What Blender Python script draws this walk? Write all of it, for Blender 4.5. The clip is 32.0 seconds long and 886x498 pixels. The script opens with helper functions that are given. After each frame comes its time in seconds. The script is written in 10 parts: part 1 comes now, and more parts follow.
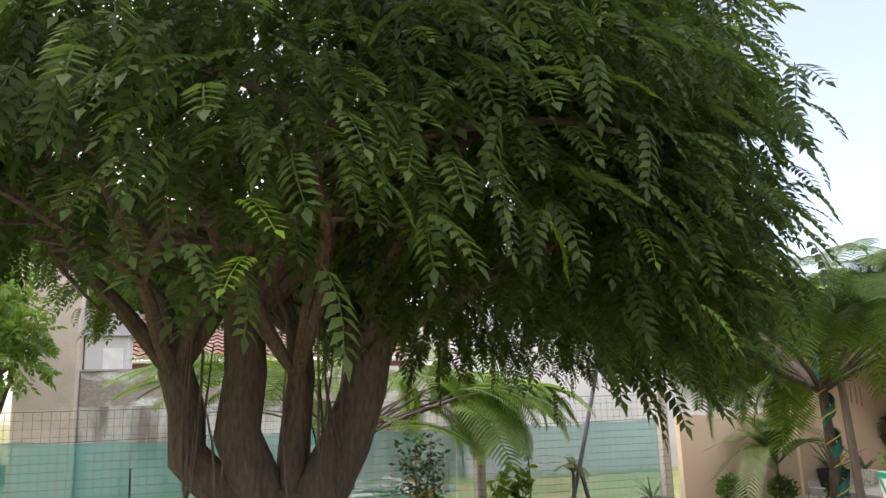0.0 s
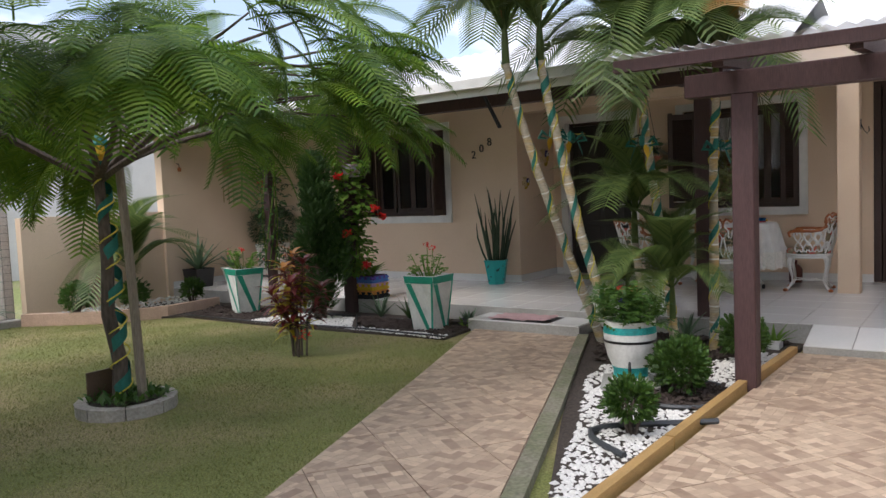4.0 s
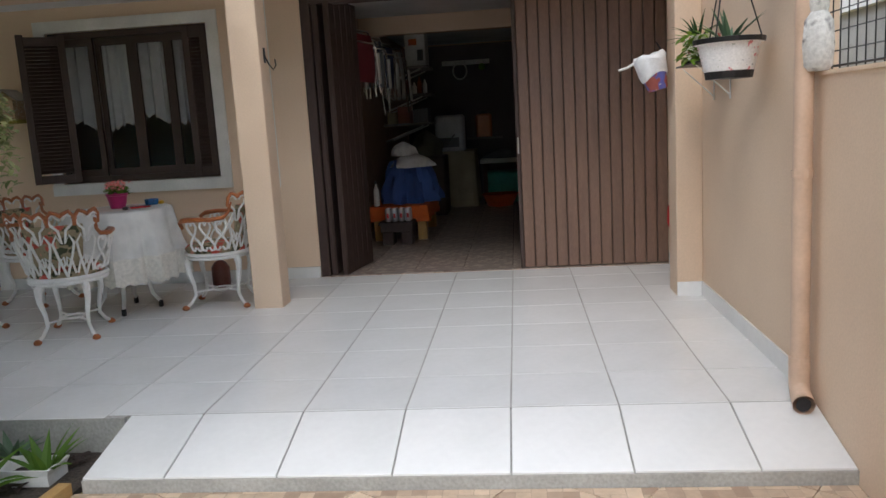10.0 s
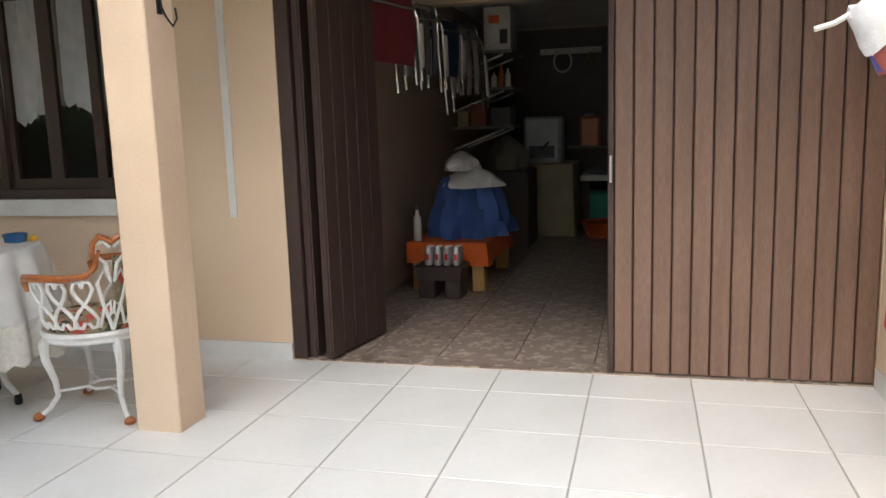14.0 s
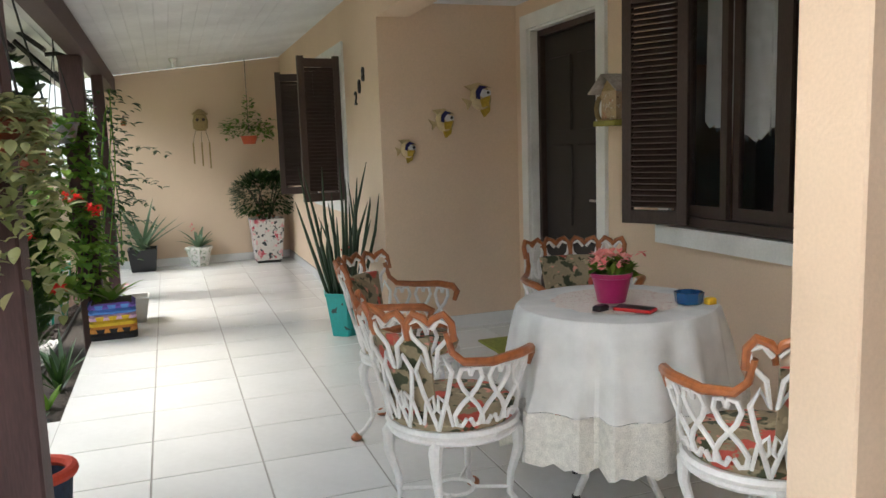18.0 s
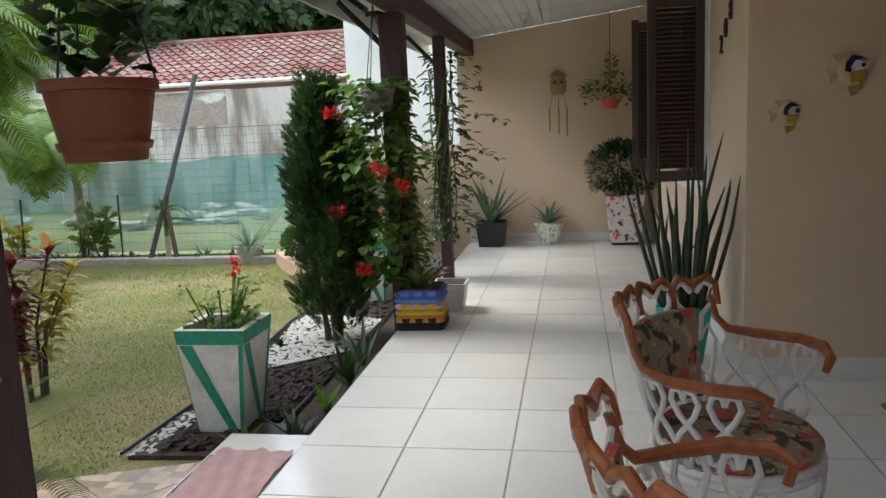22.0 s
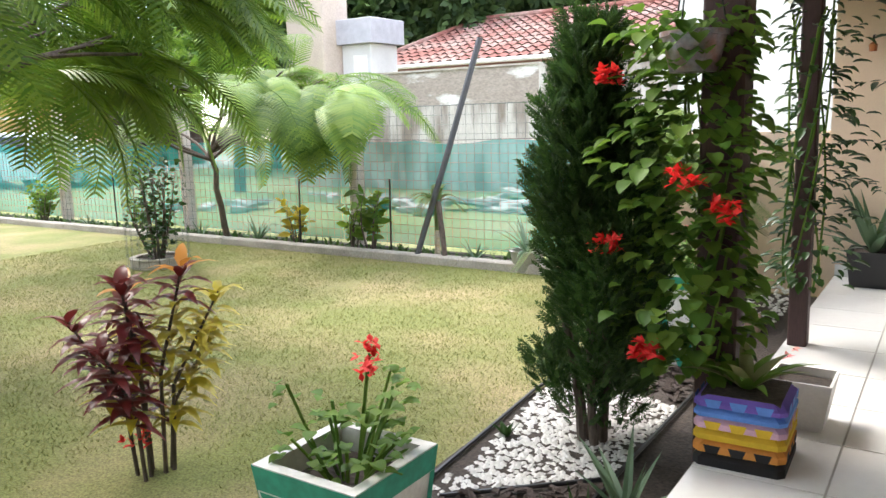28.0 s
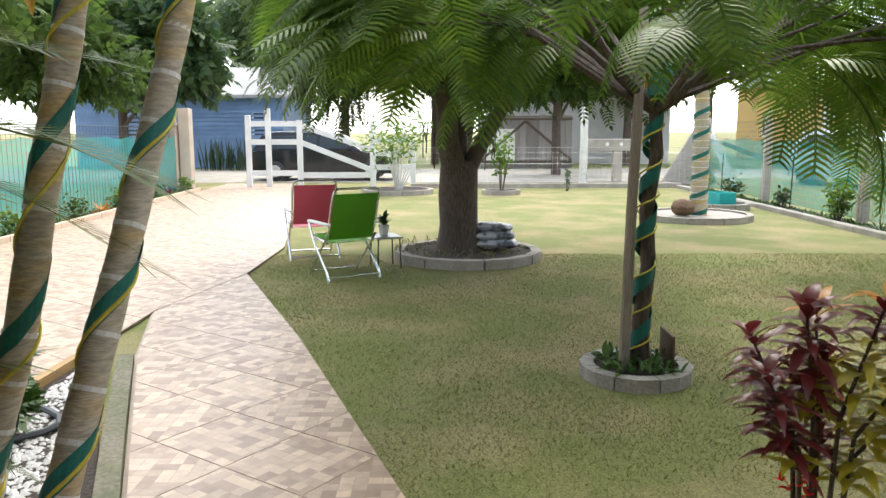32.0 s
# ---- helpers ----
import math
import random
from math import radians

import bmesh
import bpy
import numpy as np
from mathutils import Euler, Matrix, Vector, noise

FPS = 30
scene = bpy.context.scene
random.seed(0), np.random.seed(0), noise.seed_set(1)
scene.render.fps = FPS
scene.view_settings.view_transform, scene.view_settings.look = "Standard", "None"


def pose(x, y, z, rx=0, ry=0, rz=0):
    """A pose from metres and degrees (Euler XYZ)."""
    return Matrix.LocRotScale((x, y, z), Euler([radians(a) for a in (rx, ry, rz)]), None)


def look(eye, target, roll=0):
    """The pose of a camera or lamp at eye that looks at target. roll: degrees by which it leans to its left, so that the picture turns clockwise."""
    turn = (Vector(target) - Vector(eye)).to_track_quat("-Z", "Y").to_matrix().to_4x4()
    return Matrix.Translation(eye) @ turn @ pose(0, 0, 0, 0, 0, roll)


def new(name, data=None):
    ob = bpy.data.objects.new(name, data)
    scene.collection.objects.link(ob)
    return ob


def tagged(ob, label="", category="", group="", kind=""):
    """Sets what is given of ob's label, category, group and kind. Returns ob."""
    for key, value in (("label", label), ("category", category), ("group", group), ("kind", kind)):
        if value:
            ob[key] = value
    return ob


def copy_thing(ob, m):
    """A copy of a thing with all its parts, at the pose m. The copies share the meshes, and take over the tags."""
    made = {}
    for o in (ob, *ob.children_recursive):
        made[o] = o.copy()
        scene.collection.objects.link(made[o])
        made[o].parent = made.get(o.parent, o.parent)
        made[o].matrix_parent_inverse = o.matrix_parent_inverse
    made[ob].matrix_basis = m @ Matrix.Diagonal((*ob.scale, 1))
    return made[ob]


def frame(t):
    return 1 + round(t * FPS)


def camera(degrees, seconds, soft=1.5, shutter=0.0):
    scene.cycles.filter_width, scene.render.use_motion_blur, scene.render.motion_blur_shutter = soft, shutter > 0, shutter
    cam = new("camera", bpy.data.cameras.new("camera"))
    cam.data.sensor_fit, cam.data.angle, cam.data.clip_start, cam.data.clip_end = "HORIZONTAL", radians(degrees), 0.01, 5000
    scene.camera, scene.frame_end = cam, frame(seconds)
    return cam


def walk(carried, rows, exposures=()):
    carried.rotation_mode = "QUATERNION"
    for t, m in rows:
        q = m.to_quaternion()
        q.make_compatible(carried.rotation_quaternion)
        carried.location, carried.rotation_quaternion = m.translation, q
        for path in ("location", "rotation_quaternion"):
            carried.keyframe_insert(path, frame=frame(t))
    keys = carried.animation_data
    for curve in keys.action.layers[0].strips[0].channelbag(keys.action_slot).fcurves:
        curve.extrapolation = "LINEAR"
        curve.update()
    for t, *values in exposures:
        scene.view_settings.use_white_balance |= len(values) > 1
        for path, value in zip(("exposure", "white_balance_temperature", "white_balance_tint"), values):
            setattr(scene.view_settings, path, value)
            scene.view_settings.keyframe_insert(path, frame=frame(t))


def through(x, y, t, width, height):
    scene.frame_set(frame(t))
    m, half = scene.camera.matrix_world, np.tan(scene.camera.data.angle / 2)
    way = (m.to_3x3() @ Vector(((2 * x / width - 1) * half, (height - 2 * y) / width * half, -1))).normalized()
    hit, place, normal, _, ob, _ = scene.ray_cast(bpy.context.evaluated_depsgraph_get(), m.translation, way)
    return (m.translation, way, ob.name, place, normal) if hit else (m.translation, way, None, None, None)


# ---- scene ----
cam = camera(59.6, 32.0)
PATH = [
    (0, (0.608, -0.199, 1.521), (1.186, 1.673, 1.923), -1.8),
    (0.5, (0.778, -0.142, 1.512), (1.63, 1.658, 1.692), -0.8),
    (1, (0.948, -0.085, 1.497), (2.11, 1.54, 1.603), -1.4),
    (1.5, (1.135, 0.011, 1.487), (2.485, 1.486, 1.545), -2.3),
    (2, (1.359, 0.057, 1.475), (2.768, 1.477, 1.455), -2.2),
    (2.5, (1.616, 0.052, 1.459), (2.995, 1.5, 1.405), -1.5),
    (4.5, (2.765, 0.108, 1.357), (4.543, 1.009, 1.19), -2.0),
    (5, (3.072, 0.089, 1.36), (4.976, 0.673, 1.178), -1.4),
    (5.5, (3.367, 0.022, 1.374), (5.326, 0.362, 1.165), -2.3),
    (6, (3.66, -0.063, 1.38), (5.634, 0.172, 1.153), -2.9),
    (6.5, (3.962, -0.11, 1.377), (5.941, 0.066, 1.14), -2.2),
    (7, (4.297, -0.122, 1.383), (6.279, -0.012, 1.144), -1.8),
    (7.5, (4.594, -0.19, 1.379), (6.574, -0.061, 1.123), -2.2),
    (8, (4.897, -0.282, 1.388), (6.874, -0.135, 1.123), -2.6),
    (8.5, (5.237, -0.329, 1.397), (7.212, -0.17, 1.123), -2.7),
    (9, (5.562, -0.4, 1.402), (7.534, -0.234, 1.114), -2.9),
    (9.5, (5.893, -0.486, 1.413), (7.861, -0.307, 1.104), -3.1),
    (10, (6.266, -0.519, 1.408), (8.229, -0.318, 1.083), -3.4),
    (10.5, (6.599, -0.565, 1.406), (8.557, -0.339, 1.068), -3.9),
    (11, (6.924, -0.62, 1.404), (8.877, -0.385, 1.045), -4.0),
    (11.5, (7.254, -0.656, 1.392), (9.21, -0.383, 1.076), -2.6),
    (12, (7.589, -0.683, 1.386), (9.544, -0.396, 1.074), -2.4),
    (12.5, (7.905, -0.747, 1.379), (9.856, -0.428, 1.078), -2.0),
    (13, (8.215, -0.775, 1.386), (10.162, -0.429, 1.083), -1.7),
    (13.5, (8.535, -0.755, 1.391), (10.475, -0.376, 1.086), -1.7),
    (15.5, (9.486, -0.45, 1.413), (11.071, 0.725, 1.088), -2.2),
    (16, (9.679, -0.412, 1.433), (11.089, 0.965, 1.095), -2.3),
    (16.5, (9.809, -0.356, 1.451), (10.978, 1.23, 1.108), -2.5),
    (17, (9.903, -0.282, 1.471), (10.892, 1.426, 1.15), -2.0),
    (17.5, (9.992, -0.189, 1.498), (10.784, 1.626, 1.216), -1.9),
    (18, (10.098, -0.09, 1.519), (10.756, 1.781, 1.255), -1.9),
    (18.5, (10.243, -0.006, 1.524), (10.749, 1.908, 1.241), -1.5),
    (19, (10.376, 0.099, 1.524), (10.797, 2.031, 1.222), -0.6),
    (19.5, (10.471, 0.246, 1.522), (10.757, 2.2, 1.208), -0.7),
    (20, (10.505, 0.447, 1.514), (10.641, 2.419, 1.213), -0.4),
    (20.5, (10.554, 0.617, 1.508), (10.566, 2.593, 1.199), -1.2),
    (21, (10.631, 0.752, 1.508), (10.425, 2.719, 1.209), -2.3),
    (21.5, (10.682, 0.914, 1.515), (10.38, 2.868, 1.209), -2.6),
    (22, (10.679, 1.127, 1.521), (10.343, 3.073, 1.206), -2.6),
    (22.5, (10.663, 1.334, 1.522), (10.297, 3.274, 1.199), -2.8),
    (23, (10.639, 1.526, 1.517), (10.17, 3.443, 1.192), -3.3),
    (23.5, (10.606, 1.713, 1.51), (10.005, 3.592, 1.183), -3.3),
    (24, (10.548, 1.924, 1.504), (9.921, 3.793, 1.165), -3.1),
    (24.5, (10.494, 2.122, 1.498), (9.865, 3.989, 1.15), -2.9),
    (26.5, (10.292, 2.921, 1.482), (9.667, 4.783, 1.106), -2.4),
    (27, (10.27, 3.062, 1.484), (9.622, 4.914, 1.097), -2.7),
    (27.5, (10.258, 3.172, 1.488), (9.432, 4.959, 1.134), -1.7),
    (28, (10.25, 3.268, 1.488), (9.152, 4.906, 1.154), -1.7),
    (28.5, (10.21, 3.382, 1.471), (8.915, 4.867, 1.125), -1.8),
    (29, (10.121, 3.514, 1.455), (8.638, 4.813, 1.119), -1.8),
    (29.5, (10.021, 3.625, 1.441), (8.36, 4.691, 1.119), -1.9),
    (30, (9.973, 3.679, 1.433), (8.161, 4.465, 1.12), -2.1),
    (30.5, (9.975, 3.69, 1.444), (8.057, 4.17, 1.135), -1.5),
    (31, (10.023, 3.723, 1.45), (8.055, 3.909, 1.145), -1.3),
    (31.5, (10.06, 3.771, 1.454), (8.083, 3.732, 1.155), -0.9),
    (32, (10.08, 3.833, 1.462), (8.104, 3.833, 1.158), -0.1),
]
EXPOSURES = [(0, 1.24, 6900, 18), (1, 0.86, 7300, 24), (2, 0.78, 7300, 24), (5, 0.70, 6000, 11), (6, 0.75, 6000, 11), (7, 0.72, 6000, 11), (8, 1.02, 6000, 11), (9, 1.24, 6050, 11), (10, 1.15, 6100, 10), (11, 1.1, 6200, 10), (12, 1.35, 6400, 9), (13, 1.74, 6400, 9), (16, 2.30, 6600, 9), (17, 1.95, 6500, 8), (18, 2.10, 6400, 8),
             (20, 1.67, 6300, 8), (22, 1.35, 6300, 8), (24, 1.3, 6500, 9), (27, 1.65, 6500, 11), (28, 2.06, 6500, 12), (30, 1.7, 6600, 12), (32, 1.48, 6500, 10)]
walk(cam, [(t, look(eye, target, roll)) for t, eye, target, roll in PATH], EXPOSURES)

# ---- world, sun, exposure ----
world = bpy.data.worlds.new("sky")
scene.world = world
world.use_nodes = True
wn, wl = world.node_tree.nodes, world.node_tree.links
SUN_EL, SUN_AZ = 50.0, 285.0
sky = wn.new("ShaderNodeTexSky")
sky.sky_type, sky.sun_disc = "NISHITA", False
sky.sun_elevation, sky.sun_rotation = radians(SUN_EL), radians(SUN_AZ)
sky.air_density, sky.dust_density = 1.0, 1.5
coord = wn.new("ShaderNodeTexCoord")
mapping = wn.new("ShaderNodeMapping")
mapping.inputs["Scale"].default_value = (1.0, 1.0, 2.6)
cloud = wn.new("ShaderNodeTexNoise")
cloud.inputs["Scale"].default_value, cloud.inputs["Detail"].default_value = 2.2, 6.0
ramp = wn.new("ShaderNodeValToRGB")
ramp.color_ramp.elements[0].position, ramp.color_ramp.elements[1].position = 0.44, 0.60
ramp.color_ramp.elements[0].color = (0.10, 0.10, 0.10, 1)
mixer = wn.new("ShaderNodeMix")
mixer.data_type = "RGBA"
mixer.inputs[7].default_value = (12.0, 12.2, 12.6, 1)
wl.new(coord.outputs["Generated"], mapping.inputs["Vector"])
wl.new(mapping.outputs["Vector"], cloud.inputs["Vector"])
wl.new(cloud.outputs["Fac"], ramp.inputs["Fac"])
wl.new(ramp.outputs["Color"], mixer.inputs[0])
wl.new(sky.outputs["Color"], mixer.inputs[6])
wl.new(mixer.outputs[2], wn["Background"].inputs["Color"])
wn["Background"].inputs["Strength"].default_value = 0.13
sun = new("sun", bpy.data.lights.new("sun", "SUN"))
sun.data.energy, sun.data.angle, sun.data.color = 1.15, radians(24), (1.0, 0.95, 0.86)
sa = radians(SUN_AZ)
sun.matrix_world = look((0, 0, 20), Vector((0, 0, 20)) - Vector((math.sin(sa) * math.cos(radians(SUN_EL)), math.cos(sa) * math.cos(radians(SUN_EL)), math.sin(radians(SUN_EL)))))


# ---- building helpers ----
class Shape:
    """Collects vertices and faces; becomes one mesh."""

    def __init__(self):
        self.v, self.f = [], []

    def add(self, verts, faces):
        n = len(self.v)
        self.v += [tuple(p) for p in verts]
        self.f += [tuple(i + n for i in f) for f in faces]
        return self

    def box(self, x0, y0, z0, x1, y1, z1):
        return self.add([(x0, y0, z0), (x1, y0, z0), (x1, y1, z0), (x0, y1, z0), (x0, y0, z1), (x1, y0, z1), (x1, y1, z1), (x0, y1, z1)],
                        [(3, 2, 1, 0), (4, 5, 6, 7), (0, 1, 5, 4), (1, 2, 6, 5), (2, 3, 7, 6), (3, 0, 4, 7)])

    def bevbox(self, x0, y0, z0, x1, y1, z1, b=0.01):
        """A box with chamfered upright edges and top rim."""
        def ring(i, z):
            return [(x0 + i, y0 + b + i, z), (x0 + b + i, y0 + i, z), (x1 - b - i, y0 + i, z), (x1 - i, y0 + b + i, z),
                    (x1 - i, y1 - b - i, z), (x1 - b - i, y1 - i, z), (x0 + b + i, y1 - i, z), (x0 + i, y1 - b - i, z)]
        vs = ring(0, z0) + ring(0, z1 - b) + ring(b, z1)
        fs = [tuple(range(7, -1, -1)), tuple(range(16, 24))]
        for k in (0, 8):
            fs += [(k + i, k + (i + 1) % 8, k + 8 + (i + 1) % 8, k + 8 + i) for i in range(8)]
        return self.add(vs, fs)

    def prism(self, poly, z0, z1):
        """An upright prism over a counter-clockwise polygon of (x, y)."""
        n = len(poly)
        vs = [(x, y, z0) for x, y in poly] + [(x, y, z1) for x, y in poly]
        return self.add(vs, [tuple(range(n - 1, -1, -1)), tuple(range(n, 2 * n))] + [(i, (i + 1) % n, n + (i + 1) % n, n + i) for i in range(n)])

    def tube(self, pts, radii, n=8, caps=True):
        pts = [Vector(p) for p in pts]
        if not hasattr(radii, "__len__"):
            radii = [radii] * len(pts)
        base = len(self.v)
        side = None
        for i, p in enumerate(pts):
            d = (pts[min(i + 1, len(pts) - 1)] - pts[max(i - 1, 0)]).normalized()
            if side is None:
                side = d.cross(Vector((0, 0, 1)) if abs(d.z) < 0.9 else Vector((1, 0, 0))).normalized()
            else:
                side = (side - d * side.dot(d)).normalized()
            up = side.cross(d)
            for k in range(n):
                a = 2 * math.pi * k / n
                self.v.append(tuple(p + radii[i] * (math.cos(a) * side + math.sin(a) * up)))
        for i in range(len(pts) - 1):
            for k in range(n):
                a, b = base + i * n + k, base + i * n + (k + 1) % n
                self.f.append((a, a + n, b + n, b))
        if caps:
            self.f.append(tuple(base + k for k in range(n)))
            self.f.append(tuple(base + (len(pts) - 1) * n + n - 1 - k for k in range(n)))
        return self

    def lathe(self, profile, n=24, c=(0, 0), sx=1.0, sy=1.0, a0=0.0):
        """Turns (radius, z) pairs, bottom to top, round an upright axis."""
        base = len(self.v)
        for r, z in profile:
            for k in range(n):
                a = a0 + 2 * math.pi * k / n
                self.v.append((c[0] + sx * r * math.cos(a), c[1] + sy * r * math.sin(a), z))
        for i in range(len(profile) - 1):
            for k in range(n):
                a, b = base + i * n + k, base + i * n + (k + 1) % n
                self.f.append((a, b, b + n, a + n))
        self.f.append(tuple(base + n - 1 - k for k in range(n)))
        self.f.append(tuple(base + (len(profile) - 1) * n + k for k in range(n)))
        return self

    def blade(self, p, d, length, width, droop=0.3, segs=4, fold=0.15, taper=1.6, side=None):
        """A bent leaf from p along d, widest near a third of its length."""
        p, d = Vector(p), Vector(d).normalized()
        s = side or d.cross(Vector((0, 0, 1)))
        s = s.normalized() if s.length > 1e-4 else Vector((1, 0, 0))
        base = len(self.v)
        pos = p.copy()
        for i in range(segs + 1):
            t = i / segs
            w = width * 0.5 * max(0.02, (math.sin(math.pi * min(1, 0.08 + t ** (1 / taper) * 0.92))) if t < 1 else 0.02)
            nrm = s.cross(d)
            self.v += [tuple(pos - s * w + nrm * fold * w), tuple(pos), tuple(pos + s * w + nrm * fold * w)]
            if i < segs:
                pos = pos + d * (length / segs)
                d = (d + Vector((0, 0, -droop / segs))).normalized()
        for i in range(segs):
            k = base + 3 * i
            self.f += [(k, k + 1, k + 4, k + 3), (k + 1, k + 2, k + 5, k + 4)]
        return self

    def mesh(self, name, material, smooth=False):
        me = bpy.data.meshes.new(name)
        me.from_pydata(self.v, [], self.f)
        me.materials.append(material)
        if smooth:
            me.shade_smooth()
            me.set_sharp_from_angle(angle=radians(38))
        me.update()
        return me


def part(name, shape, material, parent, label="", smooth=False):
    ob = new(name, shape.mesh(name, material, smooth) if isinstance(shape, Shape) else shape)
    ob.parent = parent
    return tagged(ob, label)


def thing(name, label, category, group="", m=None):
    ob = new(name)
    ob.empty_display_size = 0.1
    if m is not None:
        ob.matrix_basis = m
    return tagged(ob, label, category, group)


def struct(name, shape, material, label="", smooth=False):
    return tagged(new(name, shape.mesh(name, material, smooth)), label, kind="structure")


def solo(name, shape, material, label, category, group="", smooth=False, kind=""):
    return tagged(new(name, shape.mesh(name, material, smooth)), label, category, group, kind)


def rnd(a, b):
    return random.uniform(a, b)


def wall_x(x0, x1, y0, y1, z0, z1, holes):
    """A wall across x with rectangular holes (ya, yb, za, zb), sorted along y."""
    s = Shape()
    y = y0
    for ya, yb, za, zb in holes:
        if ya > y:
            s.box(x0, y, z0, x1, ya, z1)
        if za > z0:
            s.box(x0, ya, z0, x1, yb, za)
        if zb < z1:
            s.box(x0, ya, zb, x1, yb, z1)
        y = yb
    if y < y1:
        s.box(x0, y, z0, x1, y1, z1)
    return s


# ---- materials ----
def mat(name, col, rough=0.6, metal=0.0, var=0.12, scale=6.0, fine=60.0, bump=0.0, col2=None, mix2=None, spec=0.5, piece=0.0, bscale=None,
        stretch=(1, 1, 1), sss=0.0, trans=0.0, gen=False):
    """A node material: a base colour varied at two scales, an optional second colour in blotches, fine relief."""
    m = bpy.data.materials.new(name)
    m.use_nodes = True
    n, l = m.node_tree.nodes, m.node_tree.links
    b = n["Principled BSDF"]
    b.inputs["Roughness"].default_value, b.inputs["Metallic"].default_value = rough, metal
    b.inputs["Specular IOR Level"].default_value = spec
    tc = n.new("ShaderNodeTexCoord")
    mp = n.new("ShaderNodeMapping")
    mp.inputs["Scale"].default_value = stretch
    l.new(tc.outputs["Generated" if gen else "Object"], mp.inputs["Vector"])
    big = n.new("ShaderNodeTexNoise")
    big.inputs["Scale"].default_value, big.inputs["Detail"].default_value = scale, 5
    small = n.new("ShaderNodeTexNoise")
    small.inputs["Scale"].default_value, small.inputs["Detail"].default_value = fine, 3
    l.new(mp.outputs[0], big.inputs["Vector"])
    l.new(mp.outputs[0], small.inputs["Vector"])
    c = n.new("ShaderNodeMix")
    c.data_type = "RGBA"
    c.inputs[6].default_value = (*col, 1)
    c.inputs[7].default_value = (*(col2 or [v * 0.8 for v in col]), 1)
    rp = n.new("ShaderNodeMapRange")
    lo, hi = mix2 or (0.35, 0.75)
    rp.inputs[1].default_value, rp.inputs[2].default_value = lo, hi
    l.new(big.outputs["Fac"], rp.inputs[0])
    l.new(rp.outputs[0], c.inputs[0])
    hs = n.new("ShaderNodeHueSaturation")
    vr = n.new("ShaderNodeMapRange")
    vr.inputs[1].default_value, vr.inputs[2].default_value = 0.3, 0.7
    vr.inputs[3].default_value, vr.inputs[4].default_value = 1 - var, 1 + var
    l.new(small.outputs["Fac"], vr.inputs[0])
    if piece:
        oi = n.new("ShaderNodeObjectInfo")
        pr = n.new("ShaderNodeMapRange")
        pr.inputs[3].default_value, pr.inputs[4].default_value = 1 - piece, 1 + piece
        l.new(oi.outputs["Random"], pr.inputs[0])
        mu = n.new("ShaderNodeMath")
        mu.operation = "MULTIPLY"
        l.new(vr.outputs[0], mu.inputs[0])
        l.new(pr.outputs[0], mu.inputs[1])
        l.new(mu.outputs[0], hs.inputs["Value"])
    else:
        l.new(vr.outputs[0], hs.inputs["Value"])
    l.new(c.outputs[2], hs.inputs["Color"])
    l.new(hs.outputs[0], b.inputs["Base Color"])
    if bump:
        bp = n.new("ShaderNodeBump")
        bp.inputs["Strength"].default_value, bp.inputs["Distance"].default_value = bump, 0.01
        if bscale:
            bn = n.new("ShaderNodeTexNoise")
            bn.inputs["Scale"].default_value, bn.inputs["Detail"].default_value = bscale, 4
            l.new(mp.outputs[0], bn.inputs["Vector"])
            l.new(bn.outputs["Fac"], bp.inputs["Height"])
        else:
            l.new(small.outputs["Fac"], bp.inputs["Height"])
        l.new(bp.outputs[0], b.inputs["Normal"])
    if trans:
        b.inputs["Transmission Weight"].default_value = trans
    return m


def leafmat(name, col, col2, rough=0.45, isl=0.25, through=0.35):
    """Foliage: each leaf its own shade, some light let through."""
    m = bpy.data.materials.new(name)
    m.use_nodes = True
    n, l = m.node_tree.nodes, m.node_tree.links
    b = n["Principled BSDF"]
    b.inputs["Roughness"].default_value = rough
    ge = n.new("ShaderNodeNewGeometry")
    c = n.new("ShaderNodeMix")
    c.data_type = "RGBA"
    c.inputs[6].default_value, c.inputs[7].default_value = (*col, 1), (*col2, 1)
    l.new(ge.outputs["Random Per Island"], c.inputs[0])
    tc = n.new("ShaderNodeTexCoord")
    no = n.new("ShaderNodeTexNoise")
    no.inputs["Scale"].default_value = 1.3
    l.new(tc.outputs["Object"], no.inputs["Vector"])
    mr = n.new("ShaderNodeMapRange")
    mr.inputs[1].default_value, mr.inputs[2].default_value = 0.3, 0.7
    mr.inputs[3].default_value, mr.inputs[4].default_value = 1 - isl, 1 + isl
    l.new(no.outputs["Fac"], mr.inputs[0])
    hs = n.new("ShaderNodeHueSaturation")
    l.new(mr.outputs[0], hs.inputs["Value"])
    l.new(c.outputs[2], hs.inputs["Color"])
    l.new(hs.outputs[0], b.inputs["Base Color"])
    tr = n.new("ShaderNodeBsdfTranslucent")
    l.new(hs.outputs[0], tr.inputs["Color"])
    mx = n.new("ShaderNodeMixShader")
    mx.inputs[0].default_value = through
    l.new(b.outputs[0], mx.inputs[1])
    l.new(tr.outputs[0], mx.inputs[2])
    l.new(mx.outputs[0], n["Material Output"].inputs["Surface"])
    return m


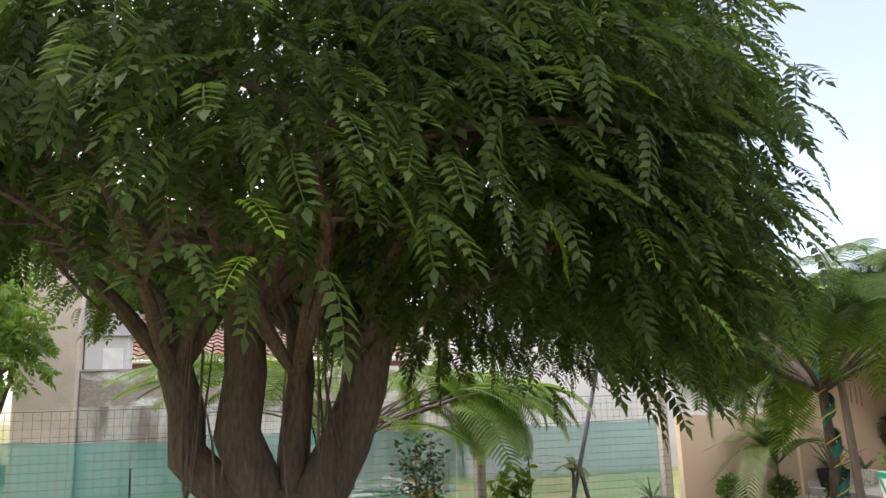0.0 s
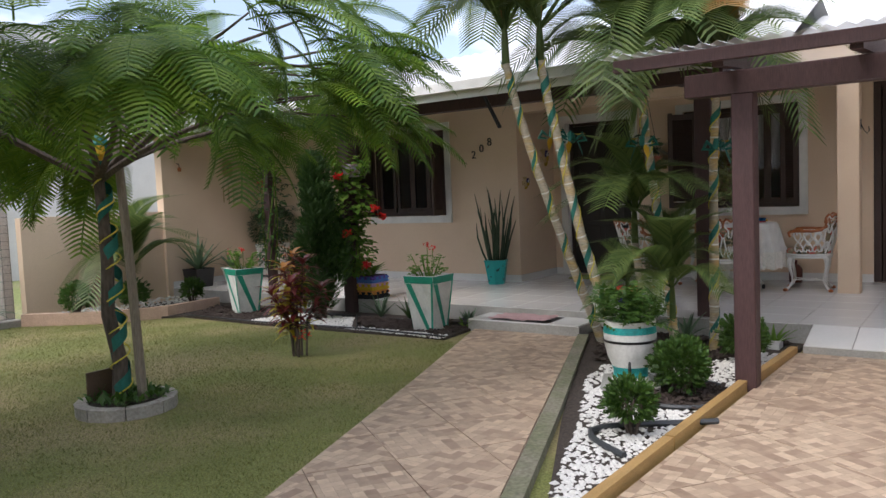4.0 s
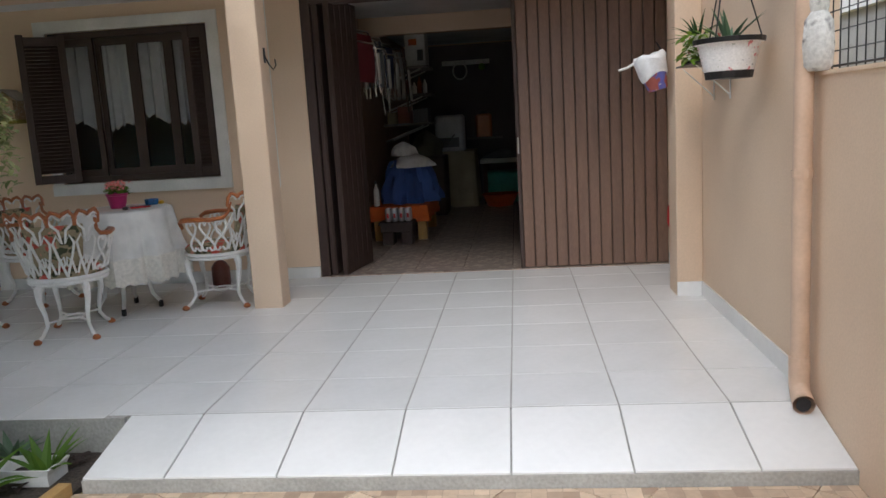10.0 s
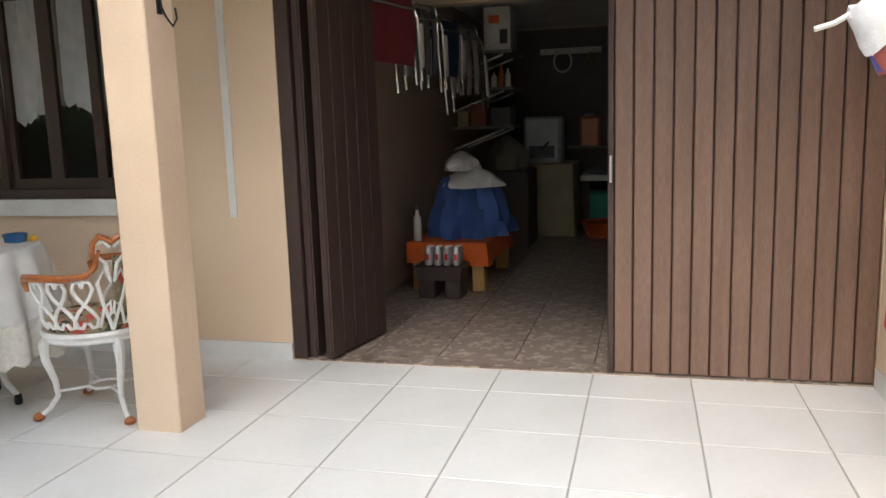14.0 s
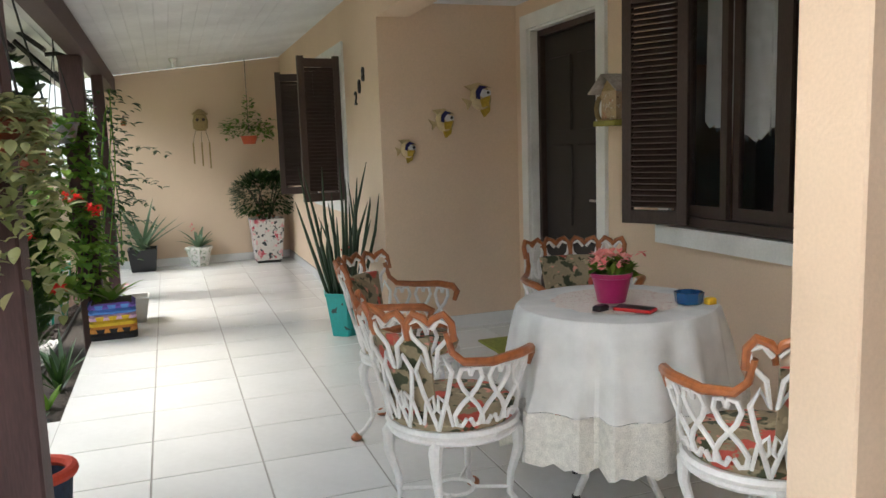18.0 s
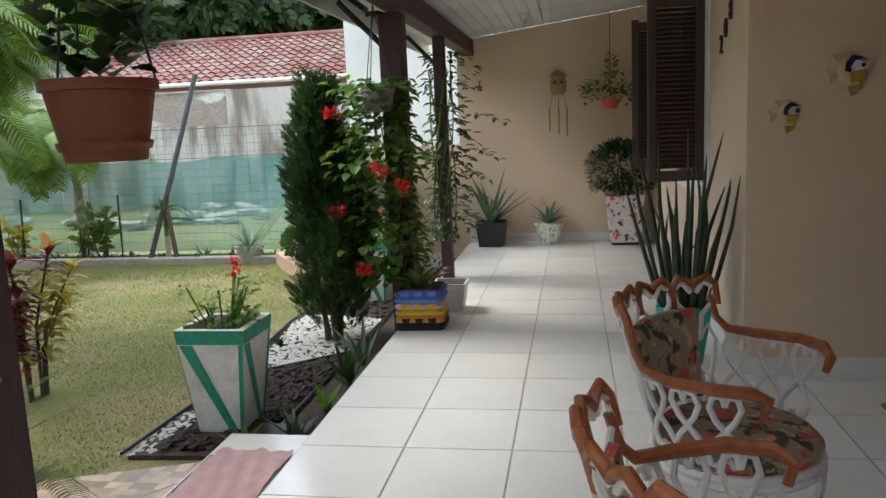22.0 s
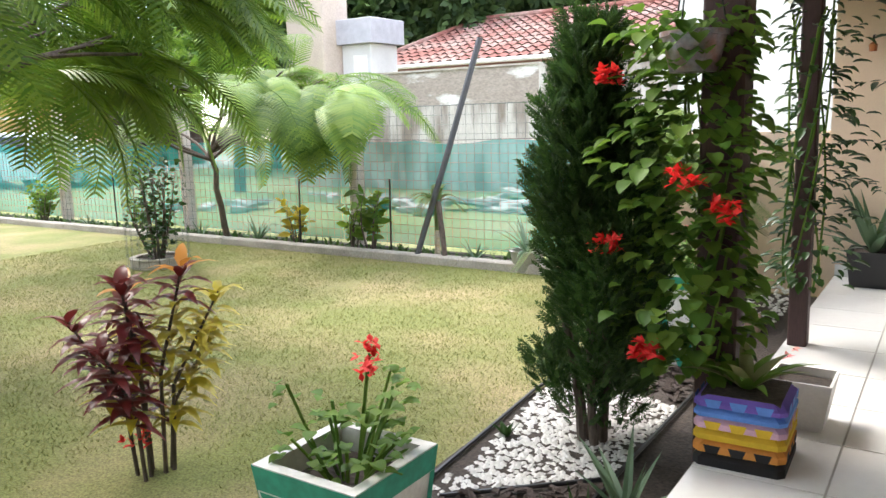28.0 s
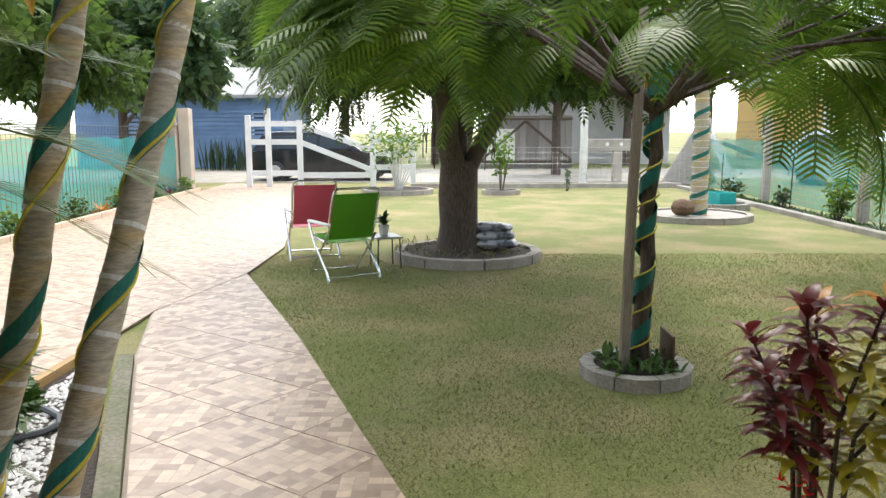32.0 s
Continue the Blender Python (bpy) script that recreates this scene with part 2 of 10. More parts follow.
def glassmat(name, col, alpha_mix, rough=0.02):
    """Thin sheet: part clear, part glossy reflection or tint."""
    m = bpy.data.materials.new(name)
    m.use_nodes = True
    n, l = m.node_tree.nodes, m.node_tree.links
    b = n["Principled BSDF"]
    b.inputs["Base Color"].default_value, b.inputs["Roughness"].default_value = (*col, 1), rough
    t = n.new("ShaderNodeBsdfTransparent")
    mx = n.new("ShaderNodeMixShader")
    mx.inputs[0].default_value = alpha_mix
    l.new(t.outputs[0], mx.inputs[1])
    l.new(b.outputs[0], mx.inputs[2])
    l.new(mx.outputs[0], n["Material Output"].inputs["Surface"])
    return m


PEACH = mat("peach_paint", (0.72, 0.555, 0.405), 0.7, var=0.035, scale=1.2, fine=90, bump=0.12, col2=(0.66, 0.495, 0.355))
WHITE_TRIM = mat("white_trim", (0.78, 0.77, 0.74), 0.5, var=0.04, scale=4, fine=80, bump=0.05)
TILE = mat("white_glazed_tile", (0.76, 0.755, 0.74), 0.16, var=0.02, scale=2, fine=25, piece=0.03, col2=(0.70, 0.70, 0.68))
GROUT = mat("grey_grout", (0.05, 0.046, 0.043), 0.9, var=0.2, scale=8)
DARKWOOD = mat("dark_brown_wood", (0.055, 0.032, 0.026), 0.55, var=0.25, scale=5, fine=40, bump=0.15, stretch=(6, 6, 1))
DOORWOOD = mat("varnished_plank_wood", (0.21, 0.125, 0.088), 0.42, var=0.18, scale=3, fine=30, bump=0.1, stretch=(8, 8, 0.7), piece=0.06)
POSTWOOD = mat("purple_brown_post_paint", (0.070, 0.034, 0.034), 0.6, var=0.2, scale=4, fine=30, bump=0.2, stretch=(5, 5, 0.6))
LAWN = mat("lawn_soil", (0.165, 0.18, 0.05), 0.95, var=0.4, scale=1.1, fine=90, bump=0.6, col2=(0.29, 0.235, 0.115), mix2=(0.42, 0.68))
CONCRETE = mat("weathered_concrete", (0.42, 0.38, 0.33), 0.9, var=0.18, scale=3, fine=50, bump=0.4, col2=(0.27, 0.25, 0.22))
CEMENT = mat("cement", (0.38, 0.37, 0.34), 0.85, var=0.12, scale=5, fine=70, bump=0.3)
SOIL = mat("dark_soil", (0.055, 0.042, 0.033), 0.95, var=0.4, scale=6, fine=60, bump=0.8)
CEILING = mat("white_ceiling_boards", (0.74, 0.75, 0.76), 0.5, var=0.03, scale=2, fine=30)


def blotch(name, base, cols, scale=14.0, rough=0.7, size=0.35, seed=0.0, bump=0.0):
    """A printed or painted pattern: patches of several colours strewn on a base."""
    m = bpy.data.materials.new(name)
    m.use_nodes = True
    n, l = m.node_tree.nodes, m.node_tree.links
    b = n["Principled BSDF"]
    b.inputs["Roughness"].default_value = rough
    tc = n.new("ShaderNodeTexCoord")
    mp = n.new("ShaderNodeMapping")
    mp.inputs["Location"].default_value = (seed, seed * 0.7, seed * 1.3)
    l.new(tc.outputs["Object"], mp.inputs[0])
    wob = n.new("ShaderNodeTexNoise")
    wob.inputs["Scale"].default_value = scale * 1.5
    l.new(mp.outputs[0], wob.inputs["Vector"])
    vm = n.new("ShaderNodeMix")
    vm.data_type = "VECTOR"
    vm.inputs[0].default_value = 0.12
    l.new(mp.outputs[0], vm.inputs[4])
    l.new(wob.outputs["Color"], vm.inputs[5])
    last = None
    for i, (c, sc, thr) in enumerate(cols):
        no = n.new("ShaderNodeTexVoronoi")
        no.inputs["Scale"].default_value = scale * sc
        m2 = n.new("ShaderNodeMapping")
        m2.inputs["Location"].default_value = (i * 3.1, i * 1.7, i * 2.3)
        l.new(vm.outputs[1], m2.inputs[0])
        l.new(m2.outputs[0], no.inputs["Vector"])
        mr = n.new("ShaderNodeMapRange")
        mr.inputs[1].default_value, mr.inputs[2].default_value = thr, thr * 0.8
        l.new(no.outputs["Distance"], mr.inputs[0])
        mx = n.new("ShaderNodeMix")
        mx.data_type = "RGBA"
        if last is None:
            mx.inputs[6].default_value = (*base, 1)
        else:
            l.new(last, mx.inputs[6])
        mx.inputs[7].default_value = (*c, 1)
        l.new(mr.outputs[0], mx.inputs[0])
        last = mx.outputs[2]
    fine = n.new("ShaderNodeTexNoise")
    fine.inputs["Scale"].default_value = scale * 6
    l.new(mp.outputs[0], fine.inputs["Vector"])
    hs = n.new("ShaderNodeHueSaturation")
    fr = n.new("ShaderNodeMapRange")
    fr.inputs[3].default_value, fr.inputs[4].default_value = 0.8, 1.2
    l.new(fine.outputs["Fac"], fr.inputs[0])
    l.new(fr.outputs[0], hs.inputs["Value"])
    l.new(last, hs.inputs["Color"])
    l.new(hs.outputs[0], b.inputs["Base Color"])
    if bump:
        bp = n.new("ShaderNodeBump")
        bp.inputs["Strength"].default_value, bp.inputs["Distance"].default_value = bump, 0.005
        l.new(fine.outputs["Fac"], bp.inputs["Height"])
        l.new(bp.outputs[0], b.inputs["Normal"])
    return m


def woven_tile(name):
    """Glazed drive tile with a printed basket of small stone strips, each tile a little different."""
    m = bpy.data.materials.new(name)
    m.use_nodes = True
    n, l = m.node_tree.nodes, m.node_tree.links
    b = n["Principled BSDF"]
    b.inputs["Roughness"].default_value = 0.42
    tc = n.new("ShaderNodeTexCoord")
    oi = n.new("ShaderNodeObjectInfo")
    off = n.new("ShaderNodeVectorMath")
    off.operation = "MULTIPLY_ADD"
    rv = n.new("ShaderNodeCombineXYZ")
    for k in range(3):
        l.new(oi.outputs["Random"], rv.inputs[k])
    off.inputs[1].default_value = (7.2, 4.8, 0)
    l.new(rv.outputs[0], off.inputs[0])
    l.new(tc.outputs["Object"], off.inputs[2])
    outs = []
    for turn in (0, 90):
        mp = n.new("ShaderNodeMapping")
        mp.inputs["Rotation"].default_value = (0, 0, radians(turn))
        l.new(off.outputs[0], mp.inputs[0])
        br = n.new("ShaderNodeTexBrick")
        br.offset = 0.5
        br.inputs["Scale"].default_value = 1.0
        br.inputs["Brick Width"].default_value, br.inputs["Row Height"].default_value = 0.12, 0.06
        br.inputs["Mortar Size"].default_value = 0.0012
        br.inputs["Color1"].default_value, br.inputs["Color2"].default_value = (0.60, 0.46, 0.33, 1), (0.30, 0.205, 0.145, 1)
        br.inputs["Mortar"].default_value = (0.30, 0.22, 0.16, 1)
        l.new(mp.outputs[0], br.inputs["Vector"])
        outs.append(br.outputs["Color"])
    ch = n.new("ShaderNodeTexChecker")
    ch.inputs["Scale"].default_value = 1 / 0.12
    l.new(off.outputs[0], ch.inputs["Vector"])
    mx = n.new("ShaderNodeMix")
    mx.data_type = "RGBA"
    l.new(ch.outputs["Fac"], mx.inputs[0])
    l.new(outs[0], mx.inputs[6])
    l.new(outs[1], mx.inputs[7])
    no = n.new("ShaderNodeTexNoise")
    no.inputs["Scale"].default_value, no.inputs["Detail"].default_value = 22.0, 6
    l.new(off.outputs[0], no.inputs["Vector"])
    mr = n.new("ShaderNodeMapRange")
    mr.inputs[3].default_value, mr.inputs[4].default_value = 0.72, 1.28
    l.new(no.outputs["Fac"], mr.inputs[0])
    hs = n.new("ShaderNodeHueSaturation")
    l.new(mr.outputs[0], hs.inputs["Value"])
    l.new(mx.outputs[2], hs.inputs["Color"])
    l.new(hs.outputs[0], b.inputs["Base Color"])
    bp = n.new("ShaderNodeBump")
    bp.inputs["Strength"].default_value, bp.inputs["Distance"].default_value = 0.2, 0.004
    l.new(no.outputs["Fac"], bp.inputs["Height"])
    l.new(bp.outputs[0], b.inputs["Normal"])
    return m


CHAIRWHITE = mat("white_cast_metal", (0.80, 0.79, 0.77), 0.4, var=0.05, scale=8, fine=90, bump=0.1)
RUST = mat("brown_orange_varnish", (0.36, 0.115, 0.035), 0.35, var=0.2, scale=10, fine=50)
FLORAL = blotch("floral_fabric", (0.33, 0.27, 0.17), [((0.06, 0.07, 0.035), 1.0, 0.40), ((0.46, 0.38, 0.24), 1.3, 0.28), ((0.55, 0.10, 0.07), 0.7, 0.34), ((0.68, 0.32, 0.24), 1.1, 0.22)], 13, 0.85, bump=0.2)
CLOTH = mat("white_tablecloth", (0.70, 0.69, 0.655), 0.85, var=0.03, scale=10, fine=300, bump=0.15)
LACE = mat("ivory_lace", (0.74, 0.71, 0.64), 0.9, var=0.12, scale=40, fine=220, bump=0.5)
BLACK = mat("black_plastic", (0.012, 0.012, 0.014), 0.4, var=0.1)
MAGENTA = mat("magenta_plastic", (0.42, 0.02, 0.13), 0.3, var=0.05)
BLUEGLASS = mat("blue_glass", (0.03, 0.17, 0.42), 0.08, var=0.05, trans=0.4)
YELLOW = mat("yellow_plastic", (0.72, 0.42, 0.02), 0.4)
RED = mat("red_paint", (0.55, 0.02, 0.02), 0.45, var=0.15)
TEAL = mat("teal_green_paint", (0.015, 0.29, 0.19), 0.5, var=0.15, scale=8, fine=40)
TEALPOT = mat("turquoise_glaze", (0.01, 0.33, 0.33), 0.3, var=0.1)
TERRACOTTA = mat("terracotta_plastic", (0.25, 0.072, 0.035), 0.5, var=0.08)
POTWHITE = mat("whitewashed_concrete", (0.70, 0.69, 0.65), 0.75, var=0.08, scale=7, fine=45, bump=0.25, col2=(0.50, 0.49, 0.45), mix2=(0.5, 0.8))
METAL = mat("galvanised_metal", (0.50, 0.51, 0.52), 0.35, metal=0.9, var=0.1)
ALU = mat("polished_aluminium", (0.72, 0.73, 0.74), 0.25, metal=1.0, var=0.05)
GLASS = glassmat("window_glass", (0.02, 0.025, 0.03), 0.12)
CURTAIN = mat("sheer_white_curtain", (0.86, 0.87, 0.88), 0.9, var=0.05, scale=20, fine=120)
PIPE = mat("peach_painted_pipe", (0.66, 0.47, 0.34), 0.5, var=0.04)
BARK_CHIP = mat("bark_chips", (0.050, 0.034, 0.027), 0.9, var=0.35, scale=40, fine=120, bump=0.5)
PEBBLE = mat("white_marble_gravel", (0.72, 0.70, 0.66), 0.7, var=0.12, scale=30, fine=90)
TIMBER = mat("yellow_timber_edging", (0.44, 0.27, 0.10), 0.6, var=0.15, scale=4, fine=40, bump=0.2, stretch=(1, 6, 6))
MOSSY = mat("mossy_cement", (0.22, 0.20, 0.15), 0.95, var=0.25, scale=4, fine=40, bump=0.5, col2=(0.12, 0.135, 0.06))
HOSE = mat("grey_hose", (0.055, 0.06, 0.065), 0.5, var=0.1)
TRUNK = mat("grey_brown_bark", (0.11, 0.085, 0.068), 0.95, var=0.35, scale=5, fine=26, bump=1.0, stretch=(2, 2, 0.5))
PALMTRUNK = mat("ringed_palm_trunk", (0.44, 0.385, 0.30), 0.85, var=0.25, scale=3, fine=30, bump=0.4, stretch=(1, 1, 4), col2=(0.50, 0.34, 0.12), mix2=(0.5, 0.7))
RIBBON = mat("dark_green_ribbon", (0.012, 0.15, 0.12), 0.6, var=0.15, scale=12, fine=60, bump=0.2)
CORD = mat("yellow_cord", (0.62, 0.52, 0.06), 0.6)
ROOFSHEET = mat("light_fibre_cement_sheet", (0.62, 0.62, 0.61), 0.6, var=0.06, scale=3, fine=40, bump=0.1)

L_DARK = leafmat("glossy_dark_leaves", (0.018, 0.050, 0.012), (0.045, 0.10, 0.02), 0.35)
L_TREE = leafmat("compound_tree_leaves", (0.042, 0.080, 0.016), (0.092, 0.150, 0.026), 0.6, through=0.52)
L_LIGHT = leafmat("lime_leaves_young_and_sunlit", (0.11, 0.22, 0.02), (0.20, 0.30, 0.03), 0.45)
L_FERN = leafmat("feathery_leaves", (0.07, 0.155, 0.022), (0.17, 0.27, 0.03), 0.55, through=0.5)
L_PALM = leafmat("palm_leaves", (0.075, 0.13, 0.035), (0.19, 0.25, 0.075), 0.5, through=0.45)
L_PALMDRY = leafmat("dry_palm_leaves", (0.30, 0.20, 0.07), (0.38, 0.17, 0.03), 0.6)
L_CYP = leafmat("cypress_sprays", (0.022, 0.062, 0.014), (0.055, 0.115, 0.02), 0.6)
L_BOX = leafmat("box_leaves", (0.030, 0.085, 0.012), (0.085, 0.16, 0.025), 0.5)
L_GER = leafmat("geranium_leaves", (0.075, 0.18, 0.022), (0.18, 0.30, 0.04), 0.6, through=0.45)
L_SANS = leafmat("snake_plant_leaves", (0.018, 0.042, 0.018), (0.04, 0.075, 0.03), 0.5, through=0.1)
L_AGAVE = leafmat("succulent_leaves", (0.07, 0.13, 0.07), (0.13, 0.20, 0.11), 0.5, through=0.1)
L_VARI = leafmat("variegated_leaves", (0.16, 0.20, 0.07), (0.42, 0.42, 0.20), 0.5)
L_CROTRED = leafmat("croton_red_leaves", (0.055, 0.012, 0.018), (0.20, 0.025, 0.02), 0.35)
L_CROTYEL = leafmat("croton_yellow_leaves", (0.30, 0.30, 0.03), (0.55, 0.42, 0.04), 0.4)
L_CROTOR = leafmat("croton_orange_leaves", (0.48, 0.16, 0.03), (0.60, 0.28, 0.04), 0.4)
L_RED = leafmat("red_petals", (0.70, 0.015, 0.015), (0.85, 0.06, 0.05), 0.6)
L_PINK = leafmat("pink_petals", (0.80, 0.22, 0.22), (0.85, 0.42, 0.36), 0.6)
L_GRASS = leafmat("lawn_blades", (0.135, 0.165, 0.04), (0.29, 0.275, 0.095), 0.75, isl=0.2, through=0.3)
L_VINE = leafmat("broad_vine_leaves", (0.035, 0.085, 0.018), (0.09, 0.17, 0.03), 0.35)
L_FAR = leafmat("far_tree_leaves", (0.025, 0.06, 0.02), (0.075, 0.13, 0.03), 0.6)

# ---- ground ----
ZP = 0.16                       # porch floor
FY = 5.25                       # wall with the ceramic fish
WALL_Y = -1.72                  # boundary wall by the drive
s = Shape()
n0 = 0
xs = [-400, -120, -40, -14] + [-12 + i for i in range(0, 22)] + [10, 14, 30, 120, 400]
ys = [-400, -120, -40, -12, -4] + [-2 + i for i in range(0, 13)] + [12, 16, 40, 120, 400]
s.v = [(x, y, -0.03 if (-12 < x < 9.5 and -2 < y < 10) else -0.035) for y in ys for x in xs]
s.f = [(j * len(xs) + i, j * len(xs) + i + 1, (j + 1) * len(xs) + i + 1, (j + 1) * len(xs) + i) for j in range(len(ys) - 1) for i in range(len(xs) - 1)]
struct("ground", s, LAWN, "mown yellow-green lawn with worn sandy patches")

# ---- porch and veranda slab ----
s = Shape()
s.box(9.50, WALL_Y, -0.05, 12.6, 1.32, ZP - 0.003)
s.box(9.475, 1.32, -0.05, 12.6, FY, ZP - 0.003)
s.box(9.475, FY, -0.05, 11.54, 9.99, ZP - 0.003)
s.add([(9.06, WALL_Y, -0.05), (9.06, 1.30, -0.05), (9.06, 1.30, 0.052), (9.06, WALL_Y, 0.052), (9.50, WALL_Y, -0.05), (9.50, 1.30, -0.05), (9.50, 1.30, ZP - 0.012), (9.50, WALL_Y, ZP - 0.012)],
      [(0, 3, 2, 1), (3, 7, 6, 2), (1, 2, 6, 5), (0, 4, 7, 3)])
floor = struct("floor", s, CEMENT, "white glazed floor tiles with thin grey joints")
s = Shape().box(9.02, 3.22, -0.05, 9.475, 4.46, 0.085)
struct("entrance_step", s, CEMENT, "low tiled entrance step of the veranda")

# ---- house walls ----
GH, WH = (1.965, 3.36, 1.06, 2.32), (4.08, 5.03, ZP, 2.32)
struct("wall_garage", wall_x(12.6, 12.75, WALL_Y, FY + 0.15, 0, 2.95, [(WALL_Y + 0.003, 1.18, ZP, 2.46), GH, WH]), PEACH, "peach painted plaster wall with window and doors")
struct("wall_fish", Shape().box(11.69, FY, 0, 12.6, FY + 0.15, 2.95), PEACH, "peach painted plaster wall with ceramic fish")
WIN2 = (6.43, 7.72, 1.08, 2.30)
struct("wall_veranda", wall_x(11.54, 11.69, FY, 9.99, 0, 2.95, [WIN2]), PEACH, "peach painted plaster wall with shuttered window")
s = Shape().add([(9.40, 9.99, -0.1), (11.69, 9.99, -0.1), (11.69, 10.14, -0.1), (9.40, 10.14, -0.1), (9.40, 9.99, 2.445), (11.69, 9.99, 2.72), (11.69, 10.14, 2.72), (9.40, 10.14, 2.445)],
                [(3, 2, 1, 0), (4, 5, 6, 7), (0, 1, 5, 4), (1, 2, 6, 5), (2, 3, 7, 6), (3, 0, 4, 7)])
struct("wall_veranda_end", s, PEACH, "peach painted end wall of the veranda")
struct("column", Shape().bevbox(11.533, 1.195, ZP, 11.73, 1.405, 2.42, 0.006), PEACH, "square peach painted plaster column")
struct("pier", Shape().bevbox(11.47, WALL_Y, ZP, 11.72, -1.55, 2.42, 0.006), PEACH, "peach painted wall pier")
struct("porch_beam", Shape().box(11.54, WALL_Y, 2.42, 11.77, FY, 2.80), PEACH, "peach painted porch beam")
# boundary wall: high by the house, low along the drive
s = Shape().box(9.72, WALL_Y - 0.15, -0.1, 12.75, WALL_Y, 2.75)
s.box(7.25, WALL_Y - 0.15, -0.1, 9.72, WALL_Y, 1.50)
s.box(7.25, WALL_Y - 0.16, 1.50, 9.72, WALL_Y + 0.01, 1.515)
struct("wall_boundary", s, PEACH, "peach painted boundary wall beside the drive")
# house body behind, closing the rooms
s = Shape()
s.box(12.75, -1.87, -0.1, 19.0, -1.72, 2.9).box(19.0, -1.87, -0.1, 19.15, 10.14, 2.9).box(12.75, 1.24, -0.1, 19.0, 1.36, 2.7).box(11.69, 9.99, -0.1, 19.0, 10.14, 2.9)
struct("wall_back", s, PEACH, "plain peach inner walls of the house")
struct("ceiling_rooms", Shape().box(11.69, -1.72, 2.62, 19.0, 9.99, 2.66), CEILING)
struct("floor_rooms", Shape().box(11.69, 1.36, 0.0, 19.0, 9.99, 0.15), CEMENT)

# ---- roofs ----
def ceil_z(x):
    return 2.48 + (x - 9.6) * 0.12


s = Shape()
s.add([(9.15, 2.2, ceil_z(9.15)), (11.54, 2.2, ceil_z(11.54)), (11.54, 9.99, ceil_z(11.54)), (9.15, 9.99, ceil_z(9.15)), (9.15, 2.2, ceil_z(9.15) + .02), (11.54, 2.2, ceil_z(11.54) + .02), (11.54, 9.99, ceil_z(11.54) + .02), (9.15, 9.99, ceil_z(9.15) + .02)],
      [(3, 2, 1, 0), (4, 5, 6, 7), (0, 1, 5, 4), (1, 2, 6, 5), (2, 3, 7, 6), (3, 0, 4, 7)])
for i in range(24):
    x = 9.2 + i * 0.1
    s.box(x, 2.2, ceil_z(x) - 0.003, x + 0.088, 9.988, ceil_z(x) + 0.002)
struct("ceiling_veranda", s, CEILING, "white boarded sloping veranda ceiling")
struct("ceiling_porch", Shape().box(11.77, WALL_Y, 2.52, 12.6, FY, 2.55), CEILING, "white porch ceiling")

# ---- drive, walk, beds: flat slabs ----
DRIVE = mat("drive_slab", (0.40, 0.33, 0.26), 0.7, var=0.1, scale=3, fine=40)
s = Shape()
s.prism([(-11.5, -2.15), (9.06, -1.72), (9.06, 1.33), (5.0, 1.45), (3.9, 1.45), (2.2, 1.79), (0.4, 1.81), (-3.0, 1.28), (-9.2, 0.24), (-11.5, -0.3)], -0.06, -0.012)
drive = struct("driveway", s, DRIVE, "patchwork patterned beige ceramic drive tiles")
s = Shape().prism([(2.2, 1.80), (3.9, 1.45), (5.15, 1.80), (9.02, 3.22), (9.02, 4.39), (7.1, 3.66), (4.7, 2.80)], -0.06, -0.012)
walk_slab = struct("path", s, DRIVE, "patchwork patterned beige ceramic path tiles")
# veranda bed and wedge bed
s = Shape().prism([(8.50, 4.40), (9.472, 4.46), (9.472, 9.9), (7.2, 9.75), (8.45, 8.4), (8.40, 6.9)], -0.06, -0.005)
struct("bed_veranda", s, SOIL, "dark soil garden bed along the veranda")
s = Shape().prism([(5.0, 1.50), (7.85, 1.42), (9.05, 1.35), (9.47, 1.35), (9.47, 3.30), (9.02, 3.18), (6.6, 2.2)], -0.06, -0.005)
struct("bed_wedge", s, SOIL, "dark soil wedge bed between drive and path")
kerb = struct("kerb", Shape().box(-12, 9.865, -0.06, 7.2, 9.995, 0.015), CONCRETE, "low weathered concrete kerb along the fence bed")
for k in range(16):
    x0 = -12 + k * 1.2
    h = 0.05 + rnd(-.006, .008)
    part("kerb_stone", Shape().bevbox(x0 + 0.004, 9.86 + rnd(-.006, .006), -0.05, x0 + 1.194, 10.0 + rnd(-.006, .006), h, 0.012), CONCRETE, kerb)

# ---- planting helpers ----
def leaf_mesh(name, tv, tf, poses_, material):
    """Many placed copies of a leaf of quads, joined into one mesh."""
    tv, tf = np.array(tv, np.float32), np.array(tf, np.int32)
    M = np.array([[list(r) for r in m] for m in poses_], np.float32)
    V = np.einsum("kij,nj->kni", M[:, :3, :3], tv) + M[:, None, :3, 3]
    k, n = V.shape[:2]
    F = (tf[None] + (np.arange(k, dtype=np.int32) * n)[:, None, None]).reshape(-1)
    w = tf.shape[1]
    me = bpy.data.meshes.new(name)
    me.vertices.add(k * n)
    me.vertices.foreach_set("co", V.reshape(-1))
    me.loops.add(len(F))
    me.loops.foreach_set("vertex_index", F)
    me.polygons.add(len(F) // w)
    me.polygons.foreach_set("loop_start", np.arange(0, len(F), w, dtype=np.int32))
    me.update(calc_edges=True)
    me.materials.append(material)
    return me


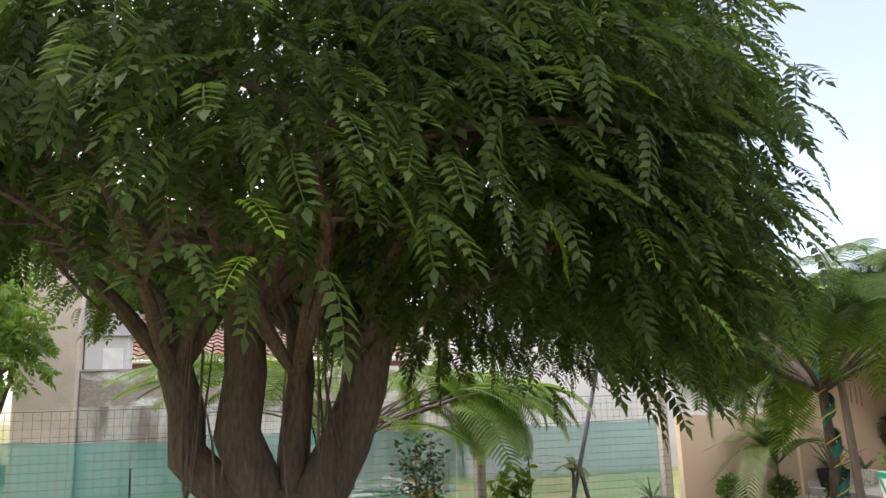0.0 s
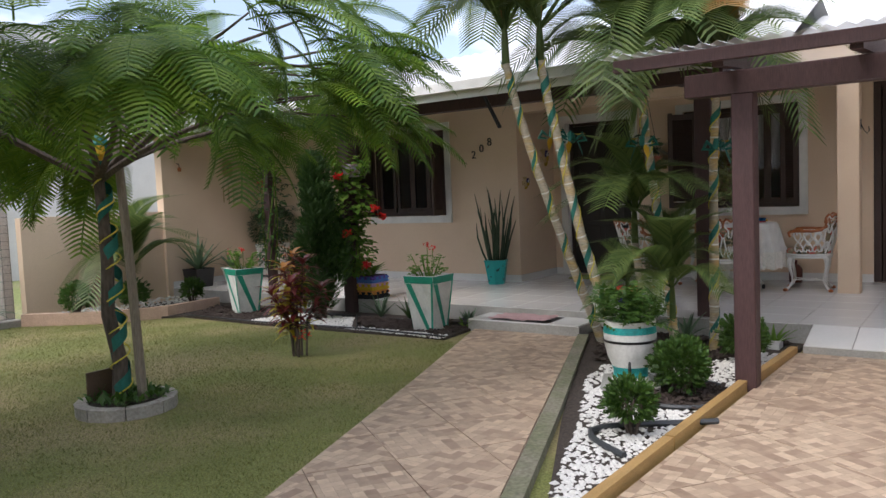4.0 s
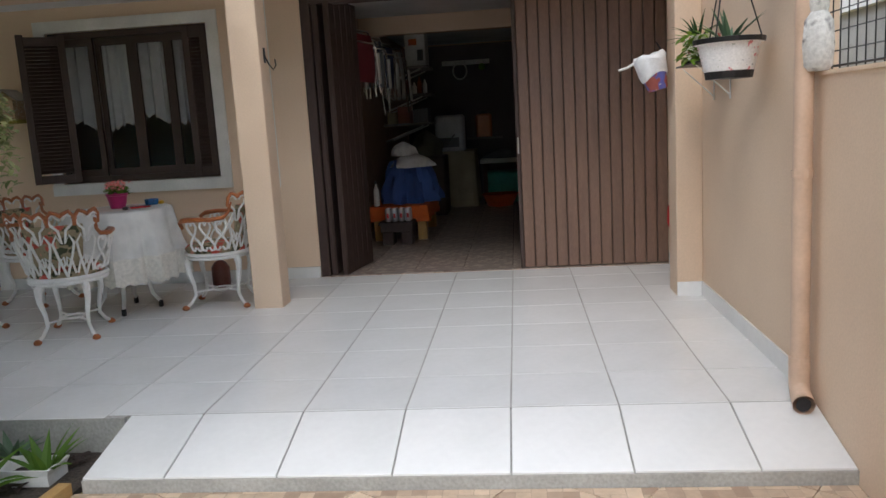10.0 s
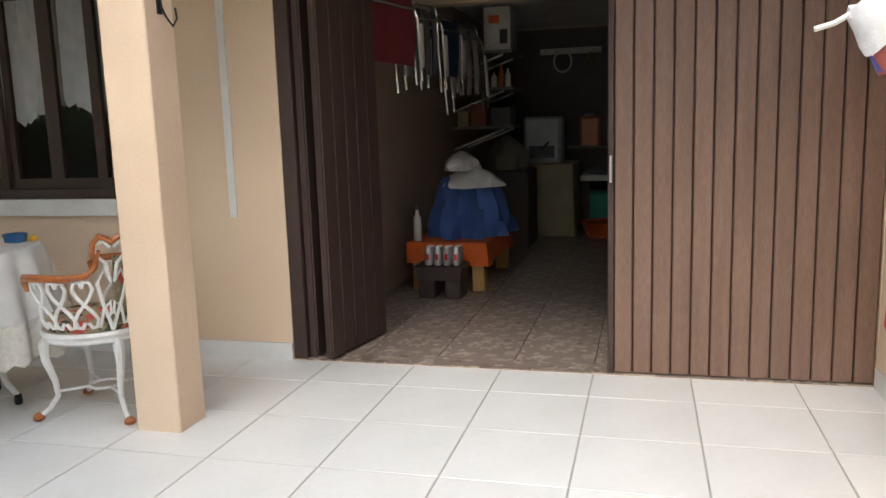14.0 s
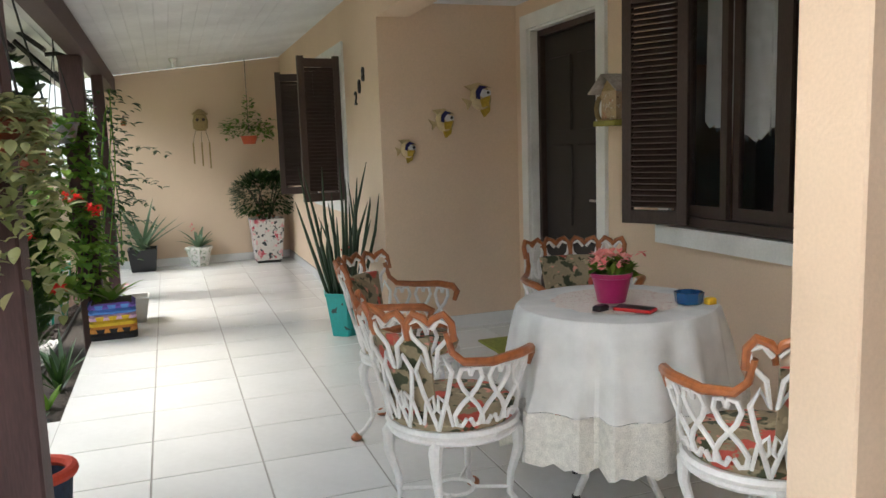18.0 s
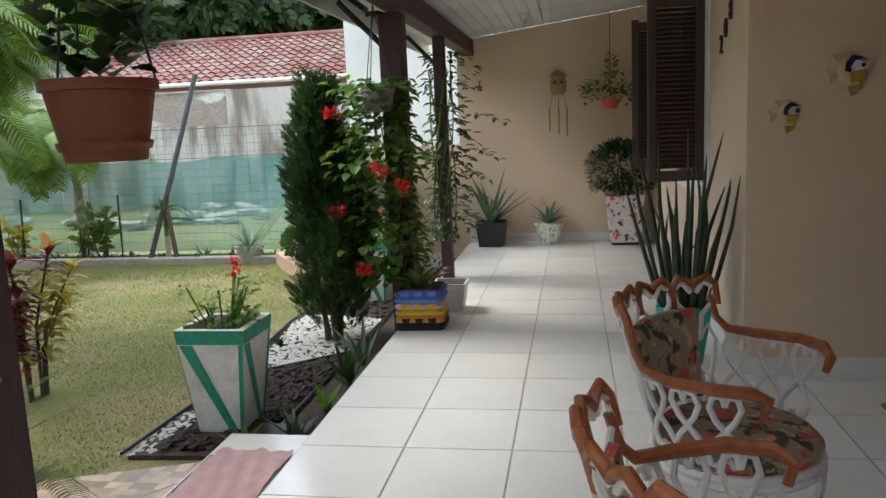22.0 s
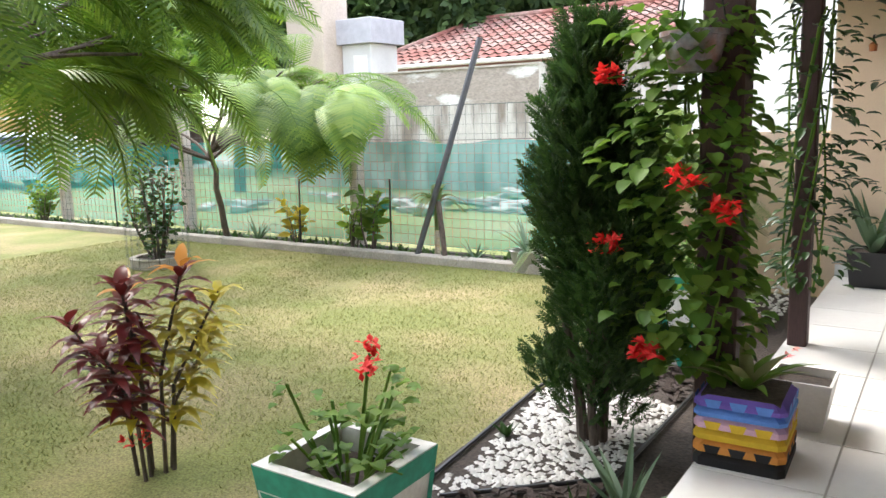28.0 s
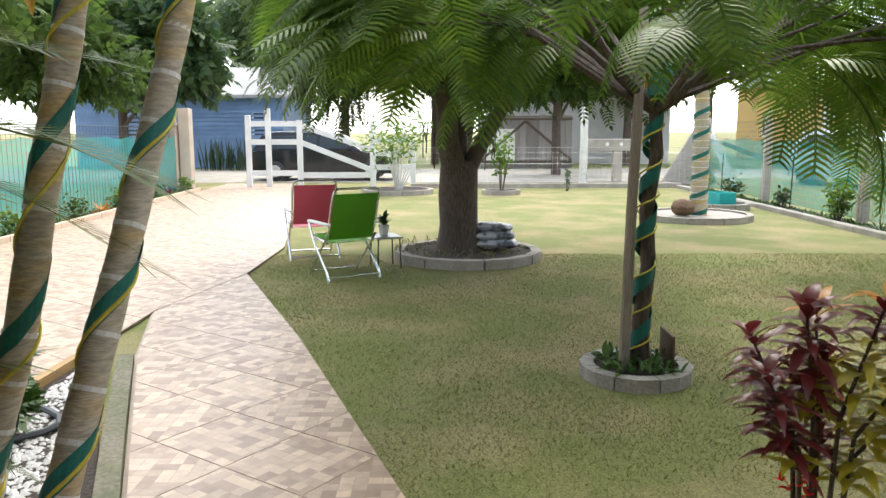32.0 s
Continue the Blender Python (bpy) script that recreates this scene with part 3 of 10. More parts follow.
def aim(p, d, up=(0, 0, 1), s=1.0):
    """A pose at p whose y axis runs along d, its z axis near up."""
    y = Vector(d).normalized()
    x = y.cross(Vector(up))
    x = x.normalized() if x.length > 1e-4 else Vector((1, 0, 0))
    z = x.cross(y)
    m = Matrix((x, y, z)).transposed().to_4x4()
    return Matrix.Translation(p) @ m @ Matrix.Diagonal((s, s, s, 1))


def t_leaf(w=0.5, fold=0.12):
    """A single oval pointed leaf of unit length along y."""
    V, F = [], []
    for y, q, z in ((0.0, 0.06, 0.0), (0.22, 0.78, 0.03), (0.5, 1.0, 0.035), (0.78, 0.68, 0.0), (1.0, 0.03, -0.06)):
        V += [(-w * q / 2, y, z + fold * w * q), (0, y, z), (w * q / 2, y, z + fold * w * q)]
    for k in range(4):
        F += [(3 * k, 3 * k + 1, 3 * k + 4, 3 * k + 3), (3 * k + 1, 3 * k + 2, 3 * k + 5, 3 * k + 4)]
    return V, F


def t_pinnate(pairs=6, length=1.0, leaf=0.2, droop=0.5, w=0.42, ang=55):
    """A compound leaf: leaflets in pairs along a drooping rib, and one at the tip."""
    V, F = [], []

    def rib(t):
        return Vector((0, length * (t - 0.18 * droop * t * t), -droop * 0.55 * length * t * t))

    def leaflet(p, d, L):
        s = d.cross(Vector((0, 0, 1))).normalized()
        n = len(V)
        tip = p + d * L + Vector((0, 0, -0.22 * L))
        mid = p + d * L * 0.45
        V.extend([p, mid + s * L * w * 0.5, tip, mid - s * L * w * 0.5])
        F.append((n, n + 1, n + 2, n + 3))
    for i in range(pairs):
        t = 0.16 + 0.76 * i / (pairs - 1)
        for sd in (1, -1):
            a = radians(ang)
            leaflet(rib(t), Vector((sd * math.sin(a), math.cos(a), -0.15)).normalized(), leaf * (0.75 + 0.25 * math.sin(math.pi * t)))
    leaflet(rib(0.97), Vector((0, 1, -0.4)).normalized(), leaf)
    for i in range(4):
        a, b = rib(i / 4), rib((i + 1) / 4)
        n = len(V)
        V.extend([a + Vector((0.008, 0, 0)), b + Vector((0.008, 0, 0)), b - Vector((0.008, 0, 0)), a - Vector((0.008, 0, 0))])
        F.append((n, n + 1, n + 2, n + 3))
    return [tuple(v) for v in V], F


def t_feather(pairs=11, sub=8, droop=0.45):
    """A twice-feathered frond of unit length: combs of tiny leaflets either side of the rib."""
    V, F = [], []
    for i in range(pairs):
        t = 0.12 + 0.86 * i / (pairs - 1)
        p = Vector((0, t - 0.12 * droop * t * t, -droop * 0.6 * t * t))
        L = 0.30 * math.sin(math.pi * (0.16 + 0.78 * t)) + 0.04
        for sd in (1, -1):
            d = Vector((sd * 0.86, 0.5, -0.18)).normalized()
            s = Vector((-sd * 0.5, 0.86, -0.1)).normalized()
            for j in range(sub):
                u = (j + 0.6) / sub
                q = p + d * L * u + Vector((0, 0, -0.16 * L * u * u))
                hw, ln = L / sub * 0.33, 0.034 * (1 - 0.4 * u)
                n = len(V)
                V.extend([q - d * hw - s * ln, q + d * hw - s * ln, q + d * hw + s * ln, q - d * hw + s * ln])
                F.append((n, n + 1, n + 2, n + 3))
    for i in range(5):
        t0, t1 = i / 5, (i + 1) / 5
        n = len(V)
        a = Vector((0, t0 - 0.12 * droop * t0 * t0, -droop * 0.6 * t0 * t0))
        b = Vector((0, t1 - 0.12 * droop * t1 * t1, -droop * 0.6 * t1 * t1))
        V.extend([a + Vector((0.006, 0, 0)), b + Vector((0.005, 0, 0)), b - Vector((0.005, 0, 0)), a - Vector((0.006, 0, 0))])
        F.append((n, n + 1, n + 2, n + 3))
    return [tuple(v) for v in V], F


def t_frond(pairs=24, droop=0.8, leaf=0.25, w=0.0115):
    """A drooping frond of unit length with flat narrow side leaves, shorter towards both ends."""
    V, F = [], []

    def rib(t):
        return Vector((0, t - 0.22 * droop * t * t, 0.10 * t - 0.55 * droop * t * t))
    for i in range(pairs):
        t = 0.12 + 0.87 * i / (pairs - 1)
        p, fw = rib(t), (rib(min(1, t + 0.03)) - rib(t - 0.03)).normalized()
        L = leaf * (0.30 + 0.70 * math.sin(math.pi * min(1, 0.18 + 0.80 * t)))
        for sd in (1, -1):
            d = (Vector((sd, 0, 0.10)) + fw * 0.55).normalized()
            a = fw * w
            m, e = p + d * L * 0.5 + Vector((0, 0, -0.04 * L)), p + d * L + Vector((0, 0, -0.22 * L))
            n = len(V)
            V.extend([p - a * 0.8, p + a * 0.8, m + a, m - a, e + a * 0.35, e - a * 0.35])
            F += [(n, n + 1, n + 2, n + 3), (n + 3, n + 2, n + 4, n + 5)]
    for i in range(6):
        a, b = rib(i / 6), rib((i + 1) / 6)
        n, r = len(V), 0.007
        V.extend([a + Vector((r, 0, 0)), b + Vector((r, 0, 0)), b - Vector((r, 0, 0)), a - Vector((r, 0, 0))])
        V.extend([a + Vector((0, 0, r)), b + Vector((0, 0, r)), b - Vector((0, 0, r)), a - Vector((0, 0, r))])
        F += [(n, n + 1, n + 2, n + 3), (n + 4, n + 5, n + 6, n + 7)]
    return [tuple(v) for v in V], F


def t_palm(pairs=30, droop=1.0, leaf=0.26, hang=0.4):
    """An arching palm frond of unit length."""
    V, F = [], []

    def rib(t):
        return Vector((0, t - 0.32 * droop * t * t, 0.22 * t - 0.75 * droop * t * t * t))
    for i in range(pairs):
        t = 0.14 + 0.85 * i / (pairs - 1)
        p = rib(t)
        fw = (rib(min(1, t + 0.02)) - rib(t - 0.02)).normalized()
        L = leaf * (0.55 + 0.45 * math.sin(math.pi * (0.25 + 0.6 * t)))
        for sd in (1, -1):
            d = (Vector((sd * 0.72, 0, 0.18)) + fw * 0.75 + Vector((0, 0, -0.1 * hang))).normalized()
            d2 = (d + Vector((0, 0, -0.75 * hang))).normalized()
            w = fw.cross(d).normalized().cross(d).normalized() * 0.0078
            m, e = p + d * L * 0.5, p + d * L * 0.5 + d2 * L * 0.5
            n = len(V)
            V.extend([p - w * 0.6, p + w * 0.6, m + w, m - w, e + w * 0.15, e - w * 0.15])
            F += [(n, n + 1, n + 2, n + 3), (n + 3, n + 2, n + 4, n + 5)]
    for i in range(8):
        a, b = rib(i / 8), rib((i + 1) / 8)
        n, r = len(V), 0.011 * (1 - i / 10)
        V.extend([a + Vector((r, 0, 0)), b + Vector((r * .9, 0, 0)), b - Vector((r * .9, 0, 0)), a - Vector((r, 0, 0))])
        V.extend([a + Vector((0, 0, r)), b + Vector((0, 0, r)), b - Vector((0, 0, r)), a - Vector((0, 0, r))])
        F += [(n, n + 1, n + 2, n + 3), (n + 4, n + 5, n + 6, n + 7)]
    return [tuple(v) for v in V], F


def crown_part(name, parent, tmpl, poses_, material, label=""):
    ob = new(name, leaf_mesh(name, *tmpl, poses_, material))
    ob.parent = parent
    tagged(ob, label, kind="stuff")
    return ob


def rnd_dir(zlo=-1.0, zhi=1.0):
    z, a = rnd(zlo, zhi), rnd(0, 2 * math.pi)
    r = math.sqrt(max(0, 1 - z * z))
    return Vector((r * math.cos(a), r * math.sin(a), z))


def limb(s, a, b, r0, r1, bend=0.12, n=6, rings=8):
    a, b = Vector(a), Vector(b)
    off = Vector((rnd(-1, 1), rnd(-1, 1), rnd(0, 0.6))) * bend * (b - a).length
    s.tube([a.lerp(b, i / n) + off * math.sin(math.pi * i / n) + Vector((rnd(-1, 1), rnd(-1, 1), 0)) * r0 * 0.12 for i in range(n + 1)], [r0 + (r1 - r0) * i / n for i in range(n + 1)], rings)


def pebbles(n, place, size, squash=0.6, zs=0.0):
    """n small stones as one Shape; place() gives (x, y)."""
    s = Shape()
    for _ in range(n):
        x, y = place()
        r = size * rnd(0.6, 1.25)
        a = rnd(0, 6.28)
        c, q = math.cos(a), math.sin(a)
        def P(u, v, w):
            u, v, w = u * r * rnd(0.8, 1.3), v * r * rnd(0.7, 1.1), w * r * squash
            return (x + c * u - q * v, y + q * u + c * v, zs + r * squash * 0.6 + w)
        s.add([P(1, 0, 0), P(0, 1, 0.1), P(-1, 0, 0), P(0, -1, 0.1), P(0.15, 0.1, 1), P(0, 0, -0.8)],
              [(0, 1, 4), (1, 2, 4), (2, 3, 4), (3, 0, 4), (1, 0, 5), (2, 1, 5), (3, 2, 5), (0, 3, 5)])
    return s


def chips(n, place, size, zs=0.0):
    s = Shape()
    for _ in range(n):
        x, y = place()
        L, W, H = size * rnd(0.6, 1.4), size * rnd(0.3, 0.6), size * rnd(0.12, 0.25)
        m = Matrix.Translation((x, y, zs + rnd(0.0, 0.02))) @ Euler((rnd(-0.4, 0.4), rnd(-0.4, 0.4), rnd(0, 6.3))).to_matrix().to_4x4()
        v = [m @ Vector(p) for p in ((-L, -W, 0), (L * 0.8, -W, 0), (L, W * 0.7, 0), (-L * 0.7, W, 0), (-L * 0.8, -W * 0.7, H), (L * 0.7, -W * 0.8, H), (L * 0.8, W * 0.6, H), (-L * 0.6, W * 0.8, H))]
        s.add(v, [(4, 5, 6, 7), (0, 1, 5, 4), (1, 2, 6, 5), (2, 3, 7, 6), (3, 0, 4, 7)])
    return s


def inside(poly, x, y):
    c = False
    for i in range(len(poly)):
        (x0, y0), (x1, y1) = poly[i], poly[i - 1]
        if (y0 > y) != (y1 > y) and x < (x1 - x0) * (y - y0) / (y1 - y0) + x0:
            c = not c
    return c


def in_poly(poly, but=()):
    xs_, ys_ = [p[0] for p in poly], [p[1] for p in poly]

    def pick():
        for _ in range(400):
            x, y = rnd(min(xs_), max(xs_)), rnd(min(ys_), max(ys_))
            if inside(poly, x, y) and not any((x - a) ** 2 + (y - b) ** 2 < r * r for a, b, r in but):
                return x, y
        return poly[0]
    return pick


def ball_bush(name, x, y, r, zc, label, n=420, z0=0.0, L=0.034, mat_=None):
    r, n = r * 0.8, int(n * 2.2)
    b = thing(name, label, "shrub", "clipped box bushes")
    s = Shape()
    for k in range(7):
        a = k * 0.9
        limb(s, (x + 0.02 * math.cos(a), y + 0.02 * math.sin(a), z0), (x + r * 0.5 * math.cos(a), y + r * 0.5 * math.sin(a), zc), 0.012, 0.005, 0.1, 4, 5)
    part("stem", s, TRUNK, b)
    ps = []
    for _ in range(n):
        d = rnd_dir(-0.75, 1)
        q = r * rnd(0.55, 1.06) * (1 + 0.12 * math.sin(5 * d.x + 3 * d.y))
        ps.append(aim((x + d.x * q, y + d.y * q, max(z0 + 0.03, zc + d.z * q * 0.95)), d + Vector((rnd(-.5, .5), rnd(-.5, .5), rnd(-0.1, .5))), rnd_dir(), L * rnd(0.7, 1.3)))
    crown_part("foliage", b, t_pinnate(4, 1.0, 0.52, 0.1, 0.6, 45), ps, mat_ or L_BOX)
    return b


def rosette(parent, x, y, z, n, L, w, mat_, lean=(0.2, 1.0), droop=0.6, name="leaf", label=""):
    """Blades from one point, each a part."""
    for k in range(n):
        a = k * 2.4 + rnd(-0.2, 0.2)
        e = rnd(*lean)
        s = Shape().blade((x + 0.01 * math.cos(a), y + 0.01 * math.sin(a), z), (math.cos(a) * (1 - e * 0.6), math.sin(a) * (1 - e * 0.6), e), L * rnd(0.7, 1.1), w * rnd(0.8, 1.15), droop * rnd(0.5, 1.3), 6, 0.35)
        part(name, s, mat_, parent, label, smooth=True)

# ---- garage doors ----
g = thing("garage_door", "large brown varnished plank garage door leaf standing closed", "door")
s = Shape().box(12.64, -1.715, 0.17, 12.66, -0.545, 2.455)
part("backing", s, DARKWOOD, g)
pw = (1.715 - 0.545) / 13
for i in range(13):
    y = -1.715 + i * pw
    part("plank", Shape().bevbox(12.612, y + 0.004, 0.175, 12.639, y + pw - 0.004, 2.45, 0.004), DOORWOOD, g)
part("edge_stile", Shape().bevbox(12.605, -0.545, 0.17, 12.665, -0.515, 2.455, 0.004), DARKWOOD, g)
h = Shape().tube([(12.60, -0.53, 1.12), (12.575, -0.53, 1.12), (12.575, -0.53, 1.24), (12.60, -0.53, 1.24)], 0.008, 6)
part("door_handle", h, METAL, g)


def folded_leaf(y0, x0, wide, turn, label):
    d = thing("folding_door_leaf", label, "door", "folded garage door leaves", pose(x0, y0, 0, 0, 0, turn))
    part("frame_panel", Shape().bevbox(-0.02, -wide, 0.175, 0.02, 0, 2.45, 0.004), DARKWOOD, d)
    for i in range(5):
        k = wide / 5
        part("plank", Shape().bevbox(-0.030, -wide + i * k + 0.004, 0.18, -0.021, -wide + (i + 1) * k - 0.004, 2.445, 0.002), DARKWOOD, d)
    part("lock_plate", Shape().box(0.021, -wide + 0.02, 1.15, 0.026, -wide + 0.05, 1.3), METAL, d)


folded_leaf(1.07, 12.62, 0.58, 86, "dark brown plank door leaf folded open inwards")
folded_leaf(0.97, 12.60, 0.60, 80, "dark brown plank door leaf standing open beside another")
s = Shape().bevbox(12.602, 1.10, 0.165, 12.73, 1.178, 2.458, 0.004)
s.box(12.61, -1.715, 2.40, 12.73, 1.10, 2.458)
struct("garage_door_frame", s, DARKWOOD, "dark wooden garage door frame")
struct("garage_lintel", Shape().box(15.3, -1.715, 2.42, 15.45, 1.235, 2.618), PEACH, "peach lintel inside the garage")

# ---- window beside the garage ----
def trim_x(x, y0, y1, z0, z1, w, name, sill=True):
    s = Shape()
    s.box(x - 0.018, y0 - w, z1, x + 0.0, y1 + w, z1 + w).box(x - 0.018, y0 - w, z0, x, y0, z1).box(x - 0.018, y1, z0, x, y1 + w, z1)
    if sill:
        s.box(x - 0.035, y0 - w, z0 - w, x + 0.06, y1 + w, z0)
    return struct(name, s, WHITE_TRIM, "white painted window surround")


def louvre(name, x, y, z0, z1, w, turn, label):
    d = thing(name, label, "shutter", "louvred shutters", pose(x, y, 0, 0, 0, turn))
    for a in (0.0, w - 0.055):
        part("stile", Shape().bevbox(-0.017, a, z0, 0.017, a + 0.055, z1, 0.003), DARKWOOD, d)
    for a in (z0, z1 - 0.09):
        part("rail", Shape().box(-0.015, 0.055, a, 0.015, w - 0.055, a + 0.07), DARKWOOD, d)
    q = Shape().add([(-0.016, 0.055, 0), (-0.016, w - 0.055, 0), (0.016, w - 0.055, 0.026), (0.016, 0.055, 0.026), (-0.016, 0.055, 0.006), (-0.016, w - 0.055, 0.006), (0.016, w - 0.055, 0.032), (0.016, 0.055, 0.032)],
                    [(3, 2, 1, 0), (4, 5, 6, 7), (0, 1, 5, 4), (2, 3, 7, 6)])
    me = q.mesh("slat", DARKWOOD)
    z = z0 + 0.085
    while z < z1 - 0.10:
        part("slat", me, None, d).location.z = z
        z += 0.03
    return d


def sash_window(x, y0, y1, z0, z1, name, label, nsash=4):
    w = thing(name, label, "window")
    s = Shape()
    s.box(x, y0, z0, x + 0.10, y0 + 0.045, z1).box(x, y1 - 0.045, z0, x + 0.10, y1, z1).box(x, y0 + 0.045, z0, x + 0.10, y1 - 0.045, z0 + 0.05).box(x, y0 + 0.045, z1 - 0.05, x + 0.10, y1 - 0.045, z1)
    part("window_frame", s, DARKWOOD, w)
    span = (y1 - y0 - 0.09) / nsash
    for i in range(nsash):
        a, b = y0 + 0.045 + i * span, y0 + 0.045 + (i + 1) * span
        dx = 0.03 if i in (0, nsash - 1) else 0.065
        q = Shape()
        q.box(x + dx, a, z0 + 0.05, x + dx + 0.03, a + 0.045, z1 - 0.05).box(x + dx, b - 0.045, z0 + 0.05, x + dx + 0.03, b, z1 - 0.05)
        q.box(x + dx, a + 0.045, z0 + 0.05, x + dx + 0.03, b - 0.045, z0 + 0.11).box(x + dx, a + 0.045, z1 - 0.11, x + dx + 0.03, b - 0.045, z1 - 0.05)
        sa = part("sash", q, DARKWOOD, w)
        pane = part("pane", Shape().box(x + dx + 0.012, a + 0.046, z0 + 0.111, x + dx + 0.018, b - 0.046, z1 - 0.111), GLASS, sa, "clear window glass")
        pane.visible_shadow = False
    return w


trim_x(12.6, 1.965, 3.36, 1.06, 2.32, 0.095, "window_surround")
sash_window(12.61, 1.975, 3.35, 1.065, 2.315, "porch_window", "dark wooden four-light window with lace curtains")
louvre("shutter", 12.570, 3.18, 1.08, 2.30, 0.36, 30, "dark brown louvred shutter folded open into the porch")
louvre("shutter", 12.615, 1.98, 1.08, 2.30, 0.20, 4, "dark brown louvred shutter half hidden in the frame")


def curtain(x, y0, y1, z0, z1, label, waves=7):
    s = Shape()
    nn = 40
    for i in range(nn + 1):
        t = i / nn
        y = y0 + (y1 - y0) * t
        dx = 0.022 * math.sin(t * waves * 2 * math.pi) + 0.01 * math.sin(t * waves * 5.1)
        zb = z0 + 0.05 * abs(math.sin(t * waves * math.pi * 1.5)) + 0.10 * (2 * abs(t - 0.5)) ** 2
        s.v += [(x + dx, y, z1), (x + dx * 1.3, y, (z0 + z1) / 2), (x + dx * 1.6, y, zb)]
    for i in range(nn):
        a = 3 * i
        s.f += [(a, a + 1, a + 4, a + 3), (a + 1, a + 2, a + 5, a + 4)]
    return solo("lace_curtain", s, CURTAIN, label, "curtain", smooth=True)


curtain(12.80, 2.02, 2.66, 1.50, 2.30, "sheer white scalloped curtain behind the window")
curtain(12.80, 2.68, 3.32, 1.48, 2.30, "sheer white scalloped curtain drawn beside another")

# ---- house door ----
s = Shape()
s.box(12.575, 3.98, ZP, 12.6, 4.08, 2.42).box(12.575, 5.03, ZP, 12.6, 5.13, 2.42).box(12.575, 4.08, 2.32, 12.6, 5.03, 2.42)
s.box(12.6, 4.08, ZP, 12.66, 4.092, 2.32).box(12.6, 5.018, ZP, 12.66, 5.03, 2.32).box(12.6, 4.092, 2.308, 12.66, 5.018, 2.32)
struct("door_surround", s, WHITE_TRIM, "white painted door surround")
DOORDARK = mat("black_brown_door_wood", (0.022, 0.017, 0.016), 0.5, var=0.2, scale=5, fine=40, bump=0.1, stretch=(6, 6, 1))
d = thing("house_door", "dark brown panelled wooden house door set back in its frame", "door")
s = Shape().box(12.662, 4.08, ZP, 12.745, 4.125, 2.32).box(12.662, 4.985, ZP, 12.745, 5.03, 2.32).box(12.662, 4.125, 2.27, 12.745, 4.985, 2.32)
part("door_frame", s, DARKWOOD, d)
leaf = part("leaf", Shape().bevbox(12.70, 4.13, ZP + 0.01, 12.735, 4.98, 2.265, 0.003), DOORDARK, d)
for za, zb in ((0.3, 0.85), (0.95, 1.5), (1.6, 2.1)):
    for ya in (4.22, 4.59):
        part("panel", Shape().bevbox(12.685, ya, za, 12.699, ya + 0.30, zb, 0.006), DOORDARK, leaf)
part("door_handle", Shape().tube([(12.70, 4.18, 1.14), (12.65, 4.18, 1.14), (12.65, 4.28, 1.14)], 0.009, 6), METAL, leaf)

# ---- veranda window ----
trim_x(11.54, 6.43, 7.72, 1.08, 2.30, 0.10, "veranda_window_surround")
sash_window(11.55, 6.44, 7.71, 1.085, 2.295, "veranda_window", "dark wooden sash window on the veranda", 4)
louvre("shutter", 11.52, 6.44, 1.09, 2.29, 0.36, 97, "dark brown louvred shutter swung out over the veranda")
louvre("shutter", 11.52, 7.71, 1.09, 2.29, 0.36, 80, "dark brown louvred shutter swung out near the end wall")

# ---- baseboards ----
s = Shape()
s.box(12.585, 1.18, ZP, 12.598, 3.975, 0.255).box(12.585, 5.135, ZP, 12.598, FY - 0.005, 0.255)
s.box(11.535, FY - 0.013, ZP, 12.585, FY - 0.002, 0.255).box(11.527, FY, ZP, 11.538, 9.985, 0.255).box(9.48, 9.977, ZP, 11.527, 9.988, 0.255)
s.box(11.46, -1.715, ZP, 11.469, -1.55, 0.255).box(9.75, -1.719, ZP, 11.46, -1.708, 0.255).box(11.72, -1.719, ZP, 12.59, -1.708, 0.255)
struct("baseboard", s, TILE, "white tile baseboard")

# ---- table and chairs ----
TX, TY, TZ = 11.66, 2.405, 0.915
t = thing("round_table", "round table with white curved legs under its cloth", "table")
part("tabletop", Shape().lathe([(0.345, TZ - 0.03), (0.36, TZ - 0.02), (0.36, TZ - 0.006)], 32, (TX, TY)), CHAIRWHITE, t, smooth=True)
for k in range(4):
    a = radians(106 + 90 * k)
    c, q = math.cos(a), math.sin(a)
    part("leg", Shape().tube([(TX + c * r, TY + q * r, z) for r, z in ((0.12, TZ - 0.03), (0.22, 0.72), (0.22, 0.55), (0.15, 0.38), (0.17, 0.27), (0.22, 0.20))], [0.022, 0.026, 0.022, 0.017, 0.015, 0.013], 8), CHAIRWHITE, t, smooth=True)
    part("foot", Shape().lathe([(0.016, ZP), (0.019, ZP + 0.012), (0.016, ZP + 0.05)], 8, (TX + c * 0.22, TY + q * 0.22)), BLACK, t)


def cloth_ring(r, z, k, n, amp, drop=0.0):
    out = []
    for i in range(n):
        a = 2 * math.pi * i / n
        f = (math.sin(a * 17 + 0.9 * math.sin(3 * a)) * 0.9 + math.sin(a * 9 + 1.0) * 0.7 + math.sin(a * 29 + 2 * math.sin(2 * a)) * 0.35) * amp
        out.append((TX + (r + f) * math.cos(a), TY + (r + f) * math.sin(a), z + drop * math.cos(a * 36)))
    return out


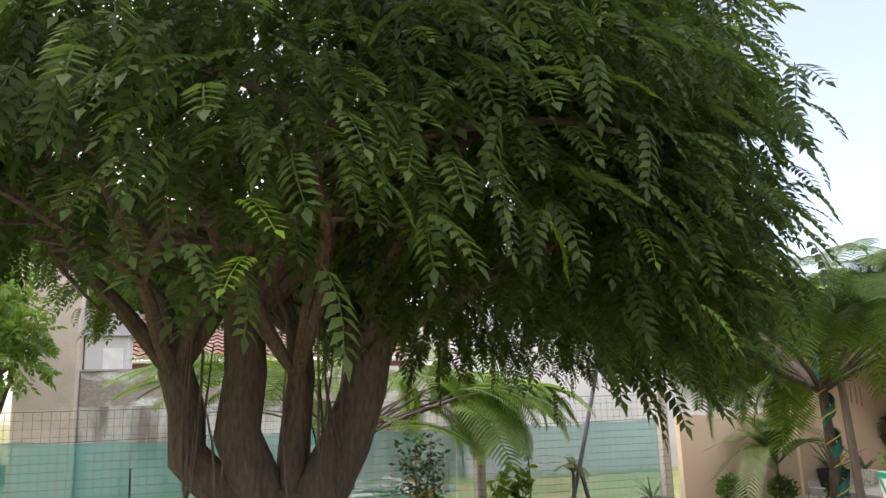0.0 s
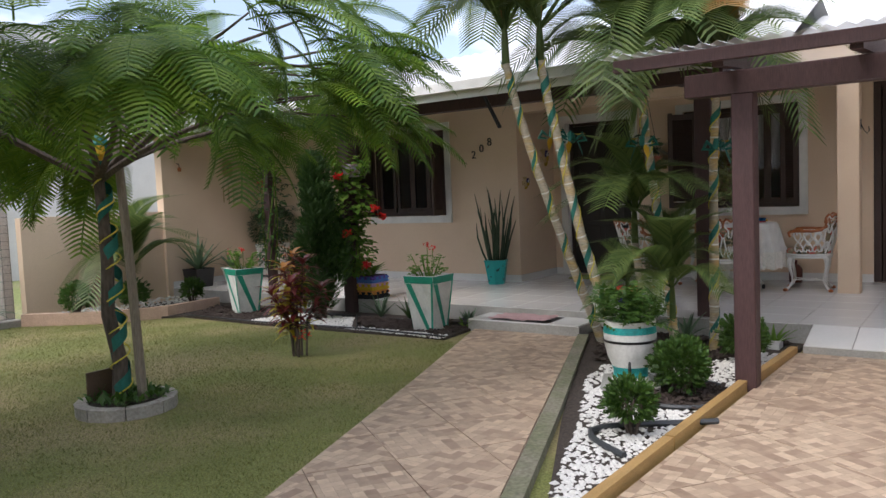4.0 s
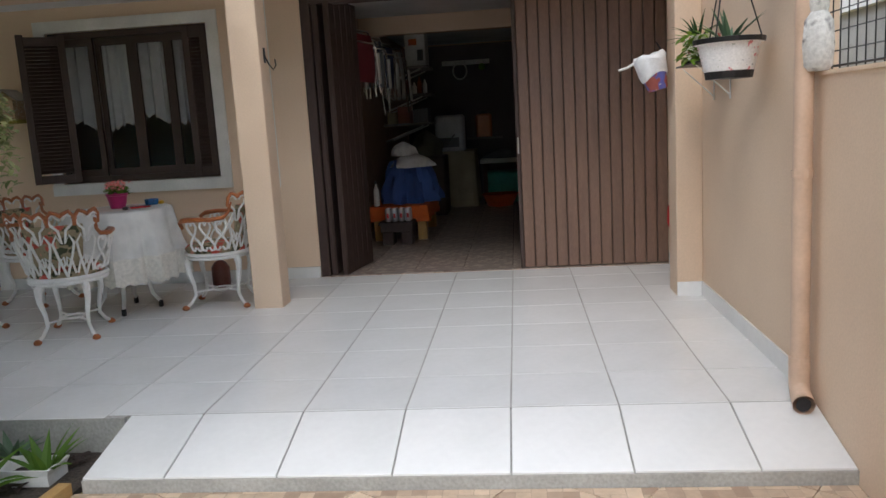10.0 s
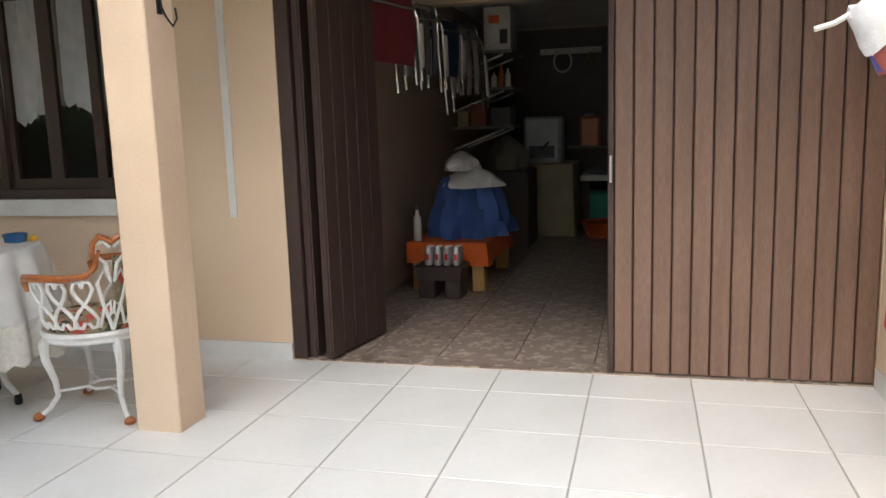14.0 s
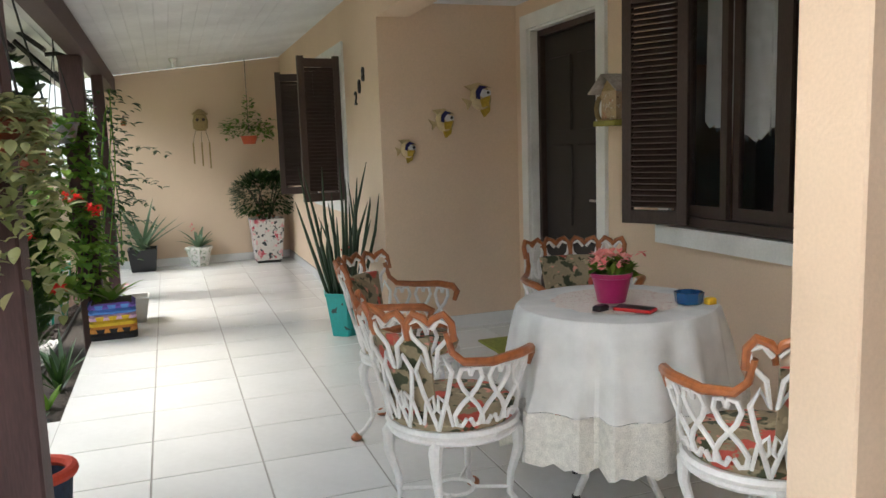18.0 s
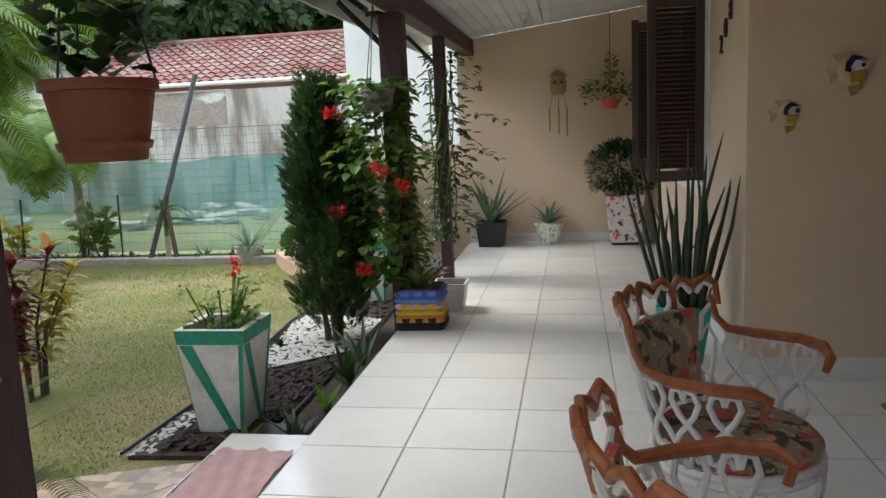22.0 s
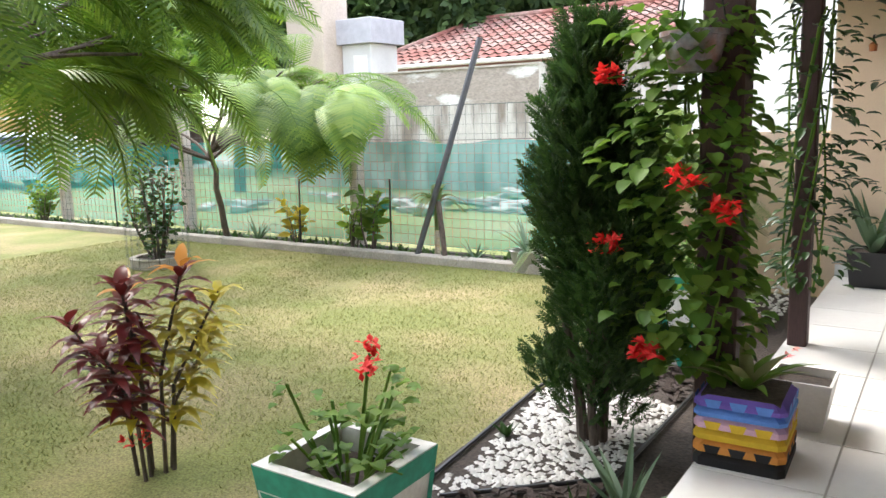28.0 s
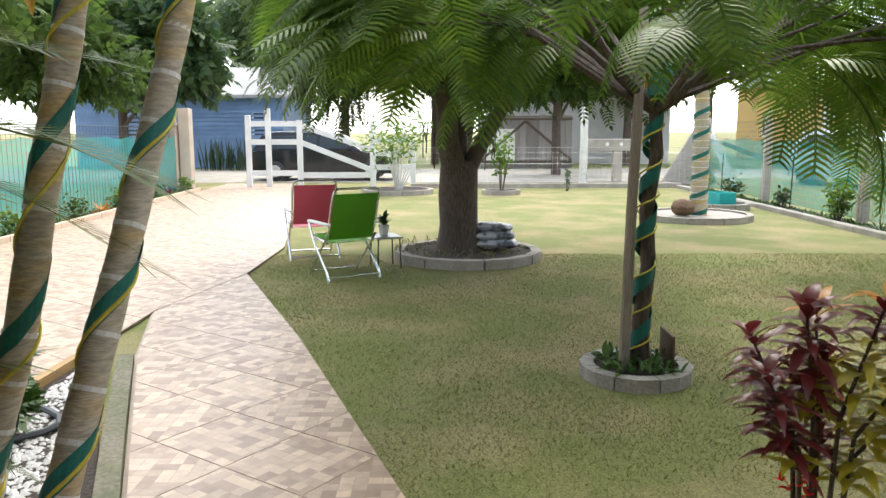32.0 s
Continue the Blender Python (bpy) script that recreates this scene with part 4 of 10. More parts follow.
tc = thing("tablecloth", "white tablecloth with a crocheted lace hem over the round table", "tablecloth")
n = 144
s = Shape()
rows = [cloth_ring(0.001, TZ, 0, n, 0), cloth_ring(0.29, TZ, 0, n, 0), cloth_ring(0.366, TZ - 0.001, 0, n, 0.001), cloth_ring(0.377, TZ - 0.012, 0, n, 0.002), cloth_ring(0.395, TZ - 0.10, 0, n, 0.010), cloth_ring(0.418, TZ - 0.25, 0, n, 0.020), cloth_ring(0.44, 0.60, 0, n, 0.026)]
for row in rows:
    s.v += row
for j in range(len(rows) - 1):
    for i in range(n):
        s.f.append((j * n + i, (j + 1) * n + i, (j + 1) * n + (i + 1) % n, j * n + (i + 1) % n))
part("drape", s, CLOTH, tc, smooth=True)
for nm, za, zb, ra, rb, m_, drop in (("lace_band", 0.598, 0.57, 0.4415, 0.4425, LACE, 0), ("lace_hem", 0.51, 0.415, 0.446, 0.451, LACE, 0.010)):
    s = Shape()
    s.v = cloth_ring(ra, za, 0, n, 0.026) + cloth_ring(rb, zb, 0, n, 0.029, drop)
    s.f = [(i, n + i, n + (i + 1) % n, (i + 1) % n) for i in range(n)]
    part(nm, s, m_, tc, "crocheted ivory lace", smooth=True)
s = Shape()
s.v = cloth_ring(0.4425, 0.57, 0, n, 0.027) + cloth_ring(0.446, 0.51, 0, n, 0.0275)
s.f = [(i, n + i, n + (i + 1) % n, (i + 1) % n) for i in range(n)]
part("lace_panel", s, LACE, tc, smooth=True)
s = Shape()
nd = 48
s.v = [(TX + r * (1 + 0.06 * math.cos(k * 2 * math.pi * 12 / nd)) * math.cos(2 * math.pi * k / nd), TY + r * math.sin(2 * math.pi * k / nd), TZ + 0.004) for r in (0.10, 0.24) for k in range(nd)]
s.f = [(i, (i + 1) % nd, nd + (i + 1) % nd, nd + i) for i in range(nd)] + [tuple(range(nd))[::1]]
DOILY = blotch("crochet_doily", (0.70, 0.62, 0.55), [((0.55, 0.30, 0.28), 1.0, 0.25), ((0.40, 0.36, 0.22), 1.4, 0.2)], 30, 0.9)
solo("doily", s, DOILY, "round crochet doily on the tablecloth", "doily")


def strew(name, parent, pts, mat_, size, n=5, label=""):
    """Small petals or leaves round given points, one mesh."""
    s = Shape()
    for p in pts:
        for k in range(n):
            d = Vector((rnd(-1, 1), rnd(-1, 1), rnd(-0.3, 1))).normalized()
            s.blade(Vector(p), d, size * rnd(0.7, 1.2), size * 0.75, 0.3, 2, 0.2)
    return part(name, s, mat_, parent, label)


p = thing("flower_pot", "magenta plastic pot with pink flowers on the table", "flower pot")
fx, fy = 11.63, 2.385
part("pot", Shape().lathe([(0.052, TZ + 0.008), (0.072, TZ + 0.10), (0.078, TZ + 0.102), (0.078, TZ + 0.118), (0.068, TZ + 0.118), (0.064, TZ + 0.10)], 20, (fx, fy)), MAGENTA, p, smooth=True)
strew("leaves", p, [(fx + rnd(-.06, .06), fy + rnd(-.06, .06), TZ + rnd(.10, .15)) for _ in range(26)], L_GER, 0.05, 4)
strew("flower", p, [(fx + rnd(-.09, .09), fy + rnd(-.09, .09), TZ + rnd(.14, .20)) for _ in range(30)], L_PINK, 0.028, 6)
a = thing("ashtray", "blue cut glass ashtray on the tablecloth", "ashtray")
part("bowl", Shape().lathe([(0.048, TZ + 0.003), (0.055, TZ + 0.045), (0.047, TZ + 0.045), (0.042, TZ + 0.012)], 8, (11.87, 2.245)), BLUEGLASS, a)
solo("lighter", Shape().bevbox(11.91, 2.185, TZ + 0.001, 11.95, 2.215, TZ + 0.025, 0.005), YELLOW, "small yellow lighter beside the ashtray", "lighter")
ph = thing("mobile_phone", "black mobile phone in a red edged case lying on the table", "phone", m=pose(11.62, 2.215, TZ + 0.006, 0, 0, 35))
part("case", Shape().bevbox(-0.035, -0.07, 0, 0.035, 0.07, 0.011, 0.004), RED, ph)
part("screen", Shape().bevbox(-0.031, -0.066, 0.0112, 0.031, 0.066, 0.013, 0.002), BLACK, ph)
k = thing("key_bunch", "dark bunch of keys with a fob on the table", "keys", m=pose(11.515, 2.27, TZ + 0.006, 0, 0, 20))
part("fob", Shape().bevbox(-0.03, -0.018, 0, 0.03, 0.018, 0.02, 0.006), BLACK, k)
part("key", Shape().box(0.028, -0.006, 0.002, 0.075, 0.006, 0.006).box(0.02, -0.03, 0.004, 0.03, 0.03, 0.008), METAL, k)


def barrel(phi, z):
    """A point on the flared round side of the chair."""
    r = 0.235 + 0.11 * max(0, z - 0.42) / 0.42
    a = radians(phi)
    return (r * math.cos(a), r * math.sin(a) * 0.96, z)


def scroll(phi0, phi1, z0, z1, flip):
    """One S-shaped bar between two angles, curled at both ends."""
    c, h = (phi0 + phi1) / 2, (phi1 - phi0) / 2 * flip
    pts = []
    for u, w in ((0.15, 0.22), (0.45, 0.12), (0.85, 0.14), (1.0, 0.28), (0.6, 0.42), (0.05, 0.55), (-0.45, 0.68), (-0.75, 0.84), (-0.55, 0.97), (-0.15, 0.98), (0.0, 0.88)):
        pts.append(barrel(c + h * u, z0 + (z1 - z0) * w))
    return pts


def make_chair():
    ch = thing("garden_chair", "white cast metal garden armchair with brown rails and floral cushions", "chair", "chairs round the table")
    s = Shape().tube([barrel(k * 15, 0.40) for k in range(25)], 0.016, 6, False).tube([barrel(k * 15, 0.375) for k in range(25)], 0.011, 6, False)
    s.lathe([(0.20, 0.385), (0.22, 0.39), (0.22, 0.40), (0.20, 0.405)], 24)
    part("seat_frame", s, CHAIRWHITE, ch, smooth=True)
    part("seat_cushion", Shape().lathe([(0.16, 0.405), (0.225, 0.415), (0.235, 0.44), (0.21, 0.465), (0.12, 0.478), (0.02, 0.48)], 24), FLORAL, ch, "floral fabric cushion", smooth=True)
    s = Shape()
    cu = [(barrel(f, z), Vector(barrel(f, z)).normalized()) for z in (0.48, 0.54, 0.68, 0.75) for f in (232, 245, 258, 270, 282, 295, 308)]
    for off in (0.85, 0.70):
        for i, (q, _) in enumerate(cu):
            e = 0.86 if (i % 7 in (0, 6) or i < 7 or i > 20) and off < 0.8 else off
            s.v.append((q[0] * (e if off < 0.8 else 0.93), q[1] * (e if off < 0.8 else 0.93), q[2]))
    for o, rev in ((0, 1), (28, 0)):
        for j in range(3):
            for i in range(6):
                f = (o + j * 7 + i, o + j * 7 + i + 1, o + (j + 1) * 7 + i + 1, o + (j + 1) * 7 + i)
                s.f.append(f[::-1] if rev else f)
    rim = [0, 1, 2, 3, 4, 5, 6, 13, 20, 27, 26, 25, 24, 23, 22, 21, 14, 7]
    s.f += [(rim[i], rim[(i + 1) % 18], rim[(i + 1) % 18] + 28, rim[i] + 28) for i in range(18)]
    part("back_cushion", s, FLORAL, ch, "floral fabric cushion", smooth=True)
    # back: four hearts
    for i in range(4):
        f0 = 216 + i * 27
        s = Shape()
        for fl in (1, -1):
            c = f0 + 13.5
            s.tube([barrel(c + fl * u, 0.42 + w) for u, w in ((0, 0.0), (4, 0.06), (9, 0.14), (12, 0.22), (7, 0.27), (2, 0.22), (4, 0.30), (11, 0.34), (12, 0.385), (6, 0.40), (1.5, 0.37))], 0.0085, 6)
            s.tube([barrel(c + fl * u, 0.42 + w) for u, w in ((12, 0.02), (8, 0.10), (2, 0.13), (1, 0.08), (5, 0.06))], 0.007, 6)
        part("back_scroll", s, CHAIRWHITE, ch, smooth=True)
        part("top_rail", Shape().tube([barrel(f0 + u, 0.42 + w) for u, w in ((0, 0.33), (1, 0.39), (5, 0.42), (11, 0.405), (13.5, 0.39), (16, 0.405), (22, 0.42), (26, 0.39), (27, 0.33))], 0.013, 8), RUST, ch, "orange-brown varnished rail", smooth=True)
    # sides
    for side in (1, -1):
        fs = [(216 if side < 0 else 324) + side * v for v in (0, 22, 44, 66)]
        for i in range(3):
            s = Shape()
            for fl in (1, -1):
                s.tube(scroll(fs[i], fs[i + 1], 0.41, 0.655, fl * side), 0.0085, 6)
            part("side_scroll", s, CHAIRWHITE, ch, smooth=True)
        rail = [barrel((216 if side < 0 else 324) + side * v, z) for v, z in ((-4, 0.78), (-1, 0.71), (6, 0.675), (25, 0.665), (50, 0.67), (68, 0.665), (76, 0.645), (74, 0.60))]
        part("armrest", Shape().tube(rail, [0.011, 0.012, 0.014, 0.016, 0.017, 0.018, 0.016, 0.011], 8), RUST, ch, "orange-brown varnished armrest", smooth=True)
    legs = []
    for f in (52, 128, 232, 308):
        a = radians(f)
        c, q = math.cos(a), math.sin(a)
        lg = part("leg", Shape().tube([(c * r, q * r, z) for r, z in ((0.20, 0.39), (0.235, 0.34), (0.235, 0.27), (0.205, 0.17), (0.20, 0.10), (0.24, 0.045), (0.275, 0.022))], [0.024, 0.025, 0.019, 0.014, 0.012, 0.012, 0.012], 8), CHAIRWHITE, ch, smooth=True)
        part("foot", Shape().lathe([(0.015, 0.0), (0.026, 0.008), (0.026, 0.02), (0.012, 0.034)], 10, (c * 0.285, q * 0.285)), RUST, lg, "orange-brown foot cap", smooth=True)
        legs.append((c * 0.2, q * 0.2, 0.12))
    s = Shape().tube([(0.07 * math.cos(k * 0.5236), 0.07 * math.sin(k * 0.5236), 0.12) for k in range(13)], 0.007, 6, False)
    for p in legs:
        s.tube([p, (p[0] * 0.35, p[1] * 0.35, 0.12)], 0.007, 6)
    part("stretcher", s, CHAIRWHITE, ch, smooth=True)
    return ch


chair = make_chair()
chair.matrix_basis = pose(11.006, 2.448, ZP, 0, 0, -73)
copy_thing(chair, pose(11.745, 1.715, ZP, 0, 0, 4))
copy_thing(chair, pose(11.13, 3.365, ZP, 0, 0, -125))
copy_thing(chair, pose(12.05, 3.34, ZP, 0, 0, 162))

# ---- big shade tree with hanging compound leaves ----
tr = thing("shade_tree", "broad shade tree with dark hanging compound leaves in a ringed bed", "tree")
bx, by = 0.95, 4.02
s = Shape()
s.tube([(bx, by, -0.05), (bx, by, 0.12), (bx + 0.03, by, 0.36), (bx + 0.07, by - 0.01, 0.70), (bx + 0.12, by, 1.02), (bx + 0.14, by, 1.12)], [0.34, 0.26, 0.225, 0.23, 0.22, 0.17], 14)
ends = []
for p1, p2, r in (((-0.42, 0.06, 1.32), (-0.50, 0.12, 1.78), 0.105), ((-0.18, -0.02, 1.42), (-0.16, 0.0, 2.05), 0.125), ((0.36, -0.14, 1.36), (0.50, -0.18, 1.92), 0.13), ((0.15, 0.30, 1.4), (0.2, 0.65, 2.05), 0.09), ((0.10, -0.10, 1.36), (0.11, -0.12, 1.75), 0.06)):
    a, b = Vector((bx, by, 0)) + Vector(p1), Vector((bx, by, 0)) + Vector(p2)
    s.tube([(bx + 0.06, by, 0.72), Vector((bx + 0.08, by, 0.85)).lerp(a, 0.45) + Vector((0, 0, -0.03)), a, a.lerp(b, 0.5) + Vector((0.03, 0.02, 0)), b], [r * 1.2, r * 1.1, r, r * 0.92, r * 0.85], 10)
    for k in range(5):
        e = b + rnd_dir(0.4, 0.85) * rnd(0.8, 1.4)
        limb(s, b - Vector((0, 0, 0.05)), e, r * 0.5, 0.028, 0.12, 5, 7)
        for j in range(4):
            e2 = e + rnd_dir(-0.2, 0.5) * rnd(0.7, 1.2)
            limb(s, e, e2, 0.024, 0.009, 0.15, 4, 5)
            ends.append(e2)
for k in range(26):
    a = rnd(0, 6.28)
    q = Vector((bx + 0.42 * math.cos(a), by + 0.42 * math.sin(a), rnd(1.0, 1.35)))
    limb(s, q, q + Vector((rnd(-.12, .12), rnd(-.12, .12), rnd(0.5, 0.9))), 0.008, 0.004, 0.05, 4, 5)
part("trunk", s, TRUNK, tr, "rough forked grey-brown trunk", smooth=True)
CT = Vector((bx, by + 0.25, 1.95))
ps, lime = [], []
for i in range(13000):
    d = rnd_dir(-0.25, 1.0)
    lump = 0.86 + 0.12 * math.sin(3.1 * math.atan2(d.y, d.x) + 1.0) + 0.09 * math.sin(7 * d.z + 5 * d.x + 3 * d.y)
    r = 2.95 * lump * rnd(0.5, 1.0) ** 0.5
    p = CT + Vector((d.x * r * (1.22 if d.x > 0 else 0.98), d.y * r, d.z * r * (1.05 + 0.25 * max(0, d.x))))
    if p.y < 1.75 or p.z < 1.96 + (0.10 * p.y + 0.02) * max(0, min(1, (1.5 - p.x) * 2.0)) + 0.28 * math.sin(p.x * 2.3 + p.y * 1.7) + 0.1 * math.sin(p.x * 7):
        continue
    if p.z < 1.9 and (p.x - bx) ** 2 + (p.y - by) ** 2 < 0.8:
        continue
    h = Vector((d.x, d.y, 0)) + Vector((rnd(-.8, .8), rnd(-.8, .8), rnd(-1.0, 0.0)))
    (lime if rnd(0, 1) < 0.05 else ps).append(aim(p, h, (rnd(-.3, .3), rnd(-.3, .3), 1), rnd(0.19, 0.31)))
for i in range(3200):
    d = rnd_dir(-0.8, 1.0)
    p = Vector((2.25, 3.5, 2.95)) + d * 1.35 * rnd(0.3, 1.0) ** 0.6 * (1 + 0.12 * math.sin(6 * d.x + 4 * d.z))
    h = Vector((d.x, d.y, 0)) + Vector((rnd(-.8, .8), rnd(-.8, .8), rnd(-1.0, 0.0)))
    ps.append(aim(p, h, (rnd(-.3, .3), rnd(-.3, .3), 1), rnd(0.19, 0.31)))
crown_part("crown", tr, t_pinnate(7, 1.0, 0.25, 0.75, 0.46, 56), ps, L_TREE, "hanging dark green compound leaves")
crown_part("young_shoot", tr, t_pinnate(7, 1.0, 0.23, 0.85, 0.46, 56), lime, L_LIGHT, "lime green young leaves")

# ---- feathery flame trees ----
FEATHER = t_frond(23, 0.85)


def flame_tree(x, y, h, r, lean, nf, label, zc, size=(0.55, 0.85), forks=5, trunk_r=0.055, tilt=(-0.45, 0.3)):
    t = thing("flame_tree", label, "tree", "feathery flame trees")
    s = Shape()
    top = Vector((x + lean[0], y + lean[1], h))
    s.tube([Vector((x, y, -0.03)).lerp(top, k / 5) + Vector((0.02 * math.sin(k * 2), 0.02 * math.cos(k * 3), 0)) for k in range(6)], [trunk_r * (1 - 0.07 * k) for k in range(6)], 10)
    tips = []
    for k in range(forks):
        a = k * 2 * math.pi / forks + 0.4
        e = top + Vector((math.cos(a) * r * rnd(0.35, 0.6), math.sin(a) * r * rnd(0.35, 0.6), rnd(0.2, 0.6) * (zc - h + 0.5)))
        limb(s, top - Vector((0, 0, 0.1)), e, trunk_r * 0.5, 0.014, 0.12, 5, 6)
        tips.append(e)
        for j in range(3):
            e2 = e + Vector((math.cos(a + rnd(-1, 1)), math.sin(a + rnd(-1, 1)), rnd(-0.1, 0.6))) * r * 0.35
            limb(s, e, e2, 0.014, 0.006, 0.1, 3, 5)
            tips.append(e2)
    part("trunk", s, TRUNK, t, "slender grey-brown trunk", smooth=True)
    ps, ls = [], []
    for k in range(nf):
        o = random.choice(tips) + Vector((rnd(-.15, .15), rnd(-.15, .15), rnd(-.08, .15)))
        out = Vector((o.x - top.x, o.y - top.y, 0))
        d = out.normalized() * 0.9 + Vector((rnd(-.8, .8), rnd(-.8, .8), rnd(*tilt)))
        if y > 9 and d.x < 0.15:
            d.z = abs(d.z) * 0.6 + 0.15
            o.z += 0.35
        (ls if rnd(0, 1) < 0.25 else ps).append(aim(o, d, (rnd(-.25, .25), rnd(-.25, .25), 1), rnd(*size)))
    crown_part("crown", t, FEATHER, ps, L_FERN, "feathery green fronds")
    crown_part("young_frond", t, FEATHER, ls, L_LIGHT, "yellow-green young fronds")
    return t


flame_tree(5.48, 5.04, 1.66, 2.0, (-0.02, 0.05), 640, "young feathery flame tree wrapped in green ribbon with a stake", 2.45, (0.55, 0.85), 13, 0.055, (-0.36, 0.40))
long_limb = bpy.data.objects["flame_tree"]
s = Shape()
ps = []
for k in range(4):
    e = Vector((5.35 + 0.28 * k, 6.25 + 0.15 * math.sin(k * 2), 2.15 - 0.08 * k))
    limb(s, (5.48, 5.08, 1.60), e, 0.024, 0.010, 0.12, 5, 6)
    for j in range(9):
        o = Vector((5.48, 5.08, 1.68)).lerp(e, rnd(0.55, 1.05))
        ps.append(aim(o, Vector((rnd(-.7, .7), rnd(0.4, 1.0), rnd(-0.7, 0.15))), (rnd(-.25, .25), rnd(-.25, .25), 1), rnd(0.7, 1.05)))
part("branch", s, TRUNK, long_limb, "thin outreaching branch", smooth=True)
# lime colour paints in the sun on this side of the crown
crown_part("hanging_frond", long_limb, FEATHER, ps, L_LIGHT, "hanging fronds with sunlight put into their yellow-green")
flame_tree(2.30, 10.05, 1.15, 2.2, (0.1, -0.25), 110, "feathery flame tree leaning over the fence", 1.75, (0.9, 1.3), 7, 0.045, (-0.75, 0.25))
over = bpy.data.objects["flame_tree.001"]
s = Shape()
ps, ls = [], []
for k in range(6):
    e = Vector((3.2 + 0.34 * k, 9.95 - 0.15 * (k % 3), 2.25 - 0.10 * k))
    limb(s, (2.40, 9.80, 1.15), e, 0.024, 0.009, 0.15, 5, 6)
    for j in range(7):
        o = Vector((2.40, 9.80, 1.25)).lerp(e, rnd(0.7, 1.05))
        (ls if j < 3 else ps).append(aim(o, Vector((rnd(0.1, 1.0), rnd(-.7, .35), rnd(-0.6, 0.1))), (rnd(-.25, .25), rnd(-.25, .25), 1), rnd(0.75, 1.1)))
part("branch", s, TRUNK, over, "thin outreaching branch", smooth=True)
WIDEFEATHER = t_frond(25, 1.0, 0.26, 0.016)
crown_part("hanging_frond", over, WIDEFEATHER, ps, L_FERN, "hanging green fronds")
# these fronds carry the glow of light from behind in their lime colour
crown_part("hanging_frond", over, WIDEFEATHER, ls, L_LIGHT, "hanging fronds with sunlight put into their yellow-green")


def spiral(pts, r, turns, wide, n=60, phase=0.0):
    """A band wound round a bent stem."""
    pts = [Vector(p) for p in pts]
    s = Shape()
    L = len(pts) - 1
    for i in range(n + 1):
        t = i / n
        k = min(int(t * L), L - 1)
        c = pts[k].lerp(pts[k + 1], t * L - k)
        ax = (pts[k + 1] - pts[k]).normalized()
        u = ax.cross(Vector((1, 0, 0))).normalized()
        v = ax.cross(u)
        a = phase + t * turns * 2 * math.pi
        rr = r * (1 - 0.15 * t)
        d = u * math.cos(a) + v * math.sin(a)
        s.v += [tuple(c + d * rr - ax * wide / 2), tuple(c + d * rr * 1.04 + ax * wide / 2)]
    s.f = [(2 * i, 2 * i + 2, 2 * i + 3, 2 * i + 1) for i in range(n)]
    return s


def tube_spiral(pts, r, turns, rad, n=70, phase=0.0):
    s = spiral(pts, r, turns, 0.001, n, phase)
    return Shape().tube([s.v[2 * i] for i in range(n + 1)], rad, 5)


t2 = bpy.data.objects["flame_tree"]
trunk_line = [(5.50, 5.03, 0.02), (5.495, 5.045, 0.9), (5.48, 5.08, 1.70)]
part("ribbon", spiral(trunk_line, 0.062, 5.5, 0.10, 110), RIBBON, t2, "dark green ribbon wound round the trunk")
part("cord", tube_spiral(trunk_line, 0.068, 8, 0.006, 140), CORD, t2, "yellow cord wound over the ribbon")
part("bow", Shape().lathe([(0.02, 1.62), (0.075, 1.66), (0.06, 1.82), (0.03, 1.88)], 10, (5.50, 5.10)), RIBBON, t2, "gathered green net bow")
part("flower", Shape().lathe([(0.015, 1.70), (0.04, 1.74), (0.03, 1.80)], 8, (5.45, 5.03)), YELLOW, t2, "yellow artificial flower")
st = solo("stake", Shape().tube([(5.58, 4.92, -0.02), (5.56, 4.94, 1.0), (5.53, 4.98, 2.15)], [0.034, 0.032, 0.028], 8), mat("grey_stake_wood", (0.27, 0.22, 0.17), 0.85, var=0.2, scale=4, fine=30, bump=0.3, stretch=(5, 5, .6)), "grey wooden support stake leaning on the young tree", "stake", smooth=True)


# ---- ring beds ----
def ring_bed(name, x, y, r, n, label, h=0.09, w=0.09, soil=SOIL, squash=1.0, a0=0.2):
    b = thing(name, label, "planting ring", "garden rings")
    for k in range(n):
        a, e = a0 + 2 * math.pi * k / n, a0 + 2 * math.pi * (k + 0.965) / n
        m = (a + e) / 2
        def P(q, rad):
            return (x + rad * math.cos(q), y + rad * math.sin(q) * squash)
        part("kerb_stone", Shape().prism([P(a, r), P(m, r * 1.01), P(e, r), P(e, r - w), P(m, r - w * 0.99), P(a, r - w)], -0.035, h * rnd(0.92, 1.06)), CONCRETE, b)
        part("kerb_cap", Shape().prism([P(a, r + .004), P(m, r * 1.01 + .004), P(e, r + .004), P(e, r - w - .004), P(m, r - w * 0.99 - .004), P(a, r - w - .004)], h * 1.062, h * 1.3), CONCRETE, b)
    part("soil", Shape().prism([(x + (r - w) * math.cos(k * 0.3927), y + (r - w) * math.sin(k * 0.3927) * squash) for k in range(16)], -0.03, h * 0.75), soil, b)
    return b


ring_bed("tree_ring", bx + 0.12, by + 0.1, 0.86, 8, "segmented concrete ring round the shade tree", 0.06, 0.10)
ring_bed("octagon_ring", 5.51, 5.01, 0.335, 8, "octagonal concrete ring round the young tree", 0.04, 0.075)
ring_bed("palm_ring", -2.95, 8.1, 0.92, 10, "round concrete ring with gravel round a palm", 0.055, 0.09, CONCRETE)
ring_bed("oleander_ring", -8.4, 2.75, 0.85, 10, "round concrete ring round the pale shrub", 0.06, 0.09)
ring_bed("shrub_ring", 2.95, 8.52, 0.30, 8, "small concrete ring round a caged shrub", 0.06, 0.06)
